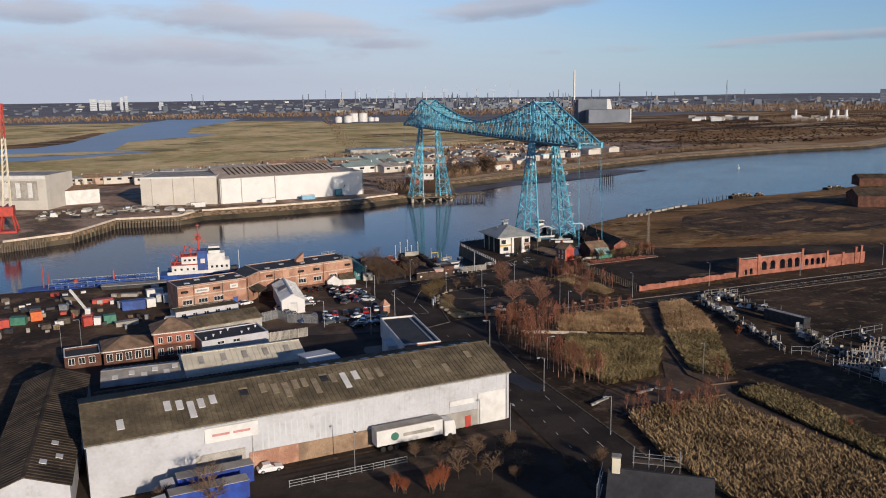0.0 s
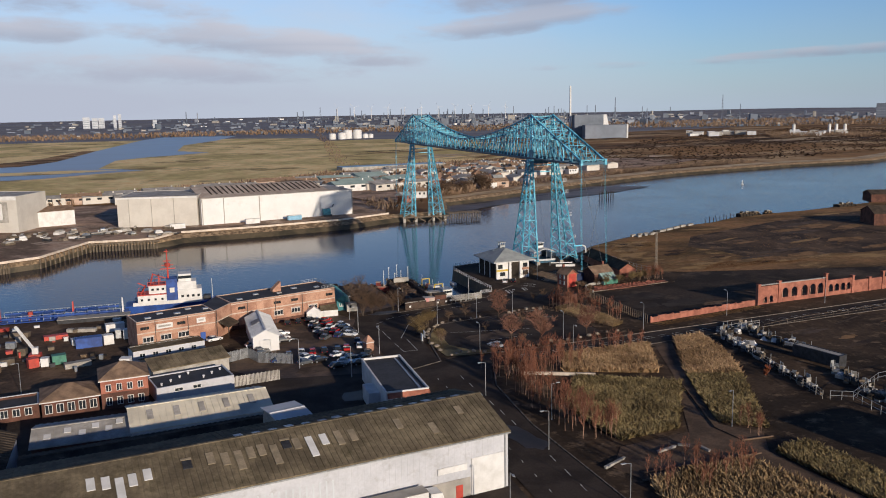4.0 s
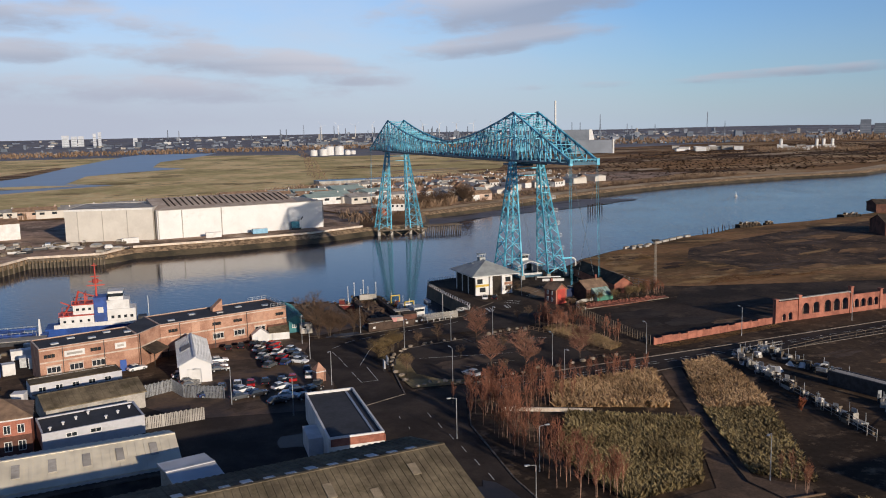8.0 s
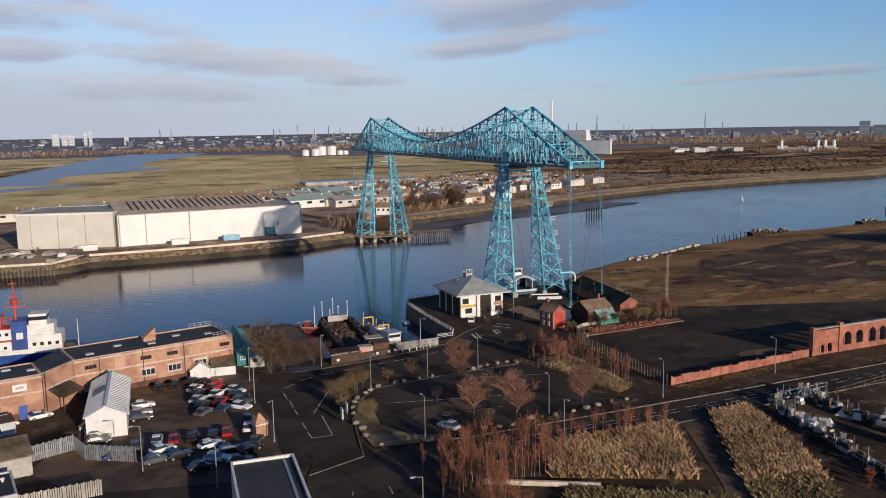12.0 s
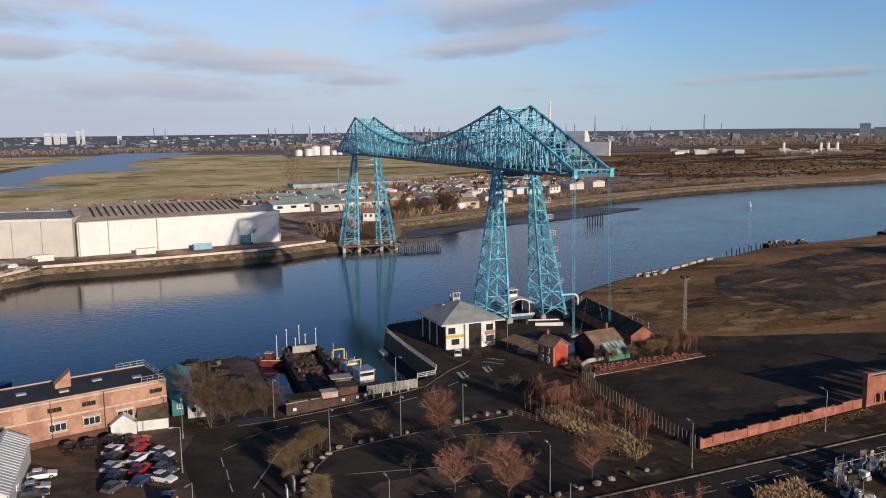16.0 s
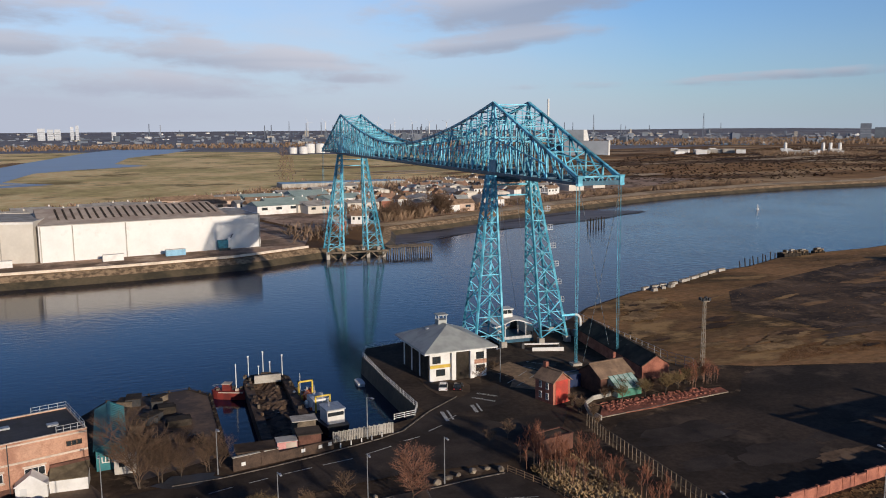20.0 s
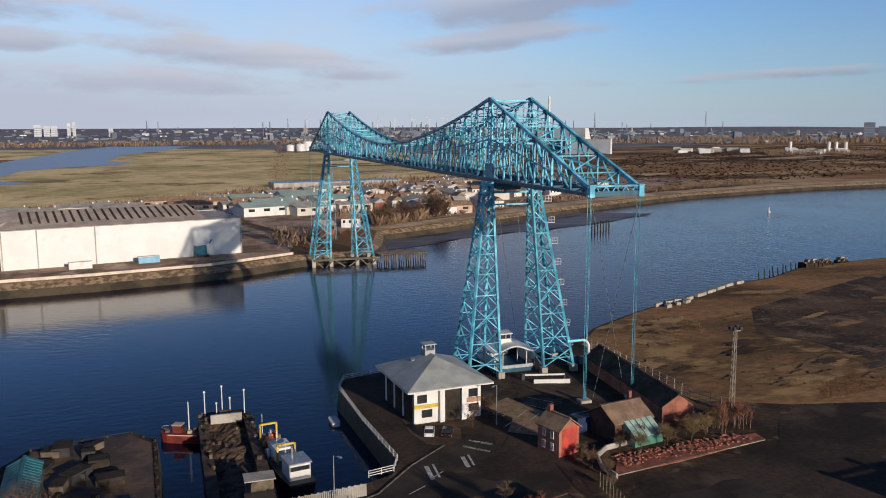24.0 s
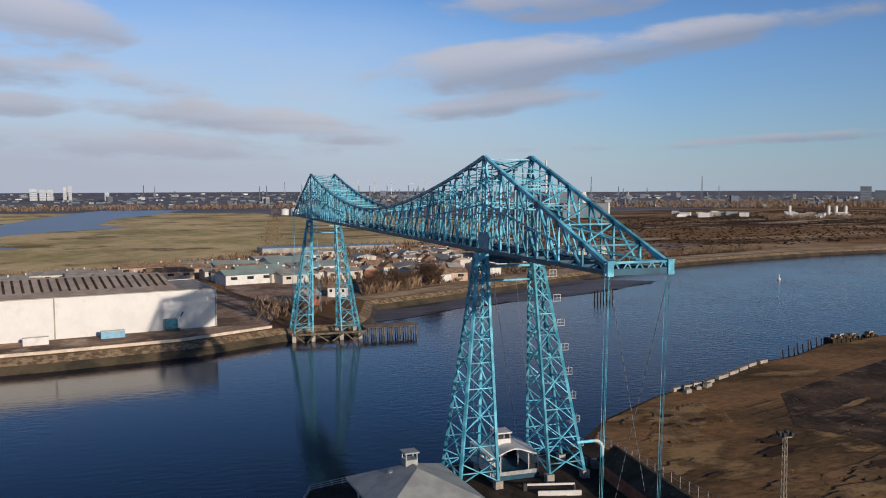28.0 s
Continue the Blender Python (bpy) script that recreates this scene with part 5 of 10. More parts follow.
# brick hall and house windows
for k in range(5):
    window(bh, m_bh, 1.3 + k * 2.1, -0.02, 1.0, 1.4, 1.9)
for k in range(4):
    window(bo, m_bo, 1.5 + k * 2.1, -0.02, 3.9, 1.1, 1.5)
for k in range(4):
    window(bo, m_bo, 1.5 + k * 2.1, -0.08, 0.9, 1.2, 1.7)
part("ground_floor", Geo(m_bo).box(0.0, L_bo, -0.06, -0.005, 0, 3.5), DARKBRICK, bo)
ext, m_e, L_e = flat_block("brick_annex", "low brick annex with a pale parapet", (-172.0, -122.2), (-164.2, -121.0), 8.0, 3.0, DARKBRICK, FELT, rim=WHITE)
for k in range(3):
    window(ext, m_e, 1.5 + k * 2.2, -0.02, 1.0, 1.4, 1.6)
for u, w in ((4.6, 1.8), (8.5, 1.8)):
    window(wf, m_wf, u, -0.02, 2.0, w, 0.8)
for k in range(7):
    u, v = 1.5 + (k * 2.3) % 14, 2 + (k * 1.7) % 6
    part("roof_vent", Geo(m_wf).tube((u, v, 3.0), (u, v, 3.6), 0.18, n=8).tube((u, v, 3.55), (u, v, 3.75), 0.34, 0.26, 8), PALEROOF, wf)
for k in range(5):
    window(lw, m_lw, 2.2 + k * 3.2, -0.02, 1.2, 1.4, 1.0)
window(wg, m_wg @ Matrix.Rotation(0, 4, "Z"), 8, -0.02, 1.5, 1.6, 1.0)
g_m = m_wg @ Matrix.Translation((0, 6.6, 0)) @ Matrix.Rotation(radians(-90), 4, "Z")
part("gable_door", Geo(g_m).box(1.6, 4.4, -0.12, -0.01, 0, 3.2), WHITE, wg)
roof_panel(wg, m_wg @ Matrix.Translation((22.5, 6.6, 0)) @ Matrix.Rotation(math.pi, 4, "Z"), 6.6, 4.0, 5.6, 11, 1.7, 4.0, 2.0, SHEDROOF)
# shop: white porch, red fascia on the long east side and front, roof gear
part("red_fascia", Geo(m_sh).box(0.3, 8.98, -0.14, -0.02, 3.6, 4.8), REDBRICK, sh)
part("red_fascia", Geo(m_sh).box(9.05, 9.18, -0.1, 24.5, 3.4, 4.6), REDBRICK, sh)
part("white_porch", Geo(m_sh).box(-2.4, -0.05, 5.4, 12.0, 0, 3.3), WHITE, sh)
for k in range(4):
    window(sh, m_sh @ Matrix.Translation((9.02, 0, 0)) @ Matrix.Rotation(radians(90), 4, "Z"), 3.5 + k * 5.6, -0.02, 0.8, 3.2, 2.0)
part("inner_rim", Geo(m_sh).box(7.3, 7.7, 1.0, 23.6, 4.64, 4.78), STEEL, sh)
lean, m_l, L_l = gable("grey_lean_roof", "blue-grey sheet roofed store", (-119.6, -162.1), (-113.9, -160.6), 8.8, 8.0, 8.4, CONCRETE, PALEROOF, "shed")

# ---- brick works building ----
for b, mm, high, lows in ((br2, m_b2, (3.0, 13.9, 19.4, 30.9), (5.0, 13.9, 19.4, 25.0)), (br1, m_b1, (2.0, 11.5), (2.4, 7.0, 11.6))):
    for u in high:
        for d in (-0.75, 0.0, 0.75):
            window(b, mm, u + d, -0.02, 5.7, 0.7, 0.75, DARKTIMBER, mull=1)
    for u in lows:
        window(b, mm, u + 0.3, -0.02, 2.3, 2.8, 1.35, WHITE, mull=3)
        part("window_surround", Geo(mm).box(u - 1.3, u + 1.9, -0.12, -0.01, 3.72, 4.0), STONEBAND, b)
        part("window_surround", Geo(mm).box(u - 1.3, u + 1.9, -0.16, -0.01, 2.0, 2.24), STONEBAND, b)
    Lb = L_b2 if b is br2 else L_b1
    part("pale_band", Geo(mm).box(0, Lb, -0.09, -0.01, 7.35, 7.6), STONEBAND, b)
    part("pale_band", Geo(mm).box(0, Lb, -0.09, -0.01, 4.6, 4.9), STONEBAND, b)
    part("ground_band", Geo(mm).box(0, Lb, -0.08, -0.01, 0, 1.2), DARKBRICK, b)
    for k in range(int(Lb / 8.5)):
        part("downpipe", Geo(mm).box(4.6 + k * 8.6, 4.74 + k * 8.6, -0.16, -0.04, 0, 7.8), DARKSTEEL, b)
    for k in range(5):
        u, v = 3 + k * Lb / 5.2, 3 + (k * 3.3) % 6
        part("roof_light", Geo(mm).box(u, u + 1.6, v, v + 1.1, 7.76, 8.05), STEEL, b)
part("bricked_opening", Geo(m_b2).box(23.6, 26.4, -0.05, -0.01, 5.3, 7.0), TANBRICK, br2)
part("loading_door", Geo(m_b2).box(7.6, 9.6, -0.08, -0.01, 4.95, 7.2), TANBRICK, br2, "pale boarded loading door")
for u, w in ((5.0, 4.2), (15.6, 2.4)):
    bd = part("name_board", Geo(m_b1).box(u, u + w, -0.16, -0.02, 5.4, 6.7), WHITE, br1)
    part("lettering_bar", Geo(m_b1).box(u + 0.5, u + w - 0.5, -0.2, -0.16, 5.8, 6.3), SHEDROOF, bd)
part("blue_door", Geo(m_b1).box(16.4, 17.8, -0.15, -0.02, 0, 2.6), SHIPBLUE, br1)
part("chimney", Geo(m_b2).add([(15.6, 6.6, 7.7), (18.2, 6.6, 7.7), (18.2, 8.4, 7.7), (15.6, 8.4, 7.7), (15.6, 6.6, 8.5), (18.2, 6.6, 10.6), (18.2, 8.4, 10.6), (15.6, 8.4, 8.5)], [(3, 2, 1, 0), (4, 5, 6, 7), (0, 1, 5, 4), (1, 2, 6, 5), (2, 3, 7, 6), (3, 0, 4, 7)]), BRICK, br2)
for a_, b_ in (((27.4, 11.8), (32.6, 11.8)), ((32.6, 11.8), (32.6, 0.3)), ((28.6, 0.3), (32.6, 0.3))):
    for z_ in (8.4, 8.9):
        part("roof_rail", Geo(m_b2).beam((*a_, z_), (*b_, z_), 0.07), STEEL, br2)
    for k in range(5):
        x_, y_ = a_[0] + (b_[0] - a_[0]) * k / 4, a_[1] + (b_[1] - a_[1]) * k / 4
        part("rail_post", Geo(m_b2).box(x_ - 0.04, x_ + 0.04, y_ - 0.04, y_ + 0.04, 7.75, 8.95), STEEL, br2)
part("porch_roof", Geo(m_by).add([(1.2, -3.2, 3.0), (7.4, -3.2, 3.0), (7.4, -0.05, 4.4), (1.2, -0.05, 4.4), (1.2, -3.2, 3.2), (7.4, -3.2, 3.2), (7.4, -0.05, 4.6), (1.2, -0.05, 4.6)],
                                 [(0, 3, 2, 1), (4, 5, 6, 7), (0, 1, 5, 4), (1, 2, 6, 5), (2, 3, 7, 6), (3, 0, 4, 7)]), DARKROOF, bay)
for u in (1.3, 7.2):
    part("porch_post", Geo(m_by).box(u, u + 0.15, -3.1, -2.95, 0, 3.05), DARKTIMBER, bay)
tent = thing("white_gabled_store", "small white gabled store against the brick works", "store", -99.1, -57.2)
part("store_wall", Geo().box(-101.2, -97.0, -58.6, -56.6, 0.07, 2.0), WHITE, tent)
part("store_roof", Geo().add([(-101.4, -58.8, 2.0), (-96.8, -58.8, 2.0), (-96.8, -56.4, 2.0), (-101.4, -56.4, 2.0), (-99.1, -58.8, 3.7), (-99.1, -56.4, 3.7)],
                             [(0, 1, 4), (1, 2, 5, 4), (2, 3, 5), (3, 0, 4, 5), (3, 2, 1, 0)]), WHITE, tent)
part("store_door", Geo().box(-100.6, -99.7, -58.64, -58.6, 0.1, 1.7), PALEROOF, tent)
lto = thing("white_lean_to", "white-walled lean-to with a dark brown roof against the brick works", "lean-to", -94.3, -56.6)
part("lean_wall", Geo().box(-96.9, -91.7, -57.5, -57.3, 0.07, 1.9), WHITE, lto)
part("lean_wall", Geo().box(-91.9, -91.7, -57.3, -54.0, 0.07, 1.9), WHITE, lto)
part("lean_roof", Geo().add([(-96.9, -57.6, 1.9), (-91.6, -57.6, 1.9), (-91.6, -53.7, 3.0), (-96.9, -55.4, 3.0), (-96.9, -57.6, 2.02), (-91.6, -57.6, 2.02), (-91.6, -53.7, 3.12), (-96.9, -55.4, 3.12)],
                            [(0, 3, 2, 1), (4, 5, 6, 7), (0, 1, 5, 4), (1, 2, 6, 5), (2, 3, 7, 6), (3, 0, 4, 7)]), GREYROOF, lto)
part("ridge_strip", Geo().beam((-96.9, -55.35, 3.3), (-91.7, -53.65, 3.3), 0.25, 0.5), DARKBRICK, lto)

# ---- quay office ----
for u, z in ((1.5, 3.9), (7.0, 3.9), (11.4, 3.9)):
    window(of, m_of, u, -0.02, z, 1.8, 1.5, DARKTIMBER)
for u in (2.4, 11.5):
    window(of, m_of, u, -0.02, 1.2, 2.0, 1.4, DARKTIMBER)
# dark panel takes the place of the recessed gap between the columns
part("timber_panel", Geo(m_of).box(5.9, 8.8, -0.12, -0.01, 0, 6.1), DARKTIMBER, of)
part("yellow_band", Geo(m_of).box(0.0, 4.6, -0.1, -0.01, 2.9, 3.6), YELLOW, of)
part("brick_panel", Geo(m_of).box(9.9, 12.9, -0.1, -0.01, 2.9, 3.8), BRICK, of)
for u in (4.7, 8.9):
    part("white_column", Geo(m_of).box(u, u + 0.9, -0.7, -0.1, 0, 6.3), WHITE, of)
ms = m_of @ Matrix.Rotation(radians(-90), 4, "Z") @ Matrix.Translation((-15.5, 0, 0))
for k in range(4):
    window(of, ms, 2.2 + k * 3.7, -0.02, 3.8, 1.6, 1.6, DARKTIMBER)
    part("side_bay", Geo(ms).box(1.2 + k * 3.7, 3.2 + k * 3.7, -0.1, -0.01, 0.2, 2.9), DARKTIMBER, of)
# added dark panel stands in for the shade on this recessed side
part("side_cladding", Geo(ms).box(0.4, 15.0, -0.16, -0.02, 0.1, 6.1), DARKTIMBER, of)
for u in (0.4, 5.2, 10.0):
    part("side_column", Geo(ms).box(u, u + 0.5, -0.3, -0.16, 0.1, 6.1), WHITE, of)
cup = part("roof_lantern", Geo(m_of).box(5.4, 7.4, 8.4, 10.4, 9.8, 10.9), SLATE, of)
part("lantern_cap", Geo(m_of).box(5.2, 7.6, 8.2, 10.6, 11.9, 12.1), SLATE, cup)
for a, b in ((5.45, 8.45), (7.2, 8.45), (5.45, 10.2), (7.2, 10.2)):
    part("lantern_post", Geo(m_of).box(a, a + 0.16, b, b + 0.16, 10.9, 11.9), STEEL, cup)
part("roof_dish", Geo(m_of).tube((3.4, 9.8, 8.2), (3.4, 9.8, 9.2), 0.5, 0.5, 10), STEEL, of)

# ---- gatehouse, hut, winch house ----
for z in (0.8, 2.8):
    for u in (1.5, 3.4):
        window(rh, m_rh, u, -0.02, z, 0.7, 1.3)
part("chimney", Geo(m_rh).box(0.2, 0.9, 1.9, 2.6, 5.6, 7.3), REDBRICK, rh)
part("red_gable_cladding", Geo(m_rh).box(L_rh + 0.0, L_rh + 0.08, 0.6, 3.8, 0, 4.6), SHIPRED, rh)
gl = part("lean_to_frame", Geo(m_hu).box(1.7, 7.7, -3.1, -3.0, 0, 1.5), GREENPAINT, hu)
for k in range(5):
    x0, x1 = 1.7 + k * 1.2, 2.84 + k * 1.2
    part("glass_pane", Geo(m_hu).add([(x0, -3.2, 1.6), (x1, -3.2, 1.6), (x1, -0.1, 3.5), (x0, -0.1, 3.5), (x0, -3.2, 1.66), (x1, -3.2, 1.66), (x1, -0.1, 3.56), (x0, -0.1, 3.56)],
                                      [(0, 3, 2, 1), (4, 5, 6, 7), (0, 1, 5, 4), (1, 2, 6, 5), (2, 3, 7, 6), (3, 0, 4, 7)]), GREENGLASS, gl)
    part("glazing_bar", Geo(m_hu).beam((x0 - 0.03, -3.2, 1.68), (x0 - 0.03, -0.1, 3.6), 0.09, 0.12), GREENPAINT, gl)
for u in (1.7, 7.6):
    part("lean_to_end", Geo(m_hu).add([(u, -3.1, 0), (u, -0.02, 0), (u, -0.02, 3.4), (u, -3.1, 1.55), (u + 0.1, -3.1, 0), (u + 0.1, -0.02, 0), (u + 0.1, -0.02, 3.4), (u + 0.1, -3.1, 1.55)],
                                      [(0, 1, 2, 3), (7, 6, 5, 4), (0, 4, 5, 1), (1, 5, 6, 2), (2, 6, 7, 3), (3, 7, 4, 0)]), GREENGLASS, gl)
part("chimney", Geo(m_hu).box(6.8, 7.4, 4.6, 5.2, 4.2, 6.6), REDBRICK, hu)
bc = flat_block("blue_container", "dark blue steel container", (-3.4, -38.4), (0.6, -37.8), 2.6, 2.6, material("navy_paint", (0.015, 0.03, 0.09), (0.01, 0.02, 0.06), 0.5, scale=0.5), DARKSTEEL, "container", parapet=0.02)
fb = flat_block("brick_shelter", "small flat-roofed red brick shelter", (-23.6, -68.6), (-17.3, -67.0), 3.4, 2.6, DARKBRICK, DARKROOF, "shelter", parapet=0.05)

# ---- transporter car at the near landing ----
gon = thing("transporter_car", "blue and white transporter car with arched canopies and a wheelhouse", "ferry car", 3.5, 12, 0)
part("deck", Geo().box(-3.0, 10.0, 6.5, 18.5, 0.2, 1.0), BRIDGE_D, gon)
for y in (6.7, 18.2):
    part("end_gate", Geo().box(-2.8, 9.8, y, y + 0.06, 1.0, 1.7), STEEL, gon)
for x0, x1 in ((-3.0, -0.2), (7.2, 10.0)):
    part("saloon_wall", Geo().box(x0, x1, 7.0, 7.15, 1.0, 2.6), GLASS, gon)
    part("saloon_wall", Geo().box(x0, x1, 17.8, 17.95, 1.0, 3.4), GLASS, gon)
    part("saloon_side", Geo().box(x0 if x0 < 0 else x1 - 0.1, (x0 if x0 < 0 else x1 - 0.1) + 0.1, 7.2, 17.7, 1.0, 3.4), WHITE, gon)
    g = Geo()
g = Geo()
n = 10
for k in range(n):
    a, b = -3.2 + 13.4 * k / n, -3.2 + 13.4 * (k + 1) / n
    za, zb = 4.3 + 1.3 * math.sin(math.pi * k / n) ** 2, 4.3 + 1.3 * math.sin(math.pi * (k + 1) / n) ** 2
    g.add([(a, 6.6, za), (b, 6.6, zb), (b, 18.4, zb), (a, 18.4, za), (a, 6.6, za + 0.25), (b, 6.6, zb + 0.25), (b, 18.4, zb + 0.25), (a, 18.4, za + 0.25)],
          [(0, 3, 2, 1), (4, 5, 6, 7), (0, 1, 5, 4), (2, 3, 7, 6), (1, 2, 6, 5), (3, 0, 4, 7)])
part("arched_canopy", g, WHITE, gon)
for x in (-3.0, -0.3, 7.3, 9.9):
    for y in (6.9, 12.2, 18.0):
        part("canopy_post", Geo().box(x - 0.1, x + 0.1, y - 0.1, y + 0.1, 1.0, 4.6), WHITE, gon)
whs = part("wheelhouse", Geo().box(0.8, 4.4, 10.6, 13.8, 5.4, 6.6), WHITE, gon)
part("wheelhouse_glass", Geo().box(0.9, 4.3, 10.7, 13.7, 6.6, 7.6), GLASS, whs)
part("wheelhouse_roof", Geo().box(0.5, 4.7, 10.3, 14.1, 7.6, 7.85), WHITE, whs)
for x in (0.9, 2.6, 4.2):
    part("window_post", Geo().box(x - 0.06, x + 0.06, 10.64, 10.72, 6.6, 7.6), WHITE, whs)
for x, tx in ((-2.6, -2.4), (9.6, 2.4)):
    for y in (8.0, 17.0):
        part("suspension_rope", Geo().tube((x, y, 4.6), (tx, 12 + (y - 12.5) * 1.4, LOW - 1.3), 0.05, n=4), STEEL, gon)
part("trolley", Geo().box(-2.8, 2.8, 3, 22, LOW - 1.9, LOW - 1.26), BRIDGE_D, gon)

gon.matrix_basis = Matrix.Translation((0.7, 3.0, 0)) @ Matrix.Diagonal((0.72, 0.9, 1.0, 1.0))

# landing gear: gates, barrier, pipe portal
lb = thing("approach_barrier", "white and red lifting barrier across the approach", "barrier", 0.5, -8.5)
part("barrier_arm", Geo().beam((0.2, -7.3, 1.1), (8.6, -9.6, 1.1), 0.25, 0.35), WHITE, lb)
part("barrier_post", Geo().box(-0.3, 0.4, -7.7, -6.9, 0.1, 1.4), DARKSTEEL, lb)
part("barrier_rest", Geo().box(8.3, 8.7, -9.8, -9.4, 0.1, 1.0), DARKSTEEL, lb)
lp = thing("low_white_wall", "low white painted wall", "wall", 4.5, -11)
part("white_wall", Geo().beam((1.2, -10.4, 0.5), (8.4, -12.4, 0.5), 0.3, 0.9), WHITE, lp)
pp = thing("pipe_portal", "pale pipe bent down beside the tower leg", "pipe", 18, -4.6)
part("pipe_run", Geo().tube((11.6, -4.6, 6.6), (15.2, -4.6, 6.6), 0.28, n=8), BRIDGE, pp)
g = Geo()
for k in range(6):
    a, b = math.pi / 2 * k / 6, math.pi / 2 * (k + 1) / 6
    g.tube((15.2 + 1.6 * math.sin(a), -4.6, 5.0 + 1.6 * math.cos(a)), (15.2 + 1.6 * math.sin(b), -4.6, 5.0 + 1.6 * math.cos(b)), 0.3, n=8)
g.tube((16.8, -4.6, 5.0), (16.8, -4.6, 0.0), 0.3, n=8)
part("pipe_bend", g, WHITE, pp)
cab = flat_block("ticket_kiosk", "small white kiosk by the landing", (-3.4, 0.2), (-1.4, 0.4), 2.2, 2.8, WHITE, WHITE, "kiosk", parapet=0.02)
for x, y, h in ((14.6, -0.5, 2.0), (16.0, 1.0, 1.6), (17.4, -0.8, 1.8)):
    kb = thing("steel_cabinet", "grey steel equipment cabinet", "cabinet", x, y, group="equipment by the tower")
    part("cabinet_body", Geo().box(x - 0.6, x + 0.6, y - 0.4, y + 0.4, 0.06, h), STEEL, kb)
    part("cabinet_door", Geo().box(x - 0.5, x + 0.5, y - 0.45, y - 0.4, 0.2, h - 0.1), STEEL, kb)

# ---- brick facade with arches, boundary wall ----
m_ar, L_ar = along((31.7, -90.9), (88.2, -85.8))
fac = thing("arched_brick_facade", "ruined red brick facade with round-headed arches", "wall", 60, -88)


def arched_bay(u0, u1, h, holes):
    """A stretch of wall with openings (centre, width, sill, spring) cut through as arches."""
    th = 0.55
    cuts = []
    for c, w, s, t in holes:
        cuts.append((c - w / 2, c + w / 2, s, t, w))
    x = u0
    for a, b, s, t, w in cuts:
        part("wall_pier", Geo(m_ar).box(x, a, 0, th, 0, h), REDBRICK, fac)
        if s > 0.05:
            part("sill_wall", Geo(m_ar).box(a, b, 0.003, th - 0.003, 0, s), REDBRICK, fac)
        n, g = 8, Geo(m_ar)
        pts = [(a + w * k / n, t + math.sqrt(max(0, (w / 2) ** 2 - (a + w * k / n - (a + b) / 2) ** 2))) for k in range(n + 1)]
        q = n + 1
        g.add([(xa, 0.003, za) for xa, za in pts] + [(xa, 0.003, h) for xa, za in pts] + [(xa, th - 0.003, za) for xa, za in pts] + [(xa, th - 0.003, h) for xa, za in pts],
              [f_ for k in range(n) for f_ in ((k, k + 1, q + k + 1, q + k), (3 * q + k, 3 * q + k + 1, 2 * q + k + 1, 2 * q + k), (k, 2 * q + k, 2 * q + k + 1, k + 1), (q + k, q + k + 1, 3 * q + k + 1, 3 * q + k))])
        part("arch_head", g, REDBRICK, fac)
        part("arch_ring", Geo(m_ar).beam((a - 0.15, -0.05, t), (a - 0.15, -0.05, s if s > 0 else 0), 0.25, 0.2), BRICK, fac)
        x = b
    part("wall_pier", Geo(m_ar).box(x, u1, 0, th, 0, h), REDBRICK, fac)


arched_bay(0, 8.2, 5.6, [(3.0, 1.2, 0.4, 1.6), (5.2, 1.4, 0.4, 1.8)])
arched_bay(8.3, 27.2, 5.9, [(10.7, 2.3, 1.4, 3.3), (14.4, 2.3, 1.4, 3.3), (18.6, 2.3, 1.2, 3.4), (21.9, 2.3, 1.2, 3.4), (25.1, 2.3, 1.2, 3.4)])
arched_bay(27.3, 38.6, 5.0, [(29.4, 1.8, 1.3, 2.8), (32.0, 1.8, 1.3, 2.8), (34.6, 1.8, 1.3, 2.8), (37.0, 1.6, 1.3, 2.8)])
arched_bay(38.7, 56.5, 4.0, [])
for u, h in ((8.25, 6.6), (27.25, 7.2), (38.65, 5.6), (0.2, 6.2), (46, 4.4), (52, 5.8), (54.6, 6.2)):
    part("pilaster", Geo(m_ar).box(u - 0.45, u + 0.45, -0.25, 0.75, 0, h).box(u - 0.6, u + 0.6, -0.35, 0.85, h, h + 0.25), REDBRICK, fac)
part("coping", Geo(m_ar).box(0, 27.2, -0.12, 0.67, 5.92, 6.15), CONCRETE, fac)
bw = thing("boundary_brick_wall", "low red brick boundary wall along the lot", "wall", 10, -94)
m_bw, L_bw = along((-9.4, -98.0), (30.8, -91.0))
nb = 15
for k in range(nb):
    a, b = L_bw * k / nb, L_bw * (k + 1) / nb
    part("wall_panel", Geo(m_bw).box(a + 0.2, b - 0.2, 0, 0.3, 0, 1.55 + 0.15 * ((k * 5) % 3)), REDBRICK, bw)
    part("brick_pier", Geo(m_bw).box(a - 0.2, a + 0.2, -0.06, 0.36, 0, 1.9), REDBRICK, bw)

# ---- bare winter trees ----
rng = random.Random(7)


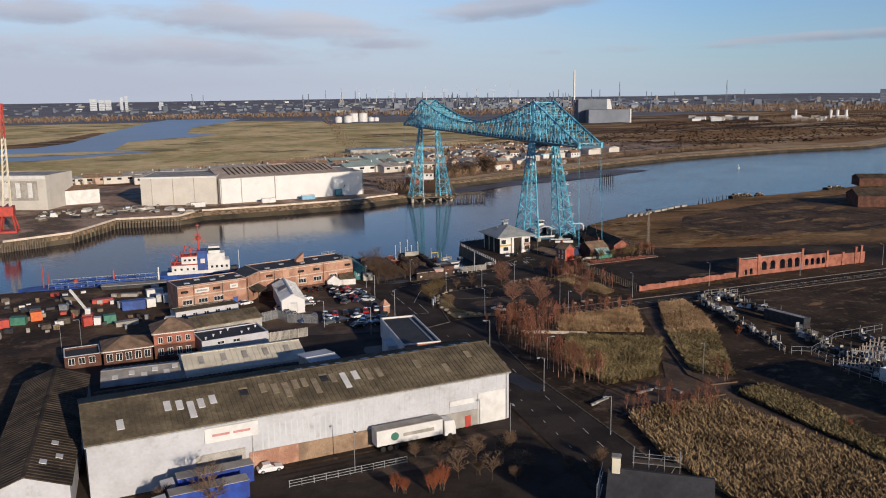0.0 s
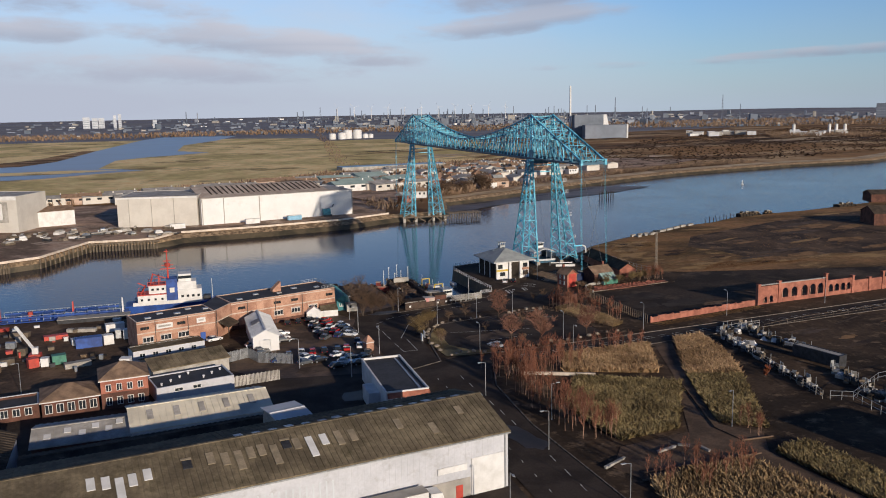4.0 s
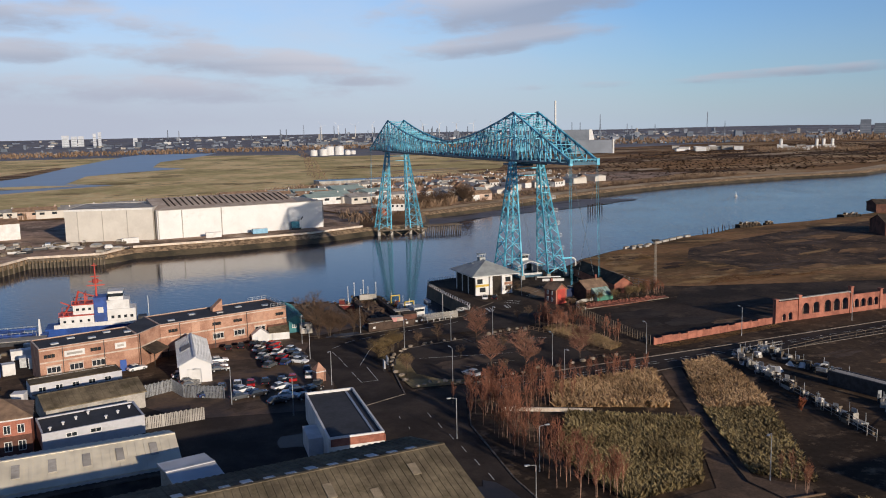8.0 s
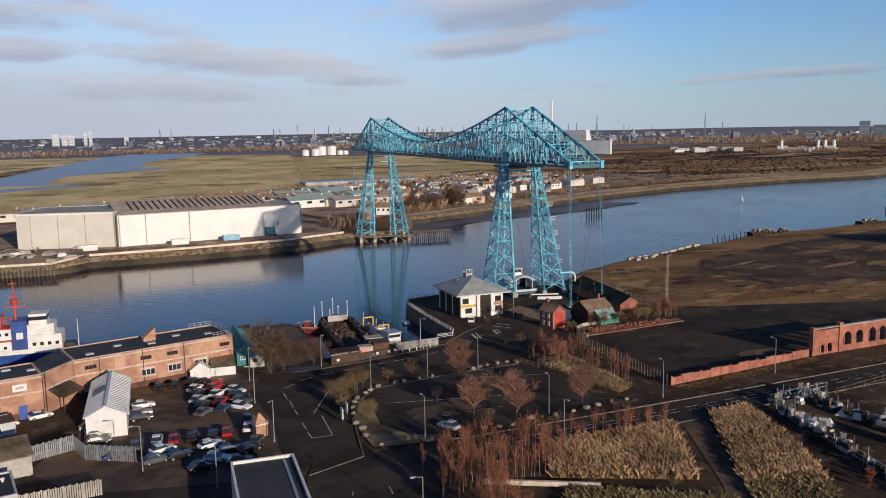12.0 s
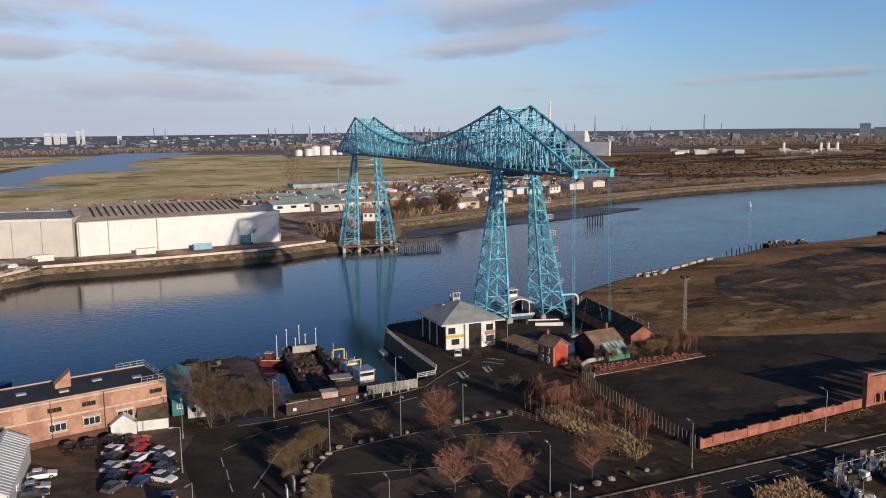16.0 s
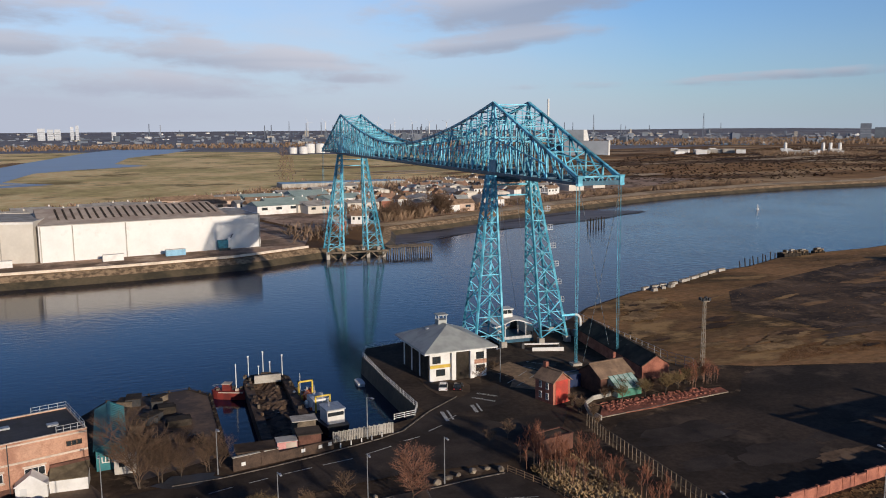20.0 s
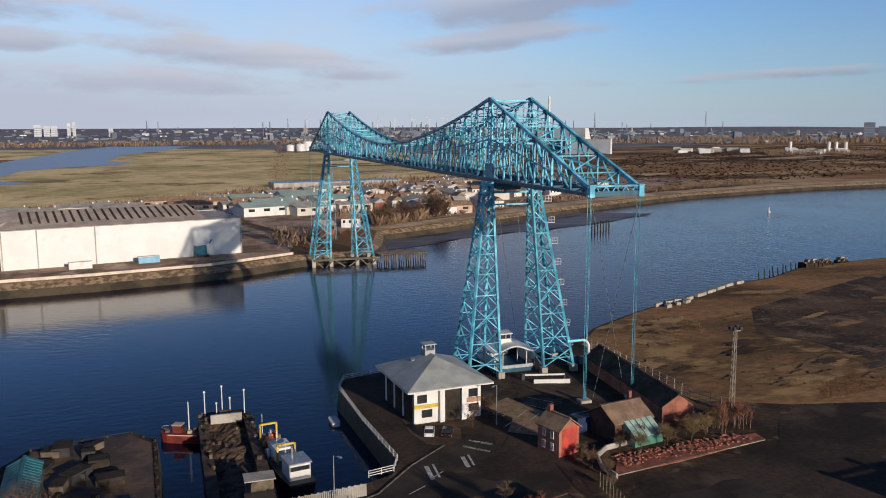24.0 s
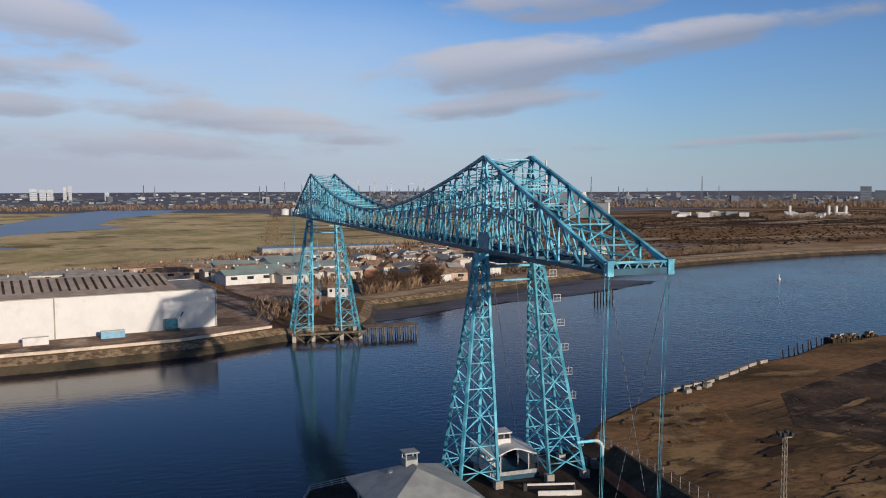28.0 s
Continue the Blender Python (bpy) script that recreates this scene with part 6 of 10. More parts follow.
def bare_tree(name, label, h, spread, twig, seed, trunk_mat=None, limbs=9, depth=3, stems=1, category="tree", thick=0.018, rise=0.52, reach=1.0, fork=(3, 4), low=0.35):
    """A tapered trunk with limbs that fork into fine twigs; built at the origin."""
    r = random.Random(seed)
    t = thing(name, label, category)
    gt, gl = Geo(), Geo()

    def grow(p, d, length, rad, level):
        q = p + d * length
        (gt if level == 0 else gl).tube(p, q, rad, rad * 0.62, 5 if level < 2 else 3, cap=False)
        if level >= depth:
            for _ in range(5):
                e = (d + Vector((r.uniform(-1, 1), r.uniform(-1, 1), r.uniform(-0.2, 0.9))) * 0.75).normalized()
                s = p + d * length * r.uniform(0.2, 1.0)
                gl.tube(s, s + e * length * r.uniform(0.5, 1.0), rad * 0.55, rad * 0.25, 3, cap=False)
            return
        n = limbs if level == 0 else r.choice(fork)
        for k in range(n):
            s = p + d * length * (r.uniform(low, 1.0) if level == 0 else r.uniform(0.4, 1.0))
            a = 2 * math.pi * (k + r.random() * 0.7) / n
            e = (d * r.uniform(0.5, 1.0) + Vector((math.cos(a), math.sin(a), 0.15)) * spread * r.uniform(0.7, 1.2)).normalized()
            grow(s, e, length * reach * r.uniform(0.42, 0.62), rad * 0.56, level + 1)
    for k in range(stems):
        d = Vector((r.uniform(-0.2, 0.2) * (k > 0 or 0.3), r.uniform(-0.2, 0.2) * (k > 0 or 0.3), 1)).normalized()
        grow(Vector((r.uniform(-0.4, 0.4) * (stems > 1), r.uniform(-0.4, 0.4) * (stems > 1), 0)), d, h * rise, h * thick, 0)
    part("trunk", gt, trunk_mat or BARK, t)
    part("crown", gl, twig, t)
    return t


def place_copies(protos, spots, rr, lo=0.8, hi=1.2):
    """The prototypes move to the first spots; the rest are copies."""
    for i, (x, y, s) in enumerate(spots):
        p = protos[i % len(protos)]
        k = s * rr.uniform(lo, hi)
        m = pose(x, y, 0.05, 0, 0, rr.uniform(0, 360)) @ Matrix.Scale(k, 4)
        if i < len(protos):
            p.matrix_basis = m
        else:
            q = p.copy()
            scene.collection.objects.link(q)
            q.matrix_basis = m
            for c in p.children:
                d = c.copy()
                scene.collection.objects.link(d)
                d.parent = q
                d.matrix_parent_inverse = c.matrix_parent_inverse


t_brown = [bare_tree("bare_tree", "bare brown street tree in winter", 6.5, 0.8, TWIG, s, limbs=13, fork=(4, 5), thick=0.012) for s in (1, 2)]
place_copies(t_brown, [(-62.6, -76.0, 0.8), (-57.0, -74.9, 0.8), (-56.8, -91.6, 0.65), (-45.8, -90.2, 0.9), (-52.0, -106.7, 0.8), (-42, -95, 1.0), (-72, -100, 0.8), (-26, -60, 0.7), (-30, -62, 0.7), (-19.5, -30, 0.7), (-14.5, -24.5, 0.9),
                       (-141, -203, 1.3), (-98, -199, 1.1), (-92, -204, 0.9), (-104, -197, 0.8), (-102.5, -203.5, 1.1), (-97.5, -205.5, 1.1), (-93, -199, 0.9)], random.Random(1))
t_red = [bare_tree("bare_red_tree", "bare tree with reddish twigs", 6.0, 0.85, TWIG_RED, s, limbs=22, fork=(5, 6), thick=0.0125, low=0.22, rise=0.58) for s in (11, 12)]
place_copies(t_red, [(-48.0, -78.2, 1.35), (-46.4, -105.4, 1.7), (-31.6, -102.3, 1.3), (-52.5, -100.0, 1.3)], random.Random(2), 0.95, 1.1)
t_olive = [bare_tree("willow_bush", "bushy bare willow with olive twigs", 6.0, 1.1, TWIG_YEL, s, limbs=11, stems=3, fork=(4, 5), thick=0.013) for s in (21, 22)]
place_copies(t_olive, [(-75.0, -86.2, 1.1), (-72.8, -83.0, 1.05), (-70.2, -79.8, 1.0), (-67.8, -76.8, 0.95), (-74.5, -90, 0.7), (-71.5, -96, 0.7), (2.5, -49, 0.6), (8, -48, 0.7), (13, -47.5, 0.8), (17, -46, 0.7), (20, -44, 0.7)], random.Random(3))
t_dark = [bare_tree("dock_tree", "large dark bare tree on the dockside", 9.5, 0.62, TWIG_DARK, s, limbs=14, stems=2, fork=(5, 6), thick=0.009, low=0.12, rise=0.6) for s in (31, 32)]
place_copies(t_dark, [(-84.3, -60.2, 1.3), (-81.6, -58.8, 0.8), (-78.6, -57.5, 0.65), (-74.6, -57.2, 0.62), (-72.6, -55.8, 0.6), (-78, -50, 0.5), (-80.2, -54.0, 0.6)], random.Random(4), 0.95, 1.1)
# young birches in the beds and along the street
t_birch = [bare_tree("young_birch", "slim young birch with pale stem", 6.0, 0.34, TWIG_BIRCH, s, trunk_mat=BIRCH, limbs=16, depth=2, thick=0.0075, rise=0.82, reach=0.62) for s in (41, 42, 43)]
spots, rr = [], random.Random(5)
for k in range(96):
    u = rr.random()
    x, y = -66.5 + rr.uniform(-3.0, 4.5) + 3 * u, -122 - 48 * u
    spots.append((x, y, rr.uniform(0.7, 1.15)))
for k in range(34):
    spots.append((rr.uniform(-62, -22), -119 + rr.uniform(-3.5, 0.5) + 0.06 * rr.uniform(0, 40), rr.uniform(0.6, 1.0)))
for k in range(46):
    u = rr.random()
    spots.append((-27 + 12 * u + rr.uniform(-2.5, 2.5), -69 - 26 * u + rr.uniform(-2, 2), rr.uniform(0.6, 1.05)))
for k in range(26):
    u = rr.random()
    spots.append((-64 + 20 * u, -187.5 + rr.uniform(-7, 1), rr.uniform(0.6, 1.0)))
for k in range(22):
    spots.append((rr.uniform(18, 27), rr.uniform(-47, -42), rr.uniform(0.5, 0.85)))
for k in range(10):
    spots.append((-33 - 0.2 * k, -172 - rr.uniform(0, 8), 0.7))
for k in range(56):
    x, y = rr.uniform(-66, -46), rr.uniform(-130.5, -118.5)
    spots.append((x, y, rr.uniform(0.65, 1.05)))
place_copies(t_birch, spots, rr)


# ---- reed and grass beds ----
def reeds(name, label, poly, n, h, mat, seed, wide=1.0, category="reed bed"):
    r = np.random.RandomState(seed)
    px, py = np.array([p[0] for p in poly]), np.array([p[1] for p in poly])
    pts = []
    while len(pts) < n:
        x, y = r.uniform(px.min(), px.max(), 4000), r.uniform(py.min(), py.max(), 4000)
        ins = np.zeros(4000, bool)
        j = len(poly) - 1
        for i in range(len(poly)):
            c = ((py[i] > y) != (py[j] > y)) & (x < (px[j] - px[i]) * (y - py[i]) / (py[j] - py[i] + 1e-9) + px[i])
            ins ^= c
            j = i
        pts += list(zip(x[ins], y[ins]))
    pts = np.array(pts[:n])
    a = r.uniform(0, 2 * np.pi, n)
    hh = h * r.uniform(0.5, 1.3, n)
    w = 0.28 * wide * r.uniform(0.6, 1.5, n)
    lx, ly = r.normal(0, 0.35, n) * hh, r.normal(0, 0.35, n) * hh
    V, F = [], []
    for i in range(n):
        x, y = pts[i]
        for k in range(3):
            t = a[i] + k * 2.1
            dx, dy = math.cos(t) * w[i], math.sin(t) * w[i]
            b = len(V)
            sx, sy = lx[i] + dx * 1.6, ly[i] + dy * 1.6
            V += [(x - dy * 0.6, y + dx * 0.6, 0.05), (x + dy * 0.6, y - dx * 0.6, 0.05), (x + sx * 0.6 + dy * 0.5, y + sy * 0.6 - dx * 0.5, hh[i] * 0.7), (x + sx, y + sy, hh[i])]
            F += [(b, b + 1, b + 2), (b, b + 2, b + 3)]
    me = bpy.data.meshes.new(name)
    me.from_pydata(V, [], F)
    me.materials.append(mat)
    return tagged(new(name, me), label, category, kind="stuff")


BEDS = [("reed_bed", "green-brown bed of tall dead grass", [(-51, -135.6), (-60, -150), (-61, -160), (-59, -171), (-46, -169.5), (-31, -146.5)], 9500, 1.1, REED_G),
        ("reed_bed", "golden brown bed of tall dead grass", [(-46, -118.5), (-51.5, -130.4), (-44.8, -133.0), (-31.5, -138.6), (-22, -117.5)], 5600, 1.2, REED),
        ("reed_bed", "golden strip of tall dead grass", [(-13, -115.5), (-4.5, -114.8), (-8, -130), (-14.5, -146), (-26, -142)], 5200, 1.1, REED),
        ("reed_bed", "thin dark strip of dead grass", [(-26.5, -142.5), (-15, -146.5), (-30, -175), (-37, -169)], 3200, 0.8, REED_G),
        ("reed_bed", "broad golden bed of tall dead grass", [(-63, -187.5), (-43, -186), (-40, -197), (-36, -215), (-33, -245), (-62, -245), (-66.5, -206)], 13000, 1.2, REED_M),
        ("reed_bed", "side strip of dead grass and bramble", [(-36, -184.5), (-28, -183), (-26, -196), (-29, -225), (-32, -225), (-35, -196)], 4200, 1.0, REED_G),
        ("reed_bed", "narrow planted strip beside the car park", [(-27.5, -73), (-19.3, -70.5), (-17.6, -87), (-17.2, -96), (-21.3, -98.4), (-24.4, -90), (-27.4, -79)], 1900, 0.8, REED_M)]
for k, (nm, lb_, poly, n, h, mt) in enumerate(BEDS):
    patch("bed_soil", poly, 0.045, REED_G if mt is not REED_G else EARTH, "soil and litter under the reeds", "soil")
    reeds(nm, lb_, poly, n, h, mt, 60 + k, 1.15)
reeds("scrub", "low dry scrub along the river field", [(25, 12), (60, 40), (108, 64), (150, 80), (200, 88), (250, 80), (150, -10), (60, -30), (28, -28)], 1800, 0.22, GRASS_DRY, 91)
reeds("verge_grass", "rough grass verge by the brick wall", [(-10, -99), (31, -92), (31, -94.5), (-8, -102)], 700, 0.16, GRASS_DRY, 92)
patch("path_main", [(-19.2, -115.0), (-13.4, -114.4), (-26.4, -142), (-37.5, -170), (-32, -176), (-37, -184), (-35.5, -197), (-33, -215), (-31, -250), (-34, -250), (-36.3, -215), (-39.8, -197), (-43, -185.5), (-63.5, -187), (-66, -181), (-60.5, -173.5), (-45, -171.5), (-29.2, -141)], 0.07, PATHM, "brown gravel path between the beds", "path")
bm_ = thing("timber_edge_beam", "long pale timber edging beam", "beam", -53, -131)
part("beam", Geo().beam((-61.8, -129.6, 0.75), (-46.6, -136.6, 0.75), 0.5, 0.7), PALEWALL, bm_)
for k, (a, b) in enumerate((((-67.6, -181.0), (-62.4, -178.4)), ((-55.8, -178.2), (-51.4, -177.0)), ((-50.6, -176.4), (-48.8, -177.6)), ((-47.4, -178.4), (-46.9, -180.8)))):
    bn = thing("park_bench", "low pale stone bench beside the path", "bench", a[0], a[1], group="benches by the path")
    part("seat", Geo().beam((*a, 0.42), (*b, 0.42), 0.5, 0.12), CONCRETE, bn)
    part("plinth", Geo().beam((a[0] + 0.1, a[1], 0.18), (b[0] - 0.1, b[1], 0.18), 0.36, 0.35), CONCRETE, bn)
ed = thing("bed_edging", "pale timber edging along the large bed", "edging", -53, -186)
part("edging", Geo().beam((-64, -187.2, 0.15), (-43, -185.6, 0.15), 0.25, 0.3), TIMBER, ed)


# ---- street lamps ----
def lamp(name, label, h, arm, mat):
    t = thing(name, label, "street lamp")
    part("base", Geo().tube((0, 0, 0), (0, 0, 0.9), 0.13, 0.11, 8), mat, t)
    part("pole", Geo().tube((0, 0, 0.9), (0, 0, h), 0.085, 0.06, 6), mat, t)
    part("arm", Geo().tube((0, 0, h - 0.05), (-arm, 0, h + 0.12), 0.05, 0.04, 5), mat, t)
    hd = part("lamp_head", Geo().box(-arm - 0.7, -arm + 0.05, -0.14, 0.14, h + 0.06, h + 0.2), mat, t)
    part("lens", Geo().box(-arm - 0.6, -arm - 0.1, -0.1, 0.1, h + 0.02, h + 0.06), LAMPWHITE, hd)
    return t


l1 = lamp("street_lamp", "tall grey steel street lamp", 7.3, 1.0, STEEL)
LAMPS = [(-88.7, -100.9, 60), (-73.3, -58.6, 100), (-53.9, -75.8, 90), (-41.7, -73.3, 90), (-64.4, -108.4, -80), (-43.0, -117.6, 90), (-15.5, -104.3, -90), (-39.8, -105.0, -90), (15.0, -98.8, -90), (-66.6, -78.0, 100),
         (-89.8, -79, 0), (-74.1, -139.5, 0), (-73.2, -170.4, 0), (-70.7, -195.0, 0), (-66.6, -157.0, 180), (-89.1, -192.0, 90), (-118.0, -195.3, 90), (-36.0, -172.0, 30), (-89.4, -63.8, 90), (-48.3, -51.9, 120), (-15, -30, 40), (52, -96, -90), (90, -92, -90), (-174.6, -107.6, 40), (-170.5, -104.2, 40), (-109.5, -106.2, 0), (-98.9, -117.0, 0)]
for i, (x, y, a) in enumerate(LAMPS):
    m = pose(x, y, 0.06, 0, 0, a)
    if i == 0:
        l1.matrix_basis = m
    else:
        copy_thing(l1, m)
    
# white mast poles on the dock boats are built with the boats; yard floodlight mast
fm = thing("floodlight_mast", "tall weathered lattice mast with lamps", "mast", 28.2, -38.2)
for i, j in ((-1, -1), (1, -1), (1, 1), (-1, 1)):
    part("mast_post", Geo().tube((28.2 + i * 0.34, -38.2 + j * 0.34, 0), (28.2 + i * 0.22, -38.2 + j * 0.22, 15.6), 0.08, 0.06, 5), TANPOLE, fm)
for k in range(12):
    z = 0.4 + k * 1.26
    w = 0.34 - 0.12 * z / 15.6
    g = Geo()
    for (a, b), (c, d) in (((-w, -w), (w, -w)), ((w, -w), (w, w)), ((w, w), (-w, w)), ((-w, w), (-w, -w))):
        g.beam((28.2 + a, -38.2 + b, z), (28.2 + c, -38.2 + d, z + 1.22), 0.06)
    part("lacing", g, TANPOLE, fm)
hdm = part("head_frame", Geo().box(27.5, 28.9, -38.9, -37.5, 15.6, 15.8), TANPOLE, fm)
for x, y in ((27.5, -38.8), (28.9, -38.8), (27.5, -37.6), (28.9, -37.6)):
    part("flood_lamp", Geo().box(x - 0.25, x + 0.25, y - 0.25, y + 0.25, 15.8, 16.4), DARKSTEEL, hdm)

# ---- fences, railings, boulders ----
line_fence("quay_railing", "white tubular quay railing", [(-25, 7.8), (-35.2, 4.8), (-37.4, -1), (-37.0, -20), (-35.8, -39.5), (-37.4, -43.4), (-41.6, -44.4)], 1.15, 2.0, WHITE, rails=3, category="railing")
line_fence("dock_fence", "pale weathered boarded fence along the dock", [(-43.4, -50.4), (-54.2, -51.8)], 1.9, 2.4, SHEDROOF, board=True)
DOCKWALL = material("grimy_dock_brick", (0.085, 0.058, 0.044), (0.045, 0.033, 0.027), 0.9, scale=0.4, fine=12)
m_dw, L_dw = along((-71.0, -58.4), (-54.6, -54.4))
dwl = thing("dock_head_wall", "dark grimy brick wall with a pale coping along the dock head", "wall", -62.8, -56.4)
part("wall_body", Geo(m_dw).box(0, 7.4, 0, 0.4, 0, 2.2), DOCKWALL, dwl)
part("wall_body", Geo(m_dw).box(7.41, L_dw, 0.03, 0.37, 0, 1.5), DOCKWALL, dwl)
part("coping", Geo(m_dw).box(-0.05, 4.4, -0.05, 0.45, 2.2, 2.3), CONCRETE, dwl)
part("coping", Geo(m_dw).box(5.0, 7.45, -0.05, 0.45, 2.2, 2.3), CONCRETE, dwl)
part("coping", Geo(m_dw).box(7.46, L_dw, 0.0, 0.4, 1.5, 1.6), DOCKWALL, dwl)
part("wall_pier", Geo(m_dw).box(4.5, 4.9, -0.08, 0.48, 0, 2.35), DOCKWALL, dwl)
for u, z in ((1.3, 0.7), (11.2, 0.7), (14.2, 0.7), (15.9, 0.8)):
    part("white_plate", Geo(m_dw).box(u, u + 0.65, -0.06, -0.005, z, z + 0.55), WHITE, dwl, "small white notice plate")
dsh = thing("dock_store", "low dark flat-roofed brick store behind the dock wall", "store", -67, -55.2)
part("store_wall", Geo().box(-70.2, -64.4, -56.8, -53.4, 0, 2.3), DOCKWALL, dsh)
part("store_roof", Geo().box(-70.5, -64.1, -57.0, -53.1, 2.3, 2.45), WASTE, dsh)
rcn = thing("faded_container", "faded red and white steel container at the dock head", "container", -62.2, -54)
part("container_body", Geo().box(-63.8, -60.6, -55.0, -52.6, 0, 2.5), PALERED, rcn)
part("container_door", Geo().box(-62.4, -60.7, -55.06, -55.003, 0.15, 2.35), TANROOF, rcn)
part("container_roof", Geo().box(-63.9, -60.5, -55.1, -52.5, 2.5, 2.58), SHEDROOF, rcn)
bst = thing("brown_store", "brown brick dock store with a flat roof", "store", -58.4, -52.8)
part("store_wall", Geo().box(-60.3, -56.6, -54.4, -51.0, 0, 3.0), DARKBRICK, bst)
part("store_roof", Geo().box(-60.5, -56.4, -54.6, -50.8, 3.0, 3.12), DARKROOF, bst)
line_fence("field_fence", "tall grey security fence beside the field", [(25.2, 12), (25.6, -29), (27.6, -36)], 2.6, 2.6, STEEL, rails=3)
line_fence("palisade_fence", "grey palisade fence round the lot", [(-10.2, -58.5), (-11.0, -66.5), (-10.2, -97.5)], 2.4, 1.15, TIMBER, rails=2, post=0.12)
line_fence("car_park_fence", "low tan timber rail fence by the planted strip", [(-31.2, -72.4), (-28.4, -78.7), (-25.1, -91.5), (-21.9, -98.8)], 1.2, 1.6, SHOREWOOD, rails=3)
line_fence("grey_panel_fence", "tall grey sheet panel fence", [(-128.2, -101.0), (-126.4, -95.6), (-120.6, -92.6), (-118.4, -98.0), (-110.6, -101.8)], 2.6, 2.4, STEEL, rails=2, board=True)
line_fence("grey_panel_fence", "grey sheet panel fence by the yard", [(-127.0, -115.2), (-114.9, -113.0)], 2.4, 2.4, SHEDROOF, rails=2, board=True)
line_fence("road_guard_rail", "white tubular guard rail", [(-129.1, -198.0), (-109.0, -195.0)], 1.4, 2.0, STEEL, rails=3, category="railing")
line_fence("verge_fence", "pale steel mesh fence beside the road", [(15.3, -115.1), (30.6, -111.6), (72.5, -106.5), (140, -101)], 1.5, 3.0, TIMBER, rails=2, post=0.06)
line_fence("storage_fence", "pale steel fence of the storage yard", [(15.8, -112.4), (0.8, -114.4), (-4.5, -140), (-9.2, -165.2)], 2.0, 2.6, CONCRETE, rails=3)


def boulder(seed, s):
    r = random.Random(seed)
    bm = bmesh.new()
    bmesh.ops.create_icosphere(bm, subdivisions=1, radius=1)
    for v in bm.verts:
        v.co = Vector((v.co.x * 1.2, v.co.y * 0.85, max(v.co.z, -0.5) * 0.75 + 0.37)) * s * r.uniform(0.8, 1.15)
    me = bpy.data.meshes.new("boulder")
    bm.to_mesh(me)
    bm.free()
    me.materials.append(STONE)
    return me


rocks = [boulder(k, 0.55) for k in range(5)]
ROCKS = [(-71.6, -85.7), (-70.8, -83.6), (-67.2, -79.6), (-68.4, -80.9), (-65, -77.6), (-61.1, -76.4), (-59.1, -75.9), (-55.5, -75.1), (-52.5, -74.6), (-73.3, -100.3), (-73.9, -97.4), (-73.6, -104), (-72.1, -108.8), (-69.1, -107.1), (-70.6, -108.2), (-67.4, -107.8), (-65.8, -107.7),
         (-63.4, -109.3), (-60.6, -109.0), (-57, -108.5), (-53.5, -107.8), (-50.7, -107.8), (-48.1, -107.9), (-43.8, -106.0), (-41.7, -106.0), (-39.1, -106.1), (-35.0, -105.2), (-32, -104.6), (-29.2, -103.9), (-25.8, -102.8), (-22.5, -102.8),
         (-42.7, -73.1), (-40.6, -72.0), (-38.8, -71.3), (-36.4, -70.9), (-33.9, -70.6), (-31.9, -71.6), (-73.2, -91.8), (-72.6, -88.6)]
rr = random.Random(9)
for k, (x, y) in enumerate(ROCKS):
    o = new("boulder", rocks[k % 5])
    o.matrix_basis = pose(x, y, 0.05, 0, 0, rr.uniform(0, 360)) @ Matrix.Scale(rr.uniform(0.8, 1.35), 4)
    tagged(o, "pale rough boulder edging the car park", "boulder", "boulders round the car park")
patch("car_park_island", [(-73.5, -109.5), (-74.5, -96), (-71, -86), (-69, -88), (-70, -100), (-66, -106), (-60, -108), (-62, -110.5)], 0.16, REED_G, "rough grass verge with stones", "verge")

# concrete blocks and relics on the river edge
for k, (x, y, l, a) in enumerate(((66.4, 45.4, 3, 20), (69, 44, 2, 50), (71, 47, 3, 10), (73, 45, 2, 70), (75, 48.5, 2.5, 0), (77, 46.5, 3, 30), (68, 42.5, 2, 15), (86.9, 53.6, 5, 24), (93, 57, 5, 26), (99, 60.5, 5, 26), (105, 64, 4.5, 24), (111, 66.4, 4, 20), (80, 50, 4, 26))):
    o = thing("concrete_block", "pale broken concrete block on the river edge", "block", x, y, group="blocks on the bank")
    part("block", Geo(pose(x, y, 0, 0, 0, a)).box(-l / 2, l / 2, -0.6, 0.6, 0, 0.9), CONCRETE, o)
    part("block_cap", Geo(pose(x, y, 0, 0, 0, a)).box(-l / 2 + 0.1, l / 2 - 0.1, -0.5, 0.5, 0.9, 1.0), STONE, o)
for k in range(9):
    x, y = 126 + k * 3.2, 74 + k * 1.5
    o = thing("timber_pile", "leaning dark timber post in mud", "post", x, y, -4, group="old piles in the mud")
    part("post", Geo().tube((x, y, -4.5), (x - 0.8 + 0.4 * (k % 3), y + 0.4, 1.6 + 0.9 * (k % 2)), 0.28, 0.2, 6), DARKTIMBER, o)
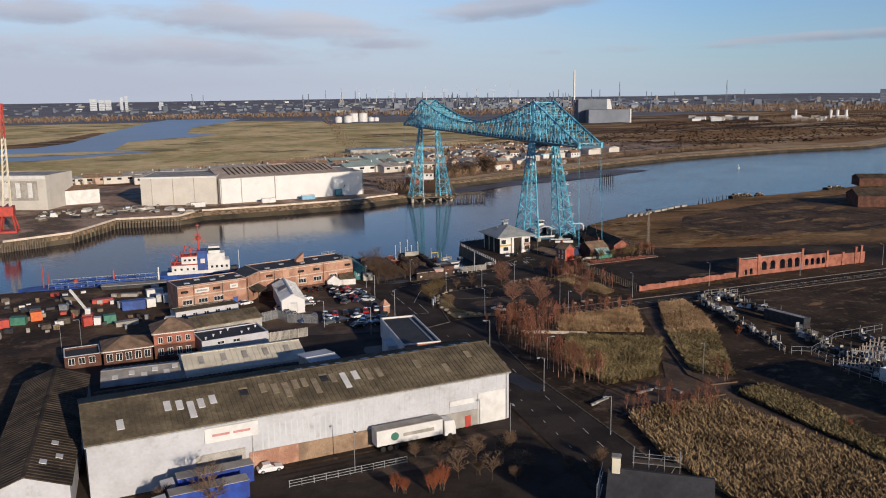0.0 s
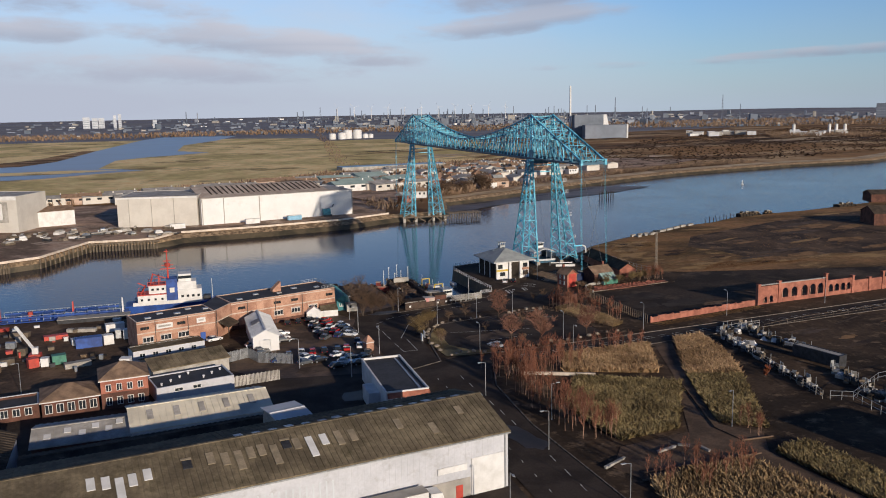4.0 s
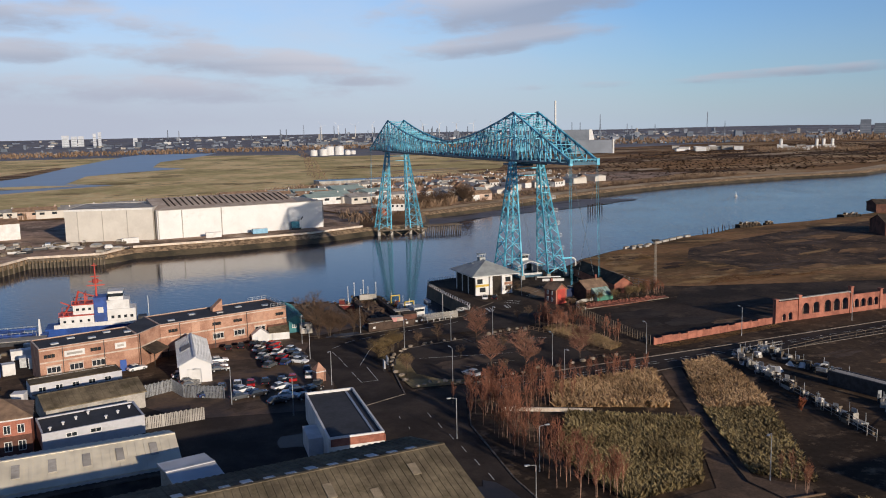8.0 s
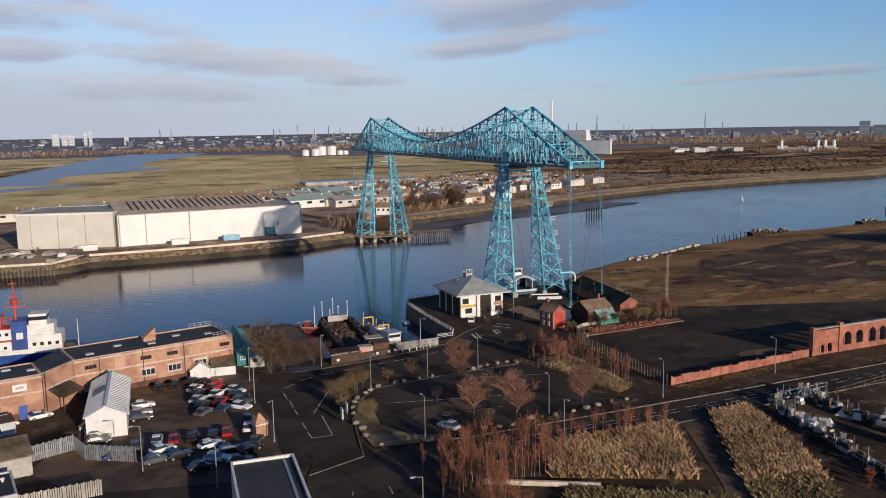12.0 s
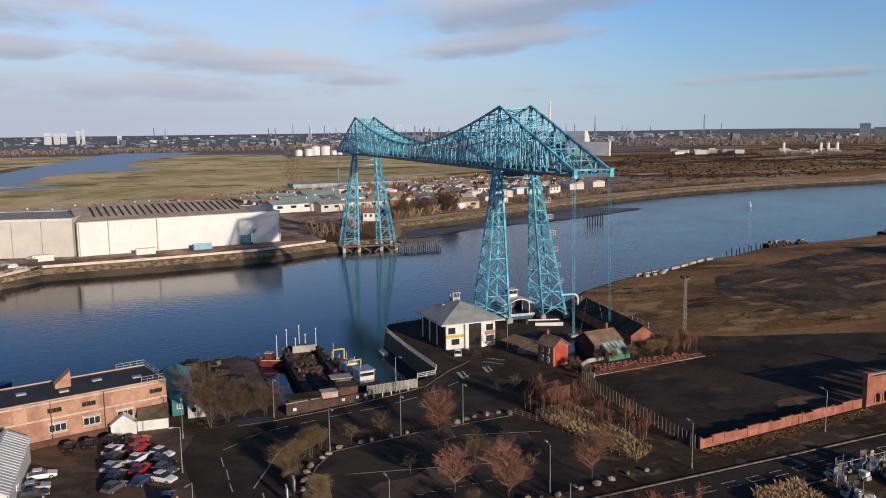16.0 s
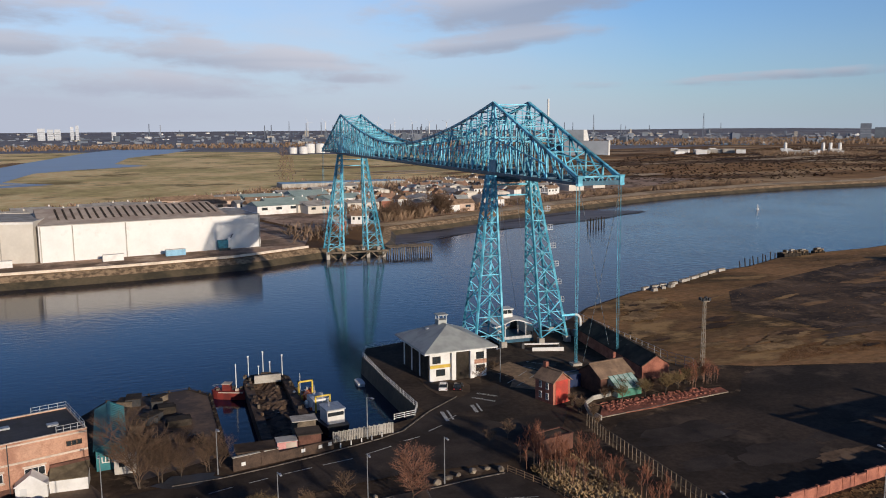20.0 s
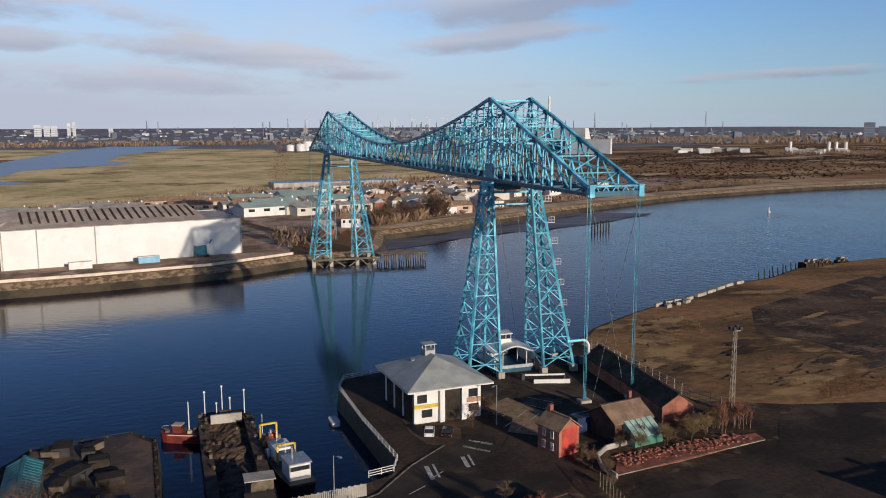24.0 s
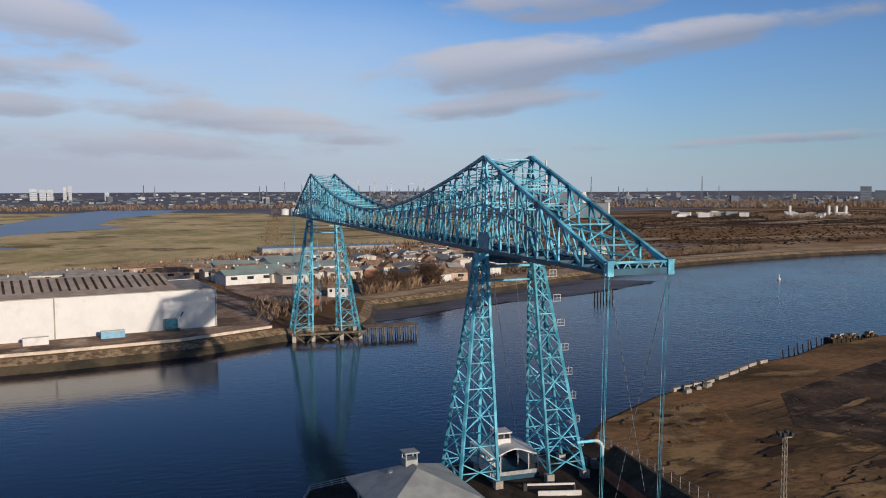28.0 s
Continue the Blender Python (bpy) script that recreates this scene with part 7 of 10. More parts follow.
for x, y, w, d, h in ((158, 86, 8, 4, 1.5), (166, 88, 5, 4, 0.9), (176, 90, 4, 3, 0.7), (238, 100, 12, 5, 1.2)):
    o = thing("ruined_jetty", "dark ruined timber jetty end", "jetty", x, y, -4)
    part("cribwork", Geo().box(x - w / 2, x + w / 2, y - d / 2, y + d / 2, -5, h), DARKTIMBER, o)
    for k in range(5):
        part("bollard_post", Geo().box(x - w / 2 + k * w / 4.2, x - w / 2 + k * w / 4.2 + 0.5, y - d / 2 - 0.3, y - d / 2 + 0.2, -5, h + 0.6 * (k % 2)), DARKTIMBER, o)
    for k in range(7):
        part("rubble_lump", Geo(pose(x + (k - 3) * w / 8, y + 0.7 * (k % 3) - 0.7, h, 0, 0, 37 * k)).box(-0.9, 0.9, -0.6, 0.6, -0.3, 0.35 + 0.28 * ((k * 3) % 4)), (RUBBLE, DARKTIMBER, CONCRETE)[k % 3], o)
rubble = thing("demolition_pad", "red brick rubble pad with a pale edge", "slab", 10, -53)
part("pad", Geo().prism([(-6.2, -55.8), (6, -54.5), (16, -52.7), (25.2, -51.0), (25.4, -48.2), (12, -48.8), (-2.4, -50.2)], 0.02, 0.16), material("red_rubble", (0.34, 0.13, 0.085), (0.19, 0.08, 0.055), 0.95, scale=0.4, fine=8, bump=0.2), rubble)
part("pad_kerb", Geo().beam((-6.4, -56.0, 0.1), (25.0, -51.2, 0.1), 0.2, 0.16), STONE, rubble)
rr = random.Random(33)
g = Geo()
for k in range(260):
    u_ = rr.random() ** 1.4
    g.m = pose(-3 + 26 * u_, -51.6 + 2.4 * u_ + rr.uniform(-2.0, 2.4), 0.14, rr.uniform(-20, 20), rr.uniform(-20, 20), rr.uniform(0, 180)) @ Matrix.Scale(rr.uniform(0.15, 0.55), 4)
    g.box(-0.5, 0.5, -0.3, 0.3, 0, 0.45)
part("brick_rubble", g, REDBRICK, rubble, kind="stuff")
cw = thing("curved_wall", "pale curved low wall", "wall", -4, -50)
g = Geo()
pts = [(-6.5, -57), (-6.8, -53), (-5.5, -49), (-2.5, -46.5), (1.5, -45.5), (8, -44.5)]
for a, b in zip(pts, pts[1:]):
    g.beam((*a, 0.45), (*b, 0.45), 0.25, 0.9)
part("wall", g, CONCRETE, cw)


# ---- cars ----
def car(name, label, col, tall=1.45, length=4.3):
    paint = material("car_paint_" + name, col, tuple(c * 0.9 for c in col), 0.25, 0.0, scale=1.0, spec=0.6, contrast=0.9)
    t = thing(name, label, "car", group="parked cars")
    L, W = length / 2, 0.88
    secs = [(-L, 0.45, 0.62, 0.80), (-L + 0.12, 0.28, 0.80, 0.86), (-L + 0.9, 0.22, 0.90, W), (0, 0.2, 0.93, W), (L - 1.15, 0.22, 0.88, W), (L - 0.15, 0.28, 0.72, 0.84), (L, 0.42, 0.6, 0.76)]
    g = Geo()
    ring = []
    for x, z0, z1, w in secs:
        ring.append([(x, -w * 0.93, z0), (x, -w, (z0 + z1) / 2), (x, -w * 0.94, z1), (x, w * 0.94, z1), (x, w, (z0 + z1) / 2), (x, w * 0.93, z0)])
    for r in ring:
        g.v += r
    for k in range(len(ring) - 1):
        for j in range(6):
            a, b = k * 6 + j, k * 6 + (j + 1) % 6
            g.f.append((a, b, b + 6, a + 6))
    g.f += [tuple(range(5, -1, -1)), tuple(range((len(ring) - 1) * 6, len(ring) * 6))]
    part("body", g, paint, t)
    gl, gr = Geo(), Geo()
    zb, zt = 0.9, tall
    base = [(-L + 0.35, 0.80), (L - 1.35, 0.80)]
    top = [(-L + 0.95, 0.64), (L - 2.15, 0.64)]
    p = [(base[0][0], -base[0][1], zb), (base[1][0], -base[1][1], zb), (base[1][0], base[1][1], zb), (base[0][0], base[0][1], zb),
         (top[0][0], -top[0][1], zt - 0.05), (top[1][0], -top[1][1], zt - 0.05), (top[1][0], top[1][1], zt - 0.05), (top[0][0], top[0][1], zt - 0.05)]
    gl.add(p, [(0, 1, 5, 4), (1, 2, 6, 5), (2, 3, 7, 6), (3, 0, 4, 7), (4, 5, 6, 7), (3, 2, 1, 0)])
    part("glazing", gl, GLASS, t)
    gr.box(top[0][0] - 0.04, top[1][0] + 0.06, -0.66, 0.66, zt - 0.06, zt + 0.02)
    part("roof", gr, paint, t)
    for sy in (-1, 1):
        for sx, nm in ((-L + 0.8, "wheel"), (L - 0.85, "wheel")):
            w = part(nm, Geo().tube((sx, sy * 0.68, 0.32), (sx, sy * 0.9, 0.32), 0.32, 0.32, 12), RUBBER, t)
            part("rim", Geo().tube((sx, sy * 0.9, 0.32), (sx, sy * 0.915, 0.32), 0.2, 0.18, 10), STEEL, w)
        part("headlight", Geo().box(L - 0.12, L - 0.01, sy * 0.62 - 0.14, sy * 0.62 + 0.14, 0.52, 0.66), LAMPWHITE, t)
        part("tail_light", Geo().box(-L - 0.01, -L + 0.1, sy * 0.64 - 0.13, sy * 0.64 + 0.13, 0.58, 0.74), TAILRED, t)
    return t


CARS = {"white_car": ("white hatchback parked in a yard", (0.75, 0.75, 0.75)), "silver_car": ("silver saloon parked in a yard", (0.40, 0.42, 0.44)), "black_car": ("black car parked in a yard", (0.015, 0.015, 0.018)),
        "red_car": ("red hatchback parked in a yard", (0.42, 0.02, 0.02)), "blue_car": ("dark blue car parked in a yard", (0.02, 0.04, 0.12)), "grey_car": ("dark grey car parked in a yard", (0.09, 0.095, 0.10))}
SPOTS = {"white_car": [(-100.4, -66.7, 56), (-96.4, -71.8, 53), (-92.8, -70.9, -45), (-92.6, -81.4, -40), (-110.2, -73.8, 5), (-92.3, -93.4, 80), (-99.0, -99.6, 25), (-106.6, -99.0, 25), (-98.4, -106.0, -15), (-133.5, -76.6, 25), (-128.2, -73.4, 25), (-107.5, -94.2, 85), (-27.6, -30.5, 70), (-131.5, -190.6, 8)],
         "silver_car": [(-100.1, -74.1, 53), (-110.6, -78.4, 5), (-59.2, -105.4, 120), (-118.6, -83.0, 10)],
         "black_car": [(-107.4, -62.6, 85), (-104.3, -62.3, 85), (-100.7, -61.4, 54), (-99.9, -69.9, 54), (-99.3, -78.0, 54), (-92.6, -74.6, -45), (-110.4, -81.2, 5), (-117.4, -85.8, 10), (-117.2, -88.6, 10), (-101.8, -94.8, 85), (-98.4, -95.0, 85), (-117.0, -91.2, 10), (-104, -102.5, 20), (-24.8, -31.6, 65), (-96, -103.0, 10), (-100.8, -108.8, 15), (-95.0, -108.2, 5), (-93.0, -103.6, 30)],
         "red_car": [(-96.6, -63.6, 43), (-96.7, -67.4, 45), (-95.9, -76.7, 57), (-96.0, -94.4, 85), (-104.8, -94.8, 85)],
         "blue_car": [(-95.6, -81.2, 55), (-113.8, -99.0, 20)],
         "grey_car": [(-92.3, -77.9, -42), (-99.4, -82.2, 50), (-110.8, -95.4, 85), (-107.6, -103.2, 20), (-91.6, -100.2, 70), (-92, -88.8, 80)]}
for nm, (lb_, col) in CARS.items():
    proto = car(nm, lb_, col)
    for i, (x, y, a) in enumerate(SPOTS[nm]):
        m = pose(x, y, 0.1, 0, 0, a)
        if i == 0:
            proto.matrix_basis = m
        else:
            copy_thing(proto, m)


# ---- lorries ----
def lorry(name, label, p, q, side, cab_col, bars=True):
    m, L = along(p, q, 0.1)
    t = thing(name, label, "lorry", (p[0] + q[0]) / 2, (p[1] + q[1]) / 2, 0.1)
    tr = part("trailer", Geo(m).box(0, L - 2.7, -1.25, 1.25, 1.15, 3.95), side, t)
    part("trailer_roof", Geo(m).box(-0.05, L - 2.65, -1.28, 1.28, 3.95, 4.05), SHEDROOF, tr)
    part("chassis", Geo(m).box(0.4, L - 0.3, -0.5, 0.5, 0.75, 1.15), DARKSTEEL, t)
    cabp = part("cab", Geo(m).add([(L - 2.3, -1.2, 0.6), (L, -1.2, 0.6), (L, 1.2, 0.6), (L - 2.3, 1.2, 0.6), (L - 2.3, -1.2, 3.5), (L - 0.35, -1.2, 3.3), (L - 0.35, 1.2, 3.3), (L - 2.3, 1.2, 3.5), (L, -1.2, 2.0), (L, 1.2, 2.0)],
                                  [(3, 2, 1, 0), (0, 1, 8, 5, 4), (2, 3, 7, 6, 9), (3, 0, 4, 7), (4, 5, 6, 7), (1, 2, 9, 8), (8, 9, 6, 5)]), cab_col, t)
    part("windscreen", Geo(m).add([(L + 0.01, -1.05, 2.05), (L + 0.01, 1.05, 2.05), (L - 0.31, 1.05, 3.15), (L - 0.31, -1.05, 3.15), (L - 0.05, -1.05, 2.0), (L - 0.05, 1.05, 2.0), (L - 0.4, 1.05, 3.15), (L - 0.4, -1.05, 3.15)],
                                   [(0, 1, 2, 3), (7, 6, 5, 4), (0, 3, 7, 4), (1, 5, 6, 2)]), GLASS, cabp)
    for x in (1.2, 2.5, 3.8, L - 4.0, L - 1.2):
        for s in (-1, 1):
            part("wheel", Geo(m).tube((x, s * 0.85, 0.5), (x, s * 1.22, 0.5), 0.5, 0.5, 12), RUBBER, t)
    if bars:
        part("round_emblem", Geo(m).tube((3.4, -1.27, 2.5), (3.4, -1.31, 2.5), 0.75, 0.75, 14), GREENPAINT, tr)
        part("lettering_bar", Geo(m).box(5.0, 11.0, -1.3, -1.26, 2.2, 2.8), SHEDROOF, tr)
    return t


lorry("white_lorry", "white articulated lorry parked by the warehouse", (-113.2, -188.4), (-98.0, -186.0), WHITE, WHITE)
lorry("blue_lorry", "blue curtain-sided lorry beside the warehouse", (-134.6, -194.8), (-148.8, -197.2), BLUETARP, WHITE, False)
lorry("blue_lorry", "blue curtain-sided lorry beside the warehouse", (-135.6, -200.2), (-149.8, -202.6), BLUETARP, WHITE, False)


# ---- road markings ----
def mark(p, q, w=0.15, z=0.14):
    g.beam((*p, z), (*q, z), w, 0.008)


g = Geo()
for k in range(40):
    u = k * 4.6
    a = Vector((-56, -115.2)).lerp(Vector((320, -80)), u / 378)
    b = Vector((-56, -115.2)).lerp(Vector((320, -80)), (u + 2.6) / 378)
    for o in (-0.7, 0.7):
        mark((a.x, a.y + o), (b.x, b.y + o), 0.14)
    if k % 2 == 0:
        mark((a.x, a.y - 0.7), (a.x, a.y + 0.7), 0.14)
for k in range(22):
    y = -125 - k * 6
    x = -75 + 0.9 * math.sin(k * 0.2)
    mark((x, y), (x - 0.1, y - 2.6), 0.16)
    mark((x - 5.5, y), (x - 5.6, y - 1.2), 0.14)
for a, b in (((-83.3, -80.3), (-83.2, -84.5)), ((-83.2, -85.8), (-83.0, -89)), ((-82.9, -93.5), (-82.7, -97)), ((-82.7, -98.5), (-82.5, -101.6)), ((-82.5, -101.6), (-78.9, -101.5)), ((-78.9, -101.5), (-78.9, -90.9)), ((-80.0, -88.8), (-78.0, -84)),
             ((-78, -84), (-75.0, -76.6)), ((-75, -76.6), (-71, -70.5)), ((-83.6, -79), (-83.8, -75)), ((-83.2, -71.8), (-80.9, -69.8)), ((-79.3, -67.6), (-76.6, -66.2)), ((-75, -65.4), (-71.5, -64.2)), ((-69.2, -63.6), (-66.3, -62.8)), ((-63.8, -62.0), (-59.3, -61.0)), ((-57.6, -60.6), (-52.6, -59.6)), ((-50.2, -58.6), (-45.4, -56.6)), ((-42.9, -55.1), (-39.7, -54.0)), ((-37.5, -52.1), (-34.4, -50.1)), ((-32.5, -47.7), (-30.3, -46))):
    mark(a, b, 0.18)
for k in range(6):
    mark((-58 + k * 2.2, -99 + k * 0.2), (-57 + k * 2.2, -99.2 + k * 0.2), 0.12, 0.15)
mark((-66, -88.5), (-44, -92), 0.12, 0.15)
mark((-44, -79), (-30.5, -82), 0.12, 0.15)
for k in range(5):
    mark((-13.4 + k * 1.1, -24.6 - k * 1.6), (-10.6 + k * 1.1, -23.6 - k * 1.6), 0.13)
for a, b in (((-14.0, -31.5), (-11.6, -29.5)), ((-13.1, -34.1), (-10.3, -31.7)), ((-9.9, -27.7), (-6.9, -25.0)), ((-8.5, -30.0), (-5.5, -27.4)), ((-6.0, -21.5), (-3.4, -25.4)), ((-3.8, -18.2), (-0.3, -22.5)), ((-3.4, -25.4), (-0.3, -22.5))):
    mark(a, b, 0.16, 0.2)
mark((-32.2, -43.4), (-32.7, -48.4), 0.7)
mark((-31.0, -43.0), (-31.5, -48.0), 0.35)
mark((-25.6, -41.6), (-26.1, -45.8), 0.7)
mark((-24.5, -41.2), (-25.0, -45.4), 0.35)
solid("road_markings", g, PAINT, "white worn painted road markings", "road marking", "structure")


def ground_text(text, x, y, rz, size):
    cu = bpy.data.curves.new("text", "FONT")
    cu.body, cu.size, cu.extrude, cu.offset = text, size, 0.003, 0.025
    tmp = new("text", cu)
    dg = bpy.context.evaluated_depsgraph_get()
    me = bpy.data.meshes.new_from_object(tmp.evaluated_get(dg))
    bpy.data.objects.remove(tmp)
    me.materials.clear()
    me.materials.append(PAINT)
    o = new("road_lettering", me)
    o.matrix_basis = pose(x, y, 0.13, 0, 0, rz)
    tagged(o, "white painted keep clear lettering on the road", "road marking", kind="structure")


ground_text("KEEP KEEP", -22.4, -35.6, -44, 0.92)
ground_text("CLEAR CLEAR", -24.2, -37.6, -48, 0.82)
g = Geo()
for line in ([(-85.5, -117), (-76, -112.6), (-74, -96), (-70.5, -82)], [(-66, -109.6), (-58, -110.6), (0, -105.4), (56, -99.9), (140, -92.4)], [(-40, -119.6), (0, -114.6), (48, -110), (140, -102.6)],
             [(-66.3, -78.7), (-57.9, -76.8), (-50, -75)], [(-44.4, -74.5), (-37.1, -73.3), (-31.8, -72.8)], [(-72.6, -91.9), (-71.3, -87.3), (-69.7, -83.8), (-67.8, -81), (-66.3, -78.7)], [(-49.1, -80.6), (-45.4, -79.7), (-44.9, -74.6)], [(-50.2, -74.9), (-49.1, -80.6)], [(-80, -61), (-73, -60.4), (-66, -58.8), (-58, -56.6), (-46.6, -52.8), (-41.6, -50.4), (-34.3, -42.3), (-26.7, -36)], [(-69.2, -205), (-71.2, -158), (-69.6, -134), (-65.6, -121.6)]):
    for a, b in zip(line, line[1:]):
        g.beam((*a, 0.11), (*b, 0.11), 0.25, 0.2)
solid("kerb", g, KERB, "pale stone kerbs along the roads", "kerb", "structure")

# ---- small street things: bollards, signs ----
for k in range(5):
    x, y = -53.4 + k * 1.9, -54.1 + k * 0.55
    o = thing("white_bollard", "short white bollard along the dock road", "bollard", x, y, 0.05, group="bollards by the dock")
    part("bollard_post", Geo().tube((x, y, 0.05), (x, y, 0.85), 0.12, 0.1, 8), WHITE, o)
    part("bollard_cap", Geo().tube((x, y, 0.85), (x, y, 0.95), 0.14, 0.06, 8), DARKSTEEL, o)
for x, y in ((-74.6, -92.6), (-76.0, -95.4)):
    o = thing("white_notice_board", "white notice board on posts", "sign", x, y, 0.05)
    part("board", Geo().box(x - 0.1, x + 0.1, y - 0.8, y + 0.8, 0.8, 2.6), WHITE, o)
    part("sign_post", Geo().box(x - 0.06, x + 0.06, y - 0.7, y - 0.58, 0.05, 0.8), DARKSTEEL, o)
    part("sign_post", Geo().box(x - 0.06, x + 0.06, y + 0.58, y + 0.7, 0.05, 0.8), DARKSTEEL, o)
kk = hip("brick_kiosk", "small brick kiosk with a pointed roof", (-91.4, -98.2), (-89.4, -97.6), 2.0, 2.4, 4.0, BRICK, BRICK, 0.1, "kiosk")

# orange dogwood thickets by the lane, and dark shrubs
t_dog = [bare_tree("dogwood_bush", "bright orange bare dogwood bush", 4.2, 0.30, material("orange_twigs", (0.33, 0.11, 0.055), (0.22, 0.075, 0.04), 0.9, scale=0.5, vary=0.2), s, limbs=14, depth=2, stems=5, category="bush") for s in (51, 52)]
place_copies(t_dog, [(-113.2, -204.5, 0.9), (-112.0, -205.6, 0.8), (-107.2, -205.2, 1.0), (-106.2, -206.2, 0.9), (-108.0, -206.8, 0.8), (-9.5, -148.2, 0.6), (-11.0, -149.5, 0.55), (-27.5, -206, 0.5), (-5.0, -193, 0.4)], random.Random(8))
t_dk = [bare_tree("bare_shrub", "dark bare shrub beside the lane", 4.0, 0.9, TWIG, s, limbs=12, depth=2, stems=4, category="bush") for s in (53, 54)]
place_copies(t_dk, [(-107, -193.5, 0.9), (-100, -192.5, 1.0), (-96, -193.5, 0.9), (-90, -194.5, 0.8), (-99, -203, 0.9), (-94, -207, 1.0), (-90, -203, 0.8), (-148, -199.5, 1.1), (-84, -206, 0.9), (-81, -209, 1.0), (-78, -205, 0.8)] + [(0 + 2.3 * k_, -46.6 + 0.25 * k_ + (k_ % 3) * 0.7, 0.75 + 0.1 * (k_ % 3)) for k_ in range(12)] + [(-7.5, -56, 0.8), (-8.2, -52, 1.0), (-7.8, -48, 0.9), (-9.0, -60, 0.8)], random.Random(9))

# ---- boats in the dock ----
def hull(parent, m, L, W, z0, z1, mat, bow=0.22, name="hull"):
    g, k = Geo(m), 6
    lo, hi = [], []
    prof = [(0, 0.85), (0.12, 1), (0.5, 1), (1 - bow, 0.95), (1 - bow * 0.4, 0.6), (1.0, 0.05)]
    for u, w in prof:
        lo.append((u * L * 0.97 + 0.015 * L, w * W / 2 * 0.8))
        hi.append((u * L, w * W / 2))
    pts = [(x, -w, z0) for x, w in lo] + [(x, w, z0) for x, w in lo[::-1]] + [(x, -w, z1) for x, w in hi] + [(x, w, z1) for x, w in hi[::-1]]
    n = len(lo) * 2
    g.add(pts, [tuple(range(n - 1, -1, -1)), tuple(range(n, 2 * n))] + [(i, (i + 1) % n, n + (i + 1) % n, n + i) for i in range(n)])
    return part(name, g, mat, parent)


SPOIL = material("dredged_brown_spoil", (0.15, 0.098, 0.066), (0.06, 0.042, 0.032), 0.95, scale=0.5, fine=10, contrast=0.5, bump=0.1, grainy=0.6)
RUST = material("rusty_barge_plate", (0.115, 0.078, 0.058), (0.055, 0.04, 0.033), 0.85, scale=0.4, fine=10)
ba = thing("hopper_barge", "rusty dark open hopper barge moored in the dock", "barge", -60, -24, WL)
part("bottom", Geo().box(-64.8, -55.2, -42, -6.5, -4.6, -3.4), DARKSTEEL, ba)
for x0, x1 in ((-65, -63.2), (-56.8, -55)):
    part("side_deck", Geo().box(x0, x1, -42.2, -6.4, -4.6, -1.4), RUST, ba)
part("bow_deck", Geo().prism([(-64.9, -6.5), (-55.1, -6.5), (-57, -2.6), (-63, -2.6)], -4.6, -1.3), DARKTIMBER, ba)
part("stern_deck", Geo().box(-64.9, -55.1, -43.5, -42.2, -4.6, -1.3), DARKTIMBER, ba)
part("coaming", Geo().box(-62.8, -57.2, -9.0, -8.6, -1.5, 0.2).box(-62.0, -58.0, -8.6, -6.8, -1.4, -0.3), CONCRETE, ba)
for k in range(9):
    part("hold_frame", Geo().box(-63.2, -56.8, -12 - k * 3.4, -11.7 - k * 3.4, -3.4, -2.8), DARKSTEEL, ba)
rr = random.Random(12)
g, nx, ny = Geo(), 9, 40
for j in range(ny + 1):
    for i in range(nx + 1):
        x, y = -63.2 + 6.4 * i / nx, -42.2 + 35.6 * j / ny
        g.v.append((x, y, -2.7 + 0.75 * noise.noise(Vector((x * 0.35, y * 0.22, 3))) + 0.35 * noise.noise(Vector((x * 1.3, y * 1.1, 7))) + 0.5 * math.sin(math.pi * i / nx)))
for j in range(ny):
    for i in range(nx):
        q = j * (nx + 1) + i
        g.f.append((q, q + 1, q + nx + 2, q + nx + 1))
part("spoil", g, SPOIL, ba, "brown lumpy dredged spoil")
for k in range(16):
    x, y = rr.uniform(-62.6, -57.4), rr.uniform(-40, -10)
    part("spoil_lump", Geo(pose(x, y, -2.7, 0, 0, rr.uniform(0, 90))).box(-0.6, 0.6, -0.4, 0.4, -0.4, rr.uniform(0.1, 0.4)), SPOIL, ba)
for x, y, h in ((-63.6, -4.6, 4.6), (-60.4, -4.0, 5.2), (-56.4, -5.0, 4.4), (-59.0, -4.6, 3.0), (-61.5, -5.2, 2.4)):
    part("mast", Geo().tube((x, y, -1.3), (x, y, h - 1.3), 0.12, 0.09, 6), WHITE, ba)
    part("mast_head", Geo().box(x - 0.18, x + 0.18, y - 0.12, y + 0.12, h - 1.3, h - 1.05), WHITE, ba)
for k in range(40):
    x, y = rr.choice((rr.uniform(-64.8, -63.4), rr.uniform(-56.6, -55.2), rr.uniform(-64, -56))), rr.uniform(-41, -4)
    z = -1.4 if (x < -63.2 or x > -56.8) else -2.3 if y < -6.5 else -1.3
    a_, h_ = rr.uniform(0.2, 0.7), rr.uniform(0.2, 0.8)
    part("deck_gear", Geo(pose(x, y, z, 0, 0, rr.uniform(0, 90))).box(-a_ / 2, a_ / 2, -0.25, 0.25, 0, h_), rr.choice((TIMBER, DARKTIMBER, RUST, DARKSTEEL, SPOIL, RUST)), ba)
part("gangway_hut", Geo().box(-59.5, -55.6, -43.2, -40.6, -1.3, 1.4), TIMBER, ba)
part("gangway_hut_roof", Geo().box(-59.8, -55.3, -43.5, -40.3, 1.4, 1.55), CONCRETE, ba)
part("winch", Geo().tube((-61, -4.6, -0.9), (-58.8, -4.6, -0.9), 0.5, 0.5, 10), RUST, ba)
BOATRED = material("dull_boat_red", (0.20, 0.028, 0.022), (0.12, 0.02, 0.017), 0.7, scale=0.5)
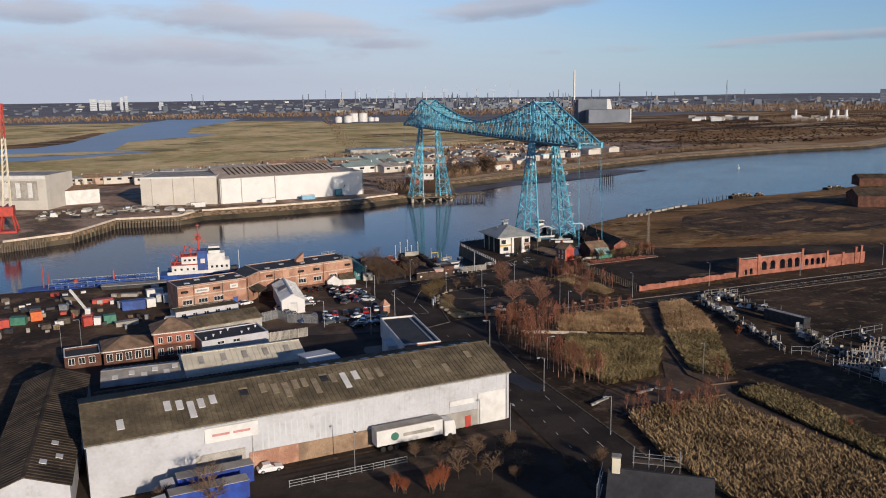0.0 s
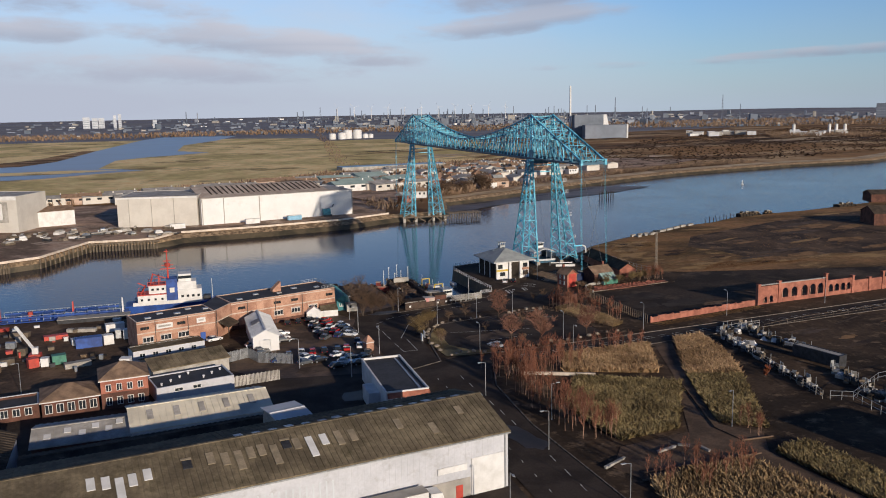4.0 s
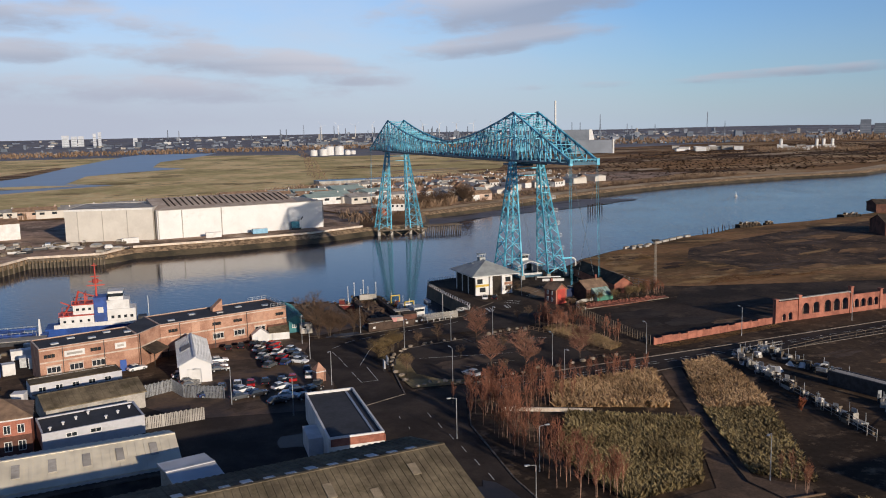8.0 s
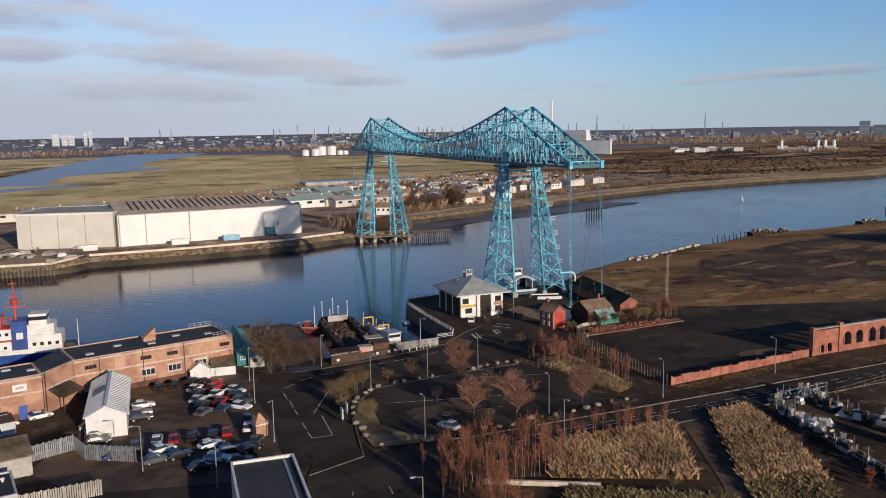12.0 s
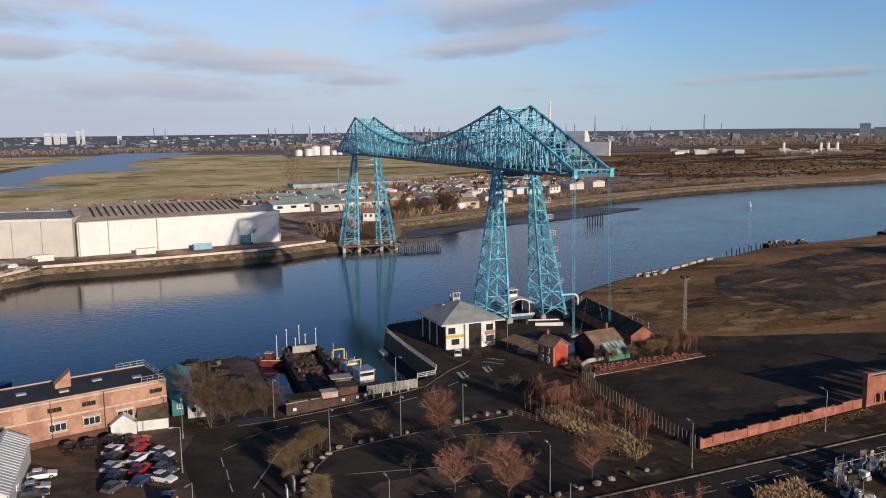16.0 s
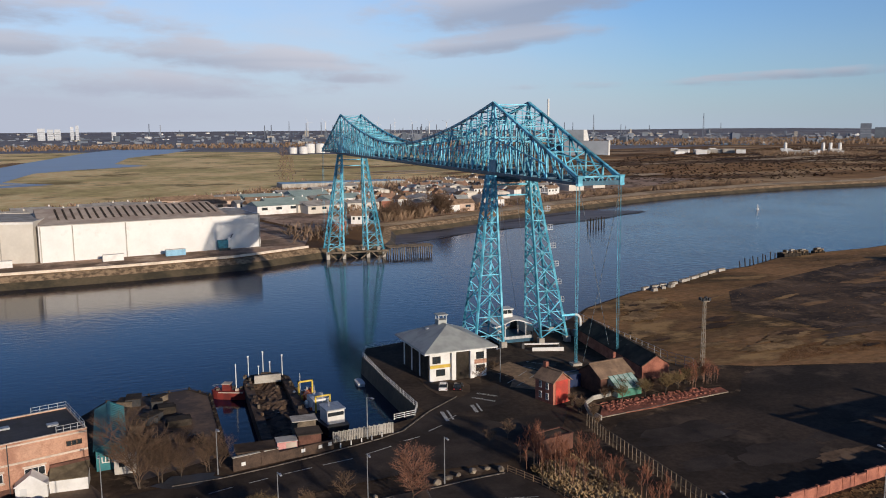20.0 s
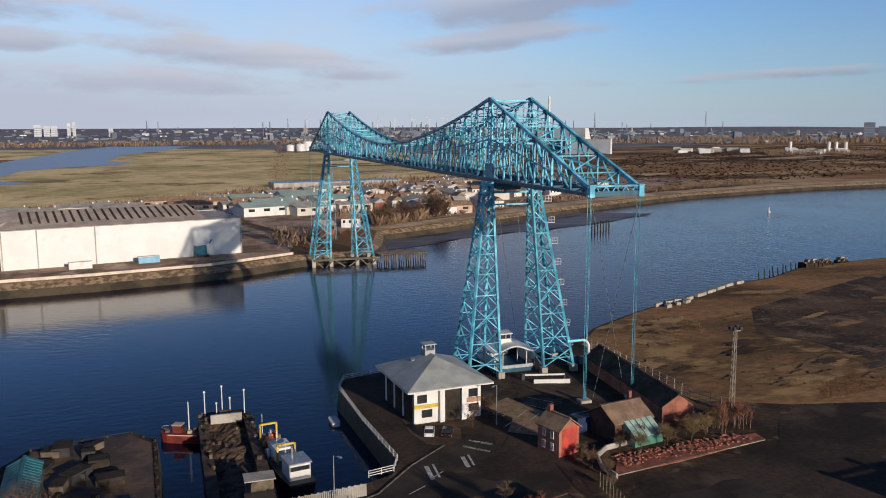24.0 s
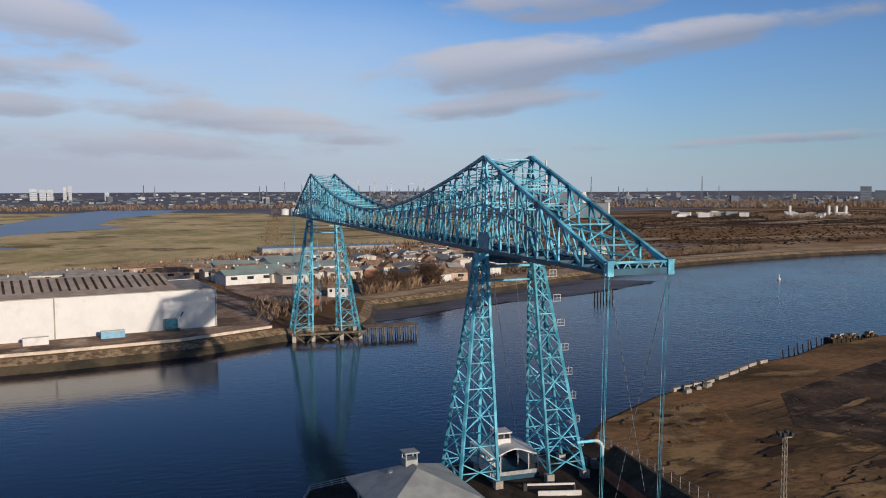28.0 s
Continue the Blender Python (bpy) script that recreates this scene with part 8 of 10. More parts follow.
rb = thing("red_boat", "dull red fishing boat with a cluttered deck and pale rails", "boat", -68, -8.6, WL)
mb = Matrix.Translation((-64.6, -10.2, 0)) @ Matrix.Rotation(radians(157), 4, "Z")
hull(rb, mb, 7.6, 3.2, -4.6, -2.3, BOATRED)
part("rubbing_strake", Geo(mb).box(0.3, 5.6, -1.62, -1.52, -2.5, -2.3).box(0.3, 5.6, 1.52, 1.62, -2.5, -2.3), TANROOF, rb)
wh_ = part("wheelhouse", Geo(mb).box(3.4, 5.0, -0.8, 0.8, -2.3, -0.9), BOATRED, rb)
part("wheelhouse_roof", Geo(mb).box(3.3, 5.1, -0.95, 0.95, -0.9, -0.78), TANROOF, wh_)
part("wheelhouse_glass", Geo(mb).box(3.36, 5.04, -0.7, 0.7, -1.5, -1.1), GLASS, wh_)
for x_, y_, h_, mt_ in ((0.9, -0.6, 0.6, TIMBER), (1.6, 0.5, 0.5, TANROOF), (2.5, -0.3, 0.8, DARKSTEEL), (5.8, 0.3, 0.4, TIMBER), (6.3, -0.3, 0.5, BOATRED)):
    part("deck_gear", Geo(mb).box(x_, x_ + 0.6, y_ - 0.35, y_ + 0.35, -2.3, -2.3 + h_), mt_, rb)
part("bow_rail", Geo(mb).beam((5.6, 1.3, -1.5), (7.3, 0.2, -1.4), 0.07).beam((5.6, -1.3, -1.5), (7.3, -0.2, -1.4), 0.07), STEEL, rb)
part("mast", Geo(mb).tube((2.2, 0, -2.3), (2.2, 0, 3.4), 0.13, 0.09, 6), WHITE, rb)
wb = thing("work_boat", "workboat with an orange lifeboat, yellow frames and a white cabin", "boat", -52.6, -26, WL)
mb = Matrix.Translation((-50.6, -38.6, 0)) @ Matrix.Rotation(radians(99), 4, "Z")
hull(wb, mb, 25.0, 5.0, -4.6, -2.0, DARKSTEEL)
cbn = part("cabin", Geo(mb).box(1.5, 5.5, -1.7, 1.7, -2.0, 0.6), WHITE, wb)
part("cabin_glass", Geo(mb).box(1.45, 5.55, -1.55, 1.55, -0.5, 0.2), GLASS, cbn)
part("cabin_roof", Geo(mb).box(1.2, 5.8, -1.9, 1.9, 0.6, 0.8), STEEL, cbn)
part("lifeboat", Geo(mb).tube((14.6, 0.4, -0.8), (17.4, 0.4, -0.8), 0.9, 0.7, 10), ORANGE, wb)
part("deckhouse", Geo(mb).box(10.0, 14.0, -1.5, 1.5, -2.0, 0.2), WHITE, wb)
for x in (8.6, 19.2):
    part("yellow_frame", Geo(mb).box(x, x + 0.3, -1.6, -1.3, -2.0, 1.4).box(x, x + 0.3, 1.3, 1.6, -2.0, 1.4).box(x, x + 0.3, -1.6, 1.6, 1.1, 1.4), YELLOW, wb)
for x in (3.5, 7.2, 12, 21):
    part("mast", Geo(mb).tube((x, 0.6, -2), (x, 0.6, 2.6), 0.08, 0.05, 5), WHITE, wb)
for k in range(12):
    x, y = rr.uniform(6, 22), rr.uniform(-1.6, 1.6)
    part("deck_gear", Geo(mb).box(x, x + rr.uniform(0.5, 1.2), y - 0.3, y + 0.3, -2.0, -1.2), (WHITE, YELLOW, STEEL, ORANGE)[k % 4], wb)
for k in range(34):
    x, y = rr.uniform(1, 23), rr.uniform(-2.0, 2.0)
    part("deck_box", Geo(mb).box(x, x + rr.uniform(0.3, 1.0), y - 0.25, y + 0.25, -2.0, -2.0 + rr.uniform(0.4, 1.6)), rr.choice((WHITE, STEEL, ORANGE, TIMBER, CONCRETE, SHIPRED)), wb)
part("fender", Geo(mb).tube((6, -2.6, -2.3), (18, -2.6, -2.3), 0.25, 0.25, 6), WHITE, wb)

# pontoon under the quay railing, dark jetty clutter
pn = thing("small_dinghy", "small white dinghy at the quay wall", "boat", -39.4, -8, WL)
hull(pn, Matrix.Translation((-40, -11, 0)) @ Matrix.Rotation(radians(90), 4, "Z"), 4.6, 1.8, -4.4, -3.3, WHITE)
for k in range(16):
    x, y = rr.uniform(-90, -75), rr.uniform(-44, -17)
    o = thing("dock_crate", "dark stacked timber crate on the jetty", "crate", x, y, group="clutter on the jetty")
    mm = pose(x, y, 0.02, 0, 0, rr.uniform(0, 90))
    a, b, c = rr.uniform(0.8, 2.2), rr.uniform(0.6, 1.4), rr.uniform(0.5, 1.5)
    part("crate_body", Geo(mm).box(-a, a, -b, b, 0, c), (DARKTIMBER, TIMBER, DARKSTEEL)[k % 3], o)
    part("crate_lid", Geo(mm).box(-a - 0.05, a + 0.05, -b - 0.05, b + 0.05, c, c + 0.1), DARKTIMBER, o)
line_fence("jetty_edge_beam", "dark timber edge beam of the jetty", [(-91.6, -16.4), (-76.2, -13.4), (-72.4, -18.4), (-71.4, -50)], 0.5, 4.0, DARKTIMBER, rails=1, category="edge beam", post=0.35)

# ---- tug and dredger on the river front ----
tug = thing("salvage_tug", "blue, white and red salvage tug moored behind the works", "ship", -139, -15, WL)
mt = Matrix.Translation((-160, -15, 0))
hull(tug, mt @ Matrix.Translation((5.5, 0, 0)), 31, 9, -4.8, -0.4, SHIPBLUE)
for y in (-4.5, 4.3):
    part("bulwark", Geo(mt).box(8, 29, y, y + 0.2, -0.4, 0.7), WHITE, tug)
ah = part("aft_house", Geo(mt).box(9.5, 18.4, -3.5, 3.5, -0.4, 2.7), WHITE, tug)
part("aft_roof", Geo(mt).box(9.2, 18.5, -3.8, 3.8, 2.7, 2.95), SHIPRED, ah)
uh = part("upper_aft_house", Geo(mt).box(13.0, 18.4, -2.7, 2.7, 2.95, 5.6), WHITE, tug)
part("upper_roof", Geo(mt).box(12.7, 18.5, -3.0, 3.0, 5.6, 5.85), SHIPRED, uh)
for k in range(4):
    part("porthole", Geo(mt).box(10.4 + k * 2.1, 11.1 + k * 2.1, -3.56, -3.5, 0.9, 1.6), GLASS, ah)
for k in range(3):
    part("porthole", Geo(mt).box(13.8 + k * 1.6, 14.6 + k * 1.6, -2.76, -2.7, 4.0, 4.7), GLASS, uh)
for z, x0, x1, w in ((2.95, 9.4, 13.0, 3.6), (5.85, 12.8, 18.4, 2.9)):
    for y in (-w, w):
        part("red_rail", Geo(mt).box(x0, x1, y - 0.06, y + 0.06, z + 0.95, z + 1.1), SHIPRED, tug)
        for k in range(4):
            xx = x0 + k * (x1 - x0) / 3
            part("rail_post", Geo(mt).box(xx - 0.06, xx + 0.06, y - 0.06, y + 0.06, z, z + 1.0), SHIPRED, tug)
for a, b in (((10.5, -2, 2.95), (12.0, 0, 5.4)), ((10.5, 2, 2.95), (12.0, 0, 5.4)), ((13.5, -1.5, 5.85), (14.5, 0, 9.2)), ((13.5, 1.5, 5.85), (14.5, 0, 9.2)), ((14.5, 0, 9.0), (18.6, 0, 7.4)), ((16.2, -2.0, 5.85), (16.2, -2.0, 8.6)), ((16.2, 2.0, 5.85), (16.2, 2.0, 8.6)), ((16.2, -2.0, 8.5), (16.2, 2.0, 8.5)), ((12.0, 0, 5.2), (9.6, 0, 6.4))):
    part("derrick_strut", Geo(mt).beam(a, b, 0.3), SHIPRED, tug)
bl = part("blue_funnel_block", Geo(mt).box(18.5, 22.0, -2.9, 2.9, -0.4, 7.4), SHIPBLUE, tug)
part("funnel_panel", Geo(mt).box(19.5, 21.0, -2.97, -2.9, 3.0, 4.6), WHITE, bl)
fh = part("fore_house", Geo(mt).box(22.0, 29.6, -3.4, 3.4, -0.4, 3.8), WHITE, tug)
part("fore_upper_house", Geo(mt).box(22.0, 28.0, -2.9, 2.9, 3.8, 6.3), WHITE, tug)
wh_ = part("wheelhouse", Geo(mt).box(22.4, 26.4, -2.4, 2.4, 6.3, 8.8), WHITE, tug)
part("bridge_windows", Geo(mt).box(22.34, 26.46, -2.46, 2.46, 7.3, 8.2), GLASS, wh_)
for k in range(4):
    part("porthole", Geo(mt).box(23 + k * 1.7, 23.8 + k * 1.7, -3.46, -3.4, 1.2, 2.0), GLASS, fh)
part("red_mast", Geo(mt).tube((19.2, 0, 7.4), (19.2, 0, 17.0), 0.3, 0.14, 8), SHIPRED, tug)
for z, w in ((10.4, 2.4), (11.6, 1.8), (13.0, 1.2), (16.2, 0.7)):
    part("mast_yard", Geo(mt).box(19.2 - w, 19.2 + w, -0.14, 0.14, z, z + 0.28), SHIPRED, tug)
part("mast_basket", Geo(mt).tube((19.2, 0, 11.2), (19.2, 0, 12.4), 0.8, 0.9, 8), SHIPRED, tug)
part("bow_mast", Geo(mt).tube((33, 0, -0.4), (33, 0, 6.4), 0.12, 0.07, 6), WHITE, tug)
part("fore_deck_gear", Geo(mt).box(30, 32.4, -1.6, 1.6, -0.4, 0.8), DARKSTEEL, tug)
dr = thing("blue_dredger", "long dark blue dredger moored at the yard", "ship", -178, -26, WL)
md = Matrix.Translation((-153, -26, 0)) @ Matrix.Rotation(math.pi, 4, "Z")
hull(dr, md, 46, 8.5, -4.8, -0.2, SHIPBLUE, bow=0.16)
for y in (-3.6, 3.6):
    part("deck_pipe", Geo(md).tube((3, y, 0.9), (36, y, 0.9), 0.3, 0.3, 8), SHIPBLUE, dr)
    for k in range(18):
        part("stanchion", Geo(md).box(2 + k * 2, 2.12 + k * 2, y - 0.06, y + 0.06, -0.2, 1.6), STEEL, dr)
    part("hand_rail", Geo(md).box(2, 36, y - 0.05, y + 0.05, 1.55, 1.65), STEEL, dr)
for k in range(9):
    part("hopper_hatch", Geo(md).box(6 + k * 3.2, 8.4 + k * 3.2, -2.4, 2.4, -0.2, 1.0 + 0.3 * (k % 2)), SHIPBLUE, dr)
for x in (1.6, 16.0):
    part("a_frame", Geo(md).beam((x, -1.5, -0.2), (x, 0, 4.2), 0.35).beam((x, 1.5, -0.2), (x, 0, 4.2), 0.35), WHITE if x < 5 else SHIPRED, dr)
for x, h in ((38.0, 8.0), (36.4, 5.4)):
    part("red_mast", Geo(md).tube((x, 0.5, -0.2), (x, 0.5, h), 0.2, 0.12, 6), SHIPRED, dr)
part("red_ball", Geo(md).tube((28, 1, 0), (28, 1, 2.2), 0.9, 0.7, 10), SHIPRED, dr)
part("mooring_rope", Geo(md).tube((45.6, 0, -0.4), (60, 8, -1.0), 0.07, 0.07, 4), TIMBER, dr)
qb = thing("quay_store_shed", "low dark store on the quay", "shed", -160, -36)
part("store_body", Geo().box(-172, -152, -38, -34, 0, 1.2), DARKSTEEL, qb)
part("store_top", Geo().box(-172.2, -151.8, -38.2, -33.8, 1.2, 1.35), CONCRETE, qb)

# boat yard clutter
YARD = [(-160.3, -67.6, 6.5, 2.6, 2.7, SHIPBLUE, "container"), (-155.6, -66.4, 2.6, 2.2, 2.6, WHITE, "cabin"), (-171.5, -82.6, 2.4, 2.0, 2.3, SHIPRED, "skip"), (-168.8, -82.4, 1.8, 2.0, 2.1, WHITE, "tank"), (-165.8, -81.4, 3.2, 2.2, 2.3, GREENPAINT, "skip"),
        (-161, -86.0, 6, 2, 1.3, CONCRETE, "pallet stack"), (-163, -64, 4, 2, 1.8, WHITE, "cabin"), (-155, -52, 5, 2.4, 2.2, WHITE, "cabin"), (-190, -75, 4, 2.5, 2.2, GREENPAINT, "buoy rack"), (-186, -72, 3, 2, 2.6, ORANGE, "buoy rack"), (-193, -78, 2.5, 2, 2.4, SHIPRED, "skip"),
        (-182, -82, 2.4, 2.0, 1.2, TIMBER, "crate"), (-178, -78, 3, 2, 1.5, TIMBER, "crate"), (-176, -70, 2, 2, 1.8, TIMBER, "crate"), (-196, -90, 8, 4, 1.6, CONCRETE, "pallet stack"), (-188, -62, 3, 3, 1.5, DARKSTEEL, "winch"), (-170, -56, 6, 2, 1.2, SHIPRED, "pipe rack"), (-164, -50, 8, 1.6, 1.0, CONCRETE, "pipe rack"), (-180, -50, 5, 2, 1.4, TIMBER, "crate"),
        (-150.8, -62, 2.4, 2.4, 2.6, WHITE, "cabin"), (-153.6, -60.4, 1.4, 2.4, 2.4, STEEL, "tank"), (-149.5, -91.2, 2.4, 2.4, 2.6, WHITE, "cabin")]
rr = random.Random(44)
for k in range(34):
    YARD.append((rr.uniform(-205, -154), rr.uniform(-84, -40), rr.uniform(0.8, 2.6), rr.uniform(0.7, 1.8), rr.uniform(0.5, 1.6), rr.choice((DARKSTEEL, TIMBER, CONCRETE, SHIPRED, TIMBER, WHITE, DARKTIMBER, STEEL, DARKSTEEL)), "crate"))
for k in range(46):
    YARD.append((rr.uniform(-212, -154), rr.uniform(-92, -40), rr.uniform(0.4, 1.6), rr.uniform(0.3, 1.0), rr.uniform(0.3, 1.5), rr.choice((DARKSTEEL, TIMBER, CONCRETE, WHITE, RUBBLE, STEEL, SHIPRED)), "crate"))
for x, y, a, b, c, mt_, kind in YARD:
    o = thing("yard_" + kind.replace(" ", "_"), "weathered " + kind + " standing in the boat yard", kind, x, y, 0.05, group="boat yard clutter")
    mm = pose(x, y, 0.05, 0, 0, rr.uniform(-14, 24))
    part("body", Geo(mm).box(-a / 2, a / 2, -b / 2, b / 2, 0.12, c), mt_, o)
    part("rim", Geo(mm).box(-a / 2 - 0.06, a / 2 + 0.06, -b / 2 - 0.06, b / 2 + 0.06, c, c + 0.1), mt_, o)
    for s in (-1, 1):
        part("skid", Geo(mm).box(-a / 2, a / 2, s * b * 0.35 - 0.08, s * b * 0.35 + 0.08, 0, 0.12), DARKTIMBER, o)
cr = thing("yard_crane", "white hydraulic crane jib on a red base", "crane", -172, -76)
part("crane_base", Geo().box(-173.4, -170.6, -77.4, -74.6, 0.05, 1.8), SHIPRED, cr)
part("crane_cab", Geo().box(-172.6, -171.2, -76.6, -75.2, 1.8, 3.4), WHITE, cr)
part("crane_jib", Geo().beam((-172, -76, 2.6), (-176.4, -73.5, 8.6), 0.5, 0.6), WHITE, cr)
# house under repair beside the street, in scaffolding
hs, m_hs, L_hs = gable("slate_house", "dark slate roofed house under repair beside the street", (-88.7, -228.0), (-77.2, -235.5), 8.0, 5.6, 9.0, CONCRETE, FELT, "house")
part("chimney", Geo(m_hs).box(0.2, 1.3, 3.4, 4.6, 7.0, 11.0), CREAM, hs)
part("chimney_cap", Geo(m_hs).box(0.1, 1.4, 3.3, 4.7, 11.0, 11.2), CONCRETE, hs)
part("bare_slope", Geo(m_hs).add([(4.0, 4.3, 9.02), (8.5, 4.3, 9.02), (8.5, 8.1, 5.75), (4.0, 8.1, 5.75), (4.0, 4.3, 9.2), (8.5, 4.3, 9.2), (8.5, 8.1, 5.95), (4.0, 8.1, 5.95)],
                                [(0, 3, 2, 1), (4, 5, 6, 7), (0, 1, 5, 4), (1, 2, 6, 5), (2, 3, 7, 6), (3, 0, 4, 7)]), SLATE, hs)
sc = thing("scaffolding", "pale tube scaffolding round the house", "scaffolding", -83, -226)
for x in (2.8, 5.0, 7.2, 9.4):
    for y in (9.2, 10.4):
        part("standard", Geo(m_hs).tube((x, y, 0), (x, y, 9.4 + 0.3 * (int(x * 5) % 3)), 0.06, n=5), STEEL, sc)
for z in (2.0, 4.0, 6.0, 8.0, 9.0):
    for y in (9.2, 10.4):
        part("ledger", Geo(m_hs).tube((2.6, y, z), (9.6, y, z), 0.05, n=5), STEEL, sc)
    if z < 9:
        part("board_deck", Geo(m_hs).box(2.7, 9.5, 9.25, 10.35, z + 0.06, z + 0.12), TIMBER, sc)
for x in (2.8, 5.2):
    part("scaffold_brace", Geo(m_hs).tube((x, 10.45, 0), (x + 4.2, 10.45, 8.8), 0.05, n=5), STEEL, sc)
for y in (1.0, 3.0, 5.0):
    part("standard", Geo(m_hs).tube((-1.6, y, 0), (-1.6, y, 8.0), 0.06, n=5), STEEL, sc)
for z in (4.0, 6.0, 7.6):
    part("ledger", Geo(m_hs).tube((-1.6, 0.6, z), (-1.6, 9.2, z), 0.05, n=5), STEEL, sc)

# ---- storage yard by the road ----
rr = random.Random(55)
STRIPS = ((1.5, -115.5, 13.0, -114.0, 0, 34, 3.2), (0.0, -119.0, -7.6, -163.0, 0, 40, 1.0), (9.5, -117.0, 11.0, -137.0, 0, 34, 3.0), (6.0, -152.0, 3.0, -166.0, 0, 30, 3.0), (1.5, -166.0, 6.0, -186.0, 0, 44, 4.5), (4.0, -176.0, -2.0, -192.0, 0, 32, 4.0), (16.0, -160.0, 22.0, -185.0, 0, 26, 5.0))
k = 0
for x0, y0, x1, y1, _, n, wide in STRIPS:
    for i in range(n):
        u = (i + rr.random()) / n
        x, y = x0 + (x1 - x0) * u + rr.uniform(-wide, wide) * 0.5, y0 + (y1 - y0) * u + rr.uniform(-wide, wide) * 0.5
        a, b, c = rr.uniform(0.7, 2.4), rr.uniform(0.5, 1.4), rr.uniform(0.5, 1.7)
        o = thing("scrap_stack", "pale stack of stored metal frames", "scrap stack", x, y, 0.06, group="stored scrap")
        mm = pose(x, y, 0.06, 0, 0, rr.choice((12, 100, 15, 105)) + rr.uniform(-25, 25))
        part("lower_crate", Geo(mm).box(-a / 2, a / 2, -b / 2, b / 2, 0, c * 0.5), rr.choice((STEEL, DARKSTEEL, CONCRETE, DARKSTEEL, TIMBER)), o)
        part("upper_crate", Geo(mm).box(-a / 2 + 0.2, a / 2 - 0.1, -b / 2 + 0.1, b / 2, c * 0.5, c), rr.choice((STEEL, WHITE, DARKSTEEL, CONCRETE, DARKTIMBER)), o)
        if k % 2 == 0:
            part("standing_frame", Geo(mm).box(a / 2, a / 2 + 0.08, -b / 2, b / 2, 0, rr.uniform(1.4, 2.4)), rr.choice((STEEL, CONCRETE, TIMBER)), o)
        if k % 5 == 0:
            part("pole", Geo(mm).tube((-a / 2 - 0.2, 0, 0), (-a / 2 - 0.1, 0, 2.9), 0.06, n=5), STEEL, o)
        k += 1
for x, y, w in ((0.2, -121.5, 4.4), (2.2, -126.0, 4.0), (9.0, -125.5, 5.0)):
    o = thing("covered_boat", "small upturned boat under a white cover", "boat", x, y, 0.06, group="stored boats")
    mm = pose(x, y, 0.06, 0, 0, 120)
    part("cover", Geo(mm).add([(-w / 2, -0.8, 0), (w / 2, -0.5, 0), (w / 2, 0.5, 0), (-w / 2, 0.8, 0), (-w / 2 + 0.6, 0, 1.3), (w / 2 - 0.8, 0, 1.0)], [(0, 1, 5, 4), (2, 3, 4, 5), (1, 2, 5), (3, 0, 4), (3, 2, 1, 0)]), WHITE, o)
    part("keel_board", Geo(mm).box(-w / 2 + 0.6, w / 2 - 0.9, -0.06, 0.06, 1.0, 1.4), TIMBER, o)
flat_block("dark_container", "dark steel container among the scrap", (5.6, -138), (8.6, -150), 2.8, 2.9, DARKSTEEL, SHEDROOF, "container", parapet=0.02)
flat_block("site_hut", "pale site hut at the end of the storage yard", (-2.0, -190), (5.0, -188.5), 3.0, 2.7, WHITE, WHITE, "hut", parapet=0.05)
line_fence("storage_fence", "pale steel fence round the scrap stacks", [(-8.0, -166.0), (-4.0, -168.0), (10.0, -160.0), (26.0, -158.0)], 2.0, 2.6, STEEL, rails=2)
line_fence("storage_fence", "pale steel fence beside the dark lane", [(-4.0, -168.0), (-6.0, -182.0), (-4.5, -196.0)], 2.0, 2.6, STEEL, rails=2)
gable("works_hall", "tall plain brick works hall south of the yard", (-8, -234), (8, -233), 10, 11, 14, DARKBRICK, DARKROOF, "hall")
gable("yard_hall", "dark brick works hall at the end of the field", (191, 29), (236, 12), 16, 6, 9, DARKBRICK, DARKROOF, "hall")
gable("yard_hall", "dark works hall beside the river field", (265, 108), (302, 92), 14, 5, 7, DARKBRICK, DARKROOF, "hall")

# ---- far bank details ----
th_ = bpy.data.objects["tall_shipyard_hall"]
m_th, L_th = along((-262, 202), (-221, 187))
for u in (12, 19, 26, 33):
    part("tall_window", Geo(m_th).box(u, u + 2.6, -0.25, -0.02, 7, 15.5), WHITE, th_)
part("dark_band", Geo(m_th).box(9, L_th - 5, -0.12, -0.02, 5.5, 16.5), CONCRETE, th_)
part("roof_fascia", Geo(m_th).box(-0.2, L_th + 0.2, -0.3, -0.02, 17.5, 19.6), WHITE, th_)
for u in (0.4, 12.2, 32.4, 88.6):
    part("joint_column", Geo(m_w1).box(u, u + 0.4, -0.35, -0.02, 0, 14.5), CONCRETE, w1)
for u in range(2, 88, 3):
    part("sheet_rib", shared(("far_rib",), lambda: Geo().box(-0.2, 0.2, -0.02, 0.01, 0, 14.4), WHITESHEET), None, w1, m=m_w1 @ Matrix.Translation((u, 0, 0)))
mx_ = m_w1 @ Vector((71.5, -3.0, 0.15))
mh_ = thing("yard_machine", "faded teal yard machine with a white cab beside the shed", "machine", mx_[0], mx_[1], 0.15)
part("hopper", Geo(m_w1).box(69.5, 73.6, -4.2, -1.6, 1.2, 4.6), MACHINE, mh_)
part("undercarriage", Geo(m_w1).box(69.8, 74.6, -3.9, -1.9, 0.14, 1.2), DARKSTEEL, mh_)
part("cab", Geo(m_w1).box(73.7, 75.2, -3.9, -1.9, 1.2, 5.4), WHITE, mh_)
part("arm", Geo(m_w1).beam((75.0, -2.9, 5.2), (76.0, -2.9, 7.0), 0.4), DARKSTEEL, mh_)
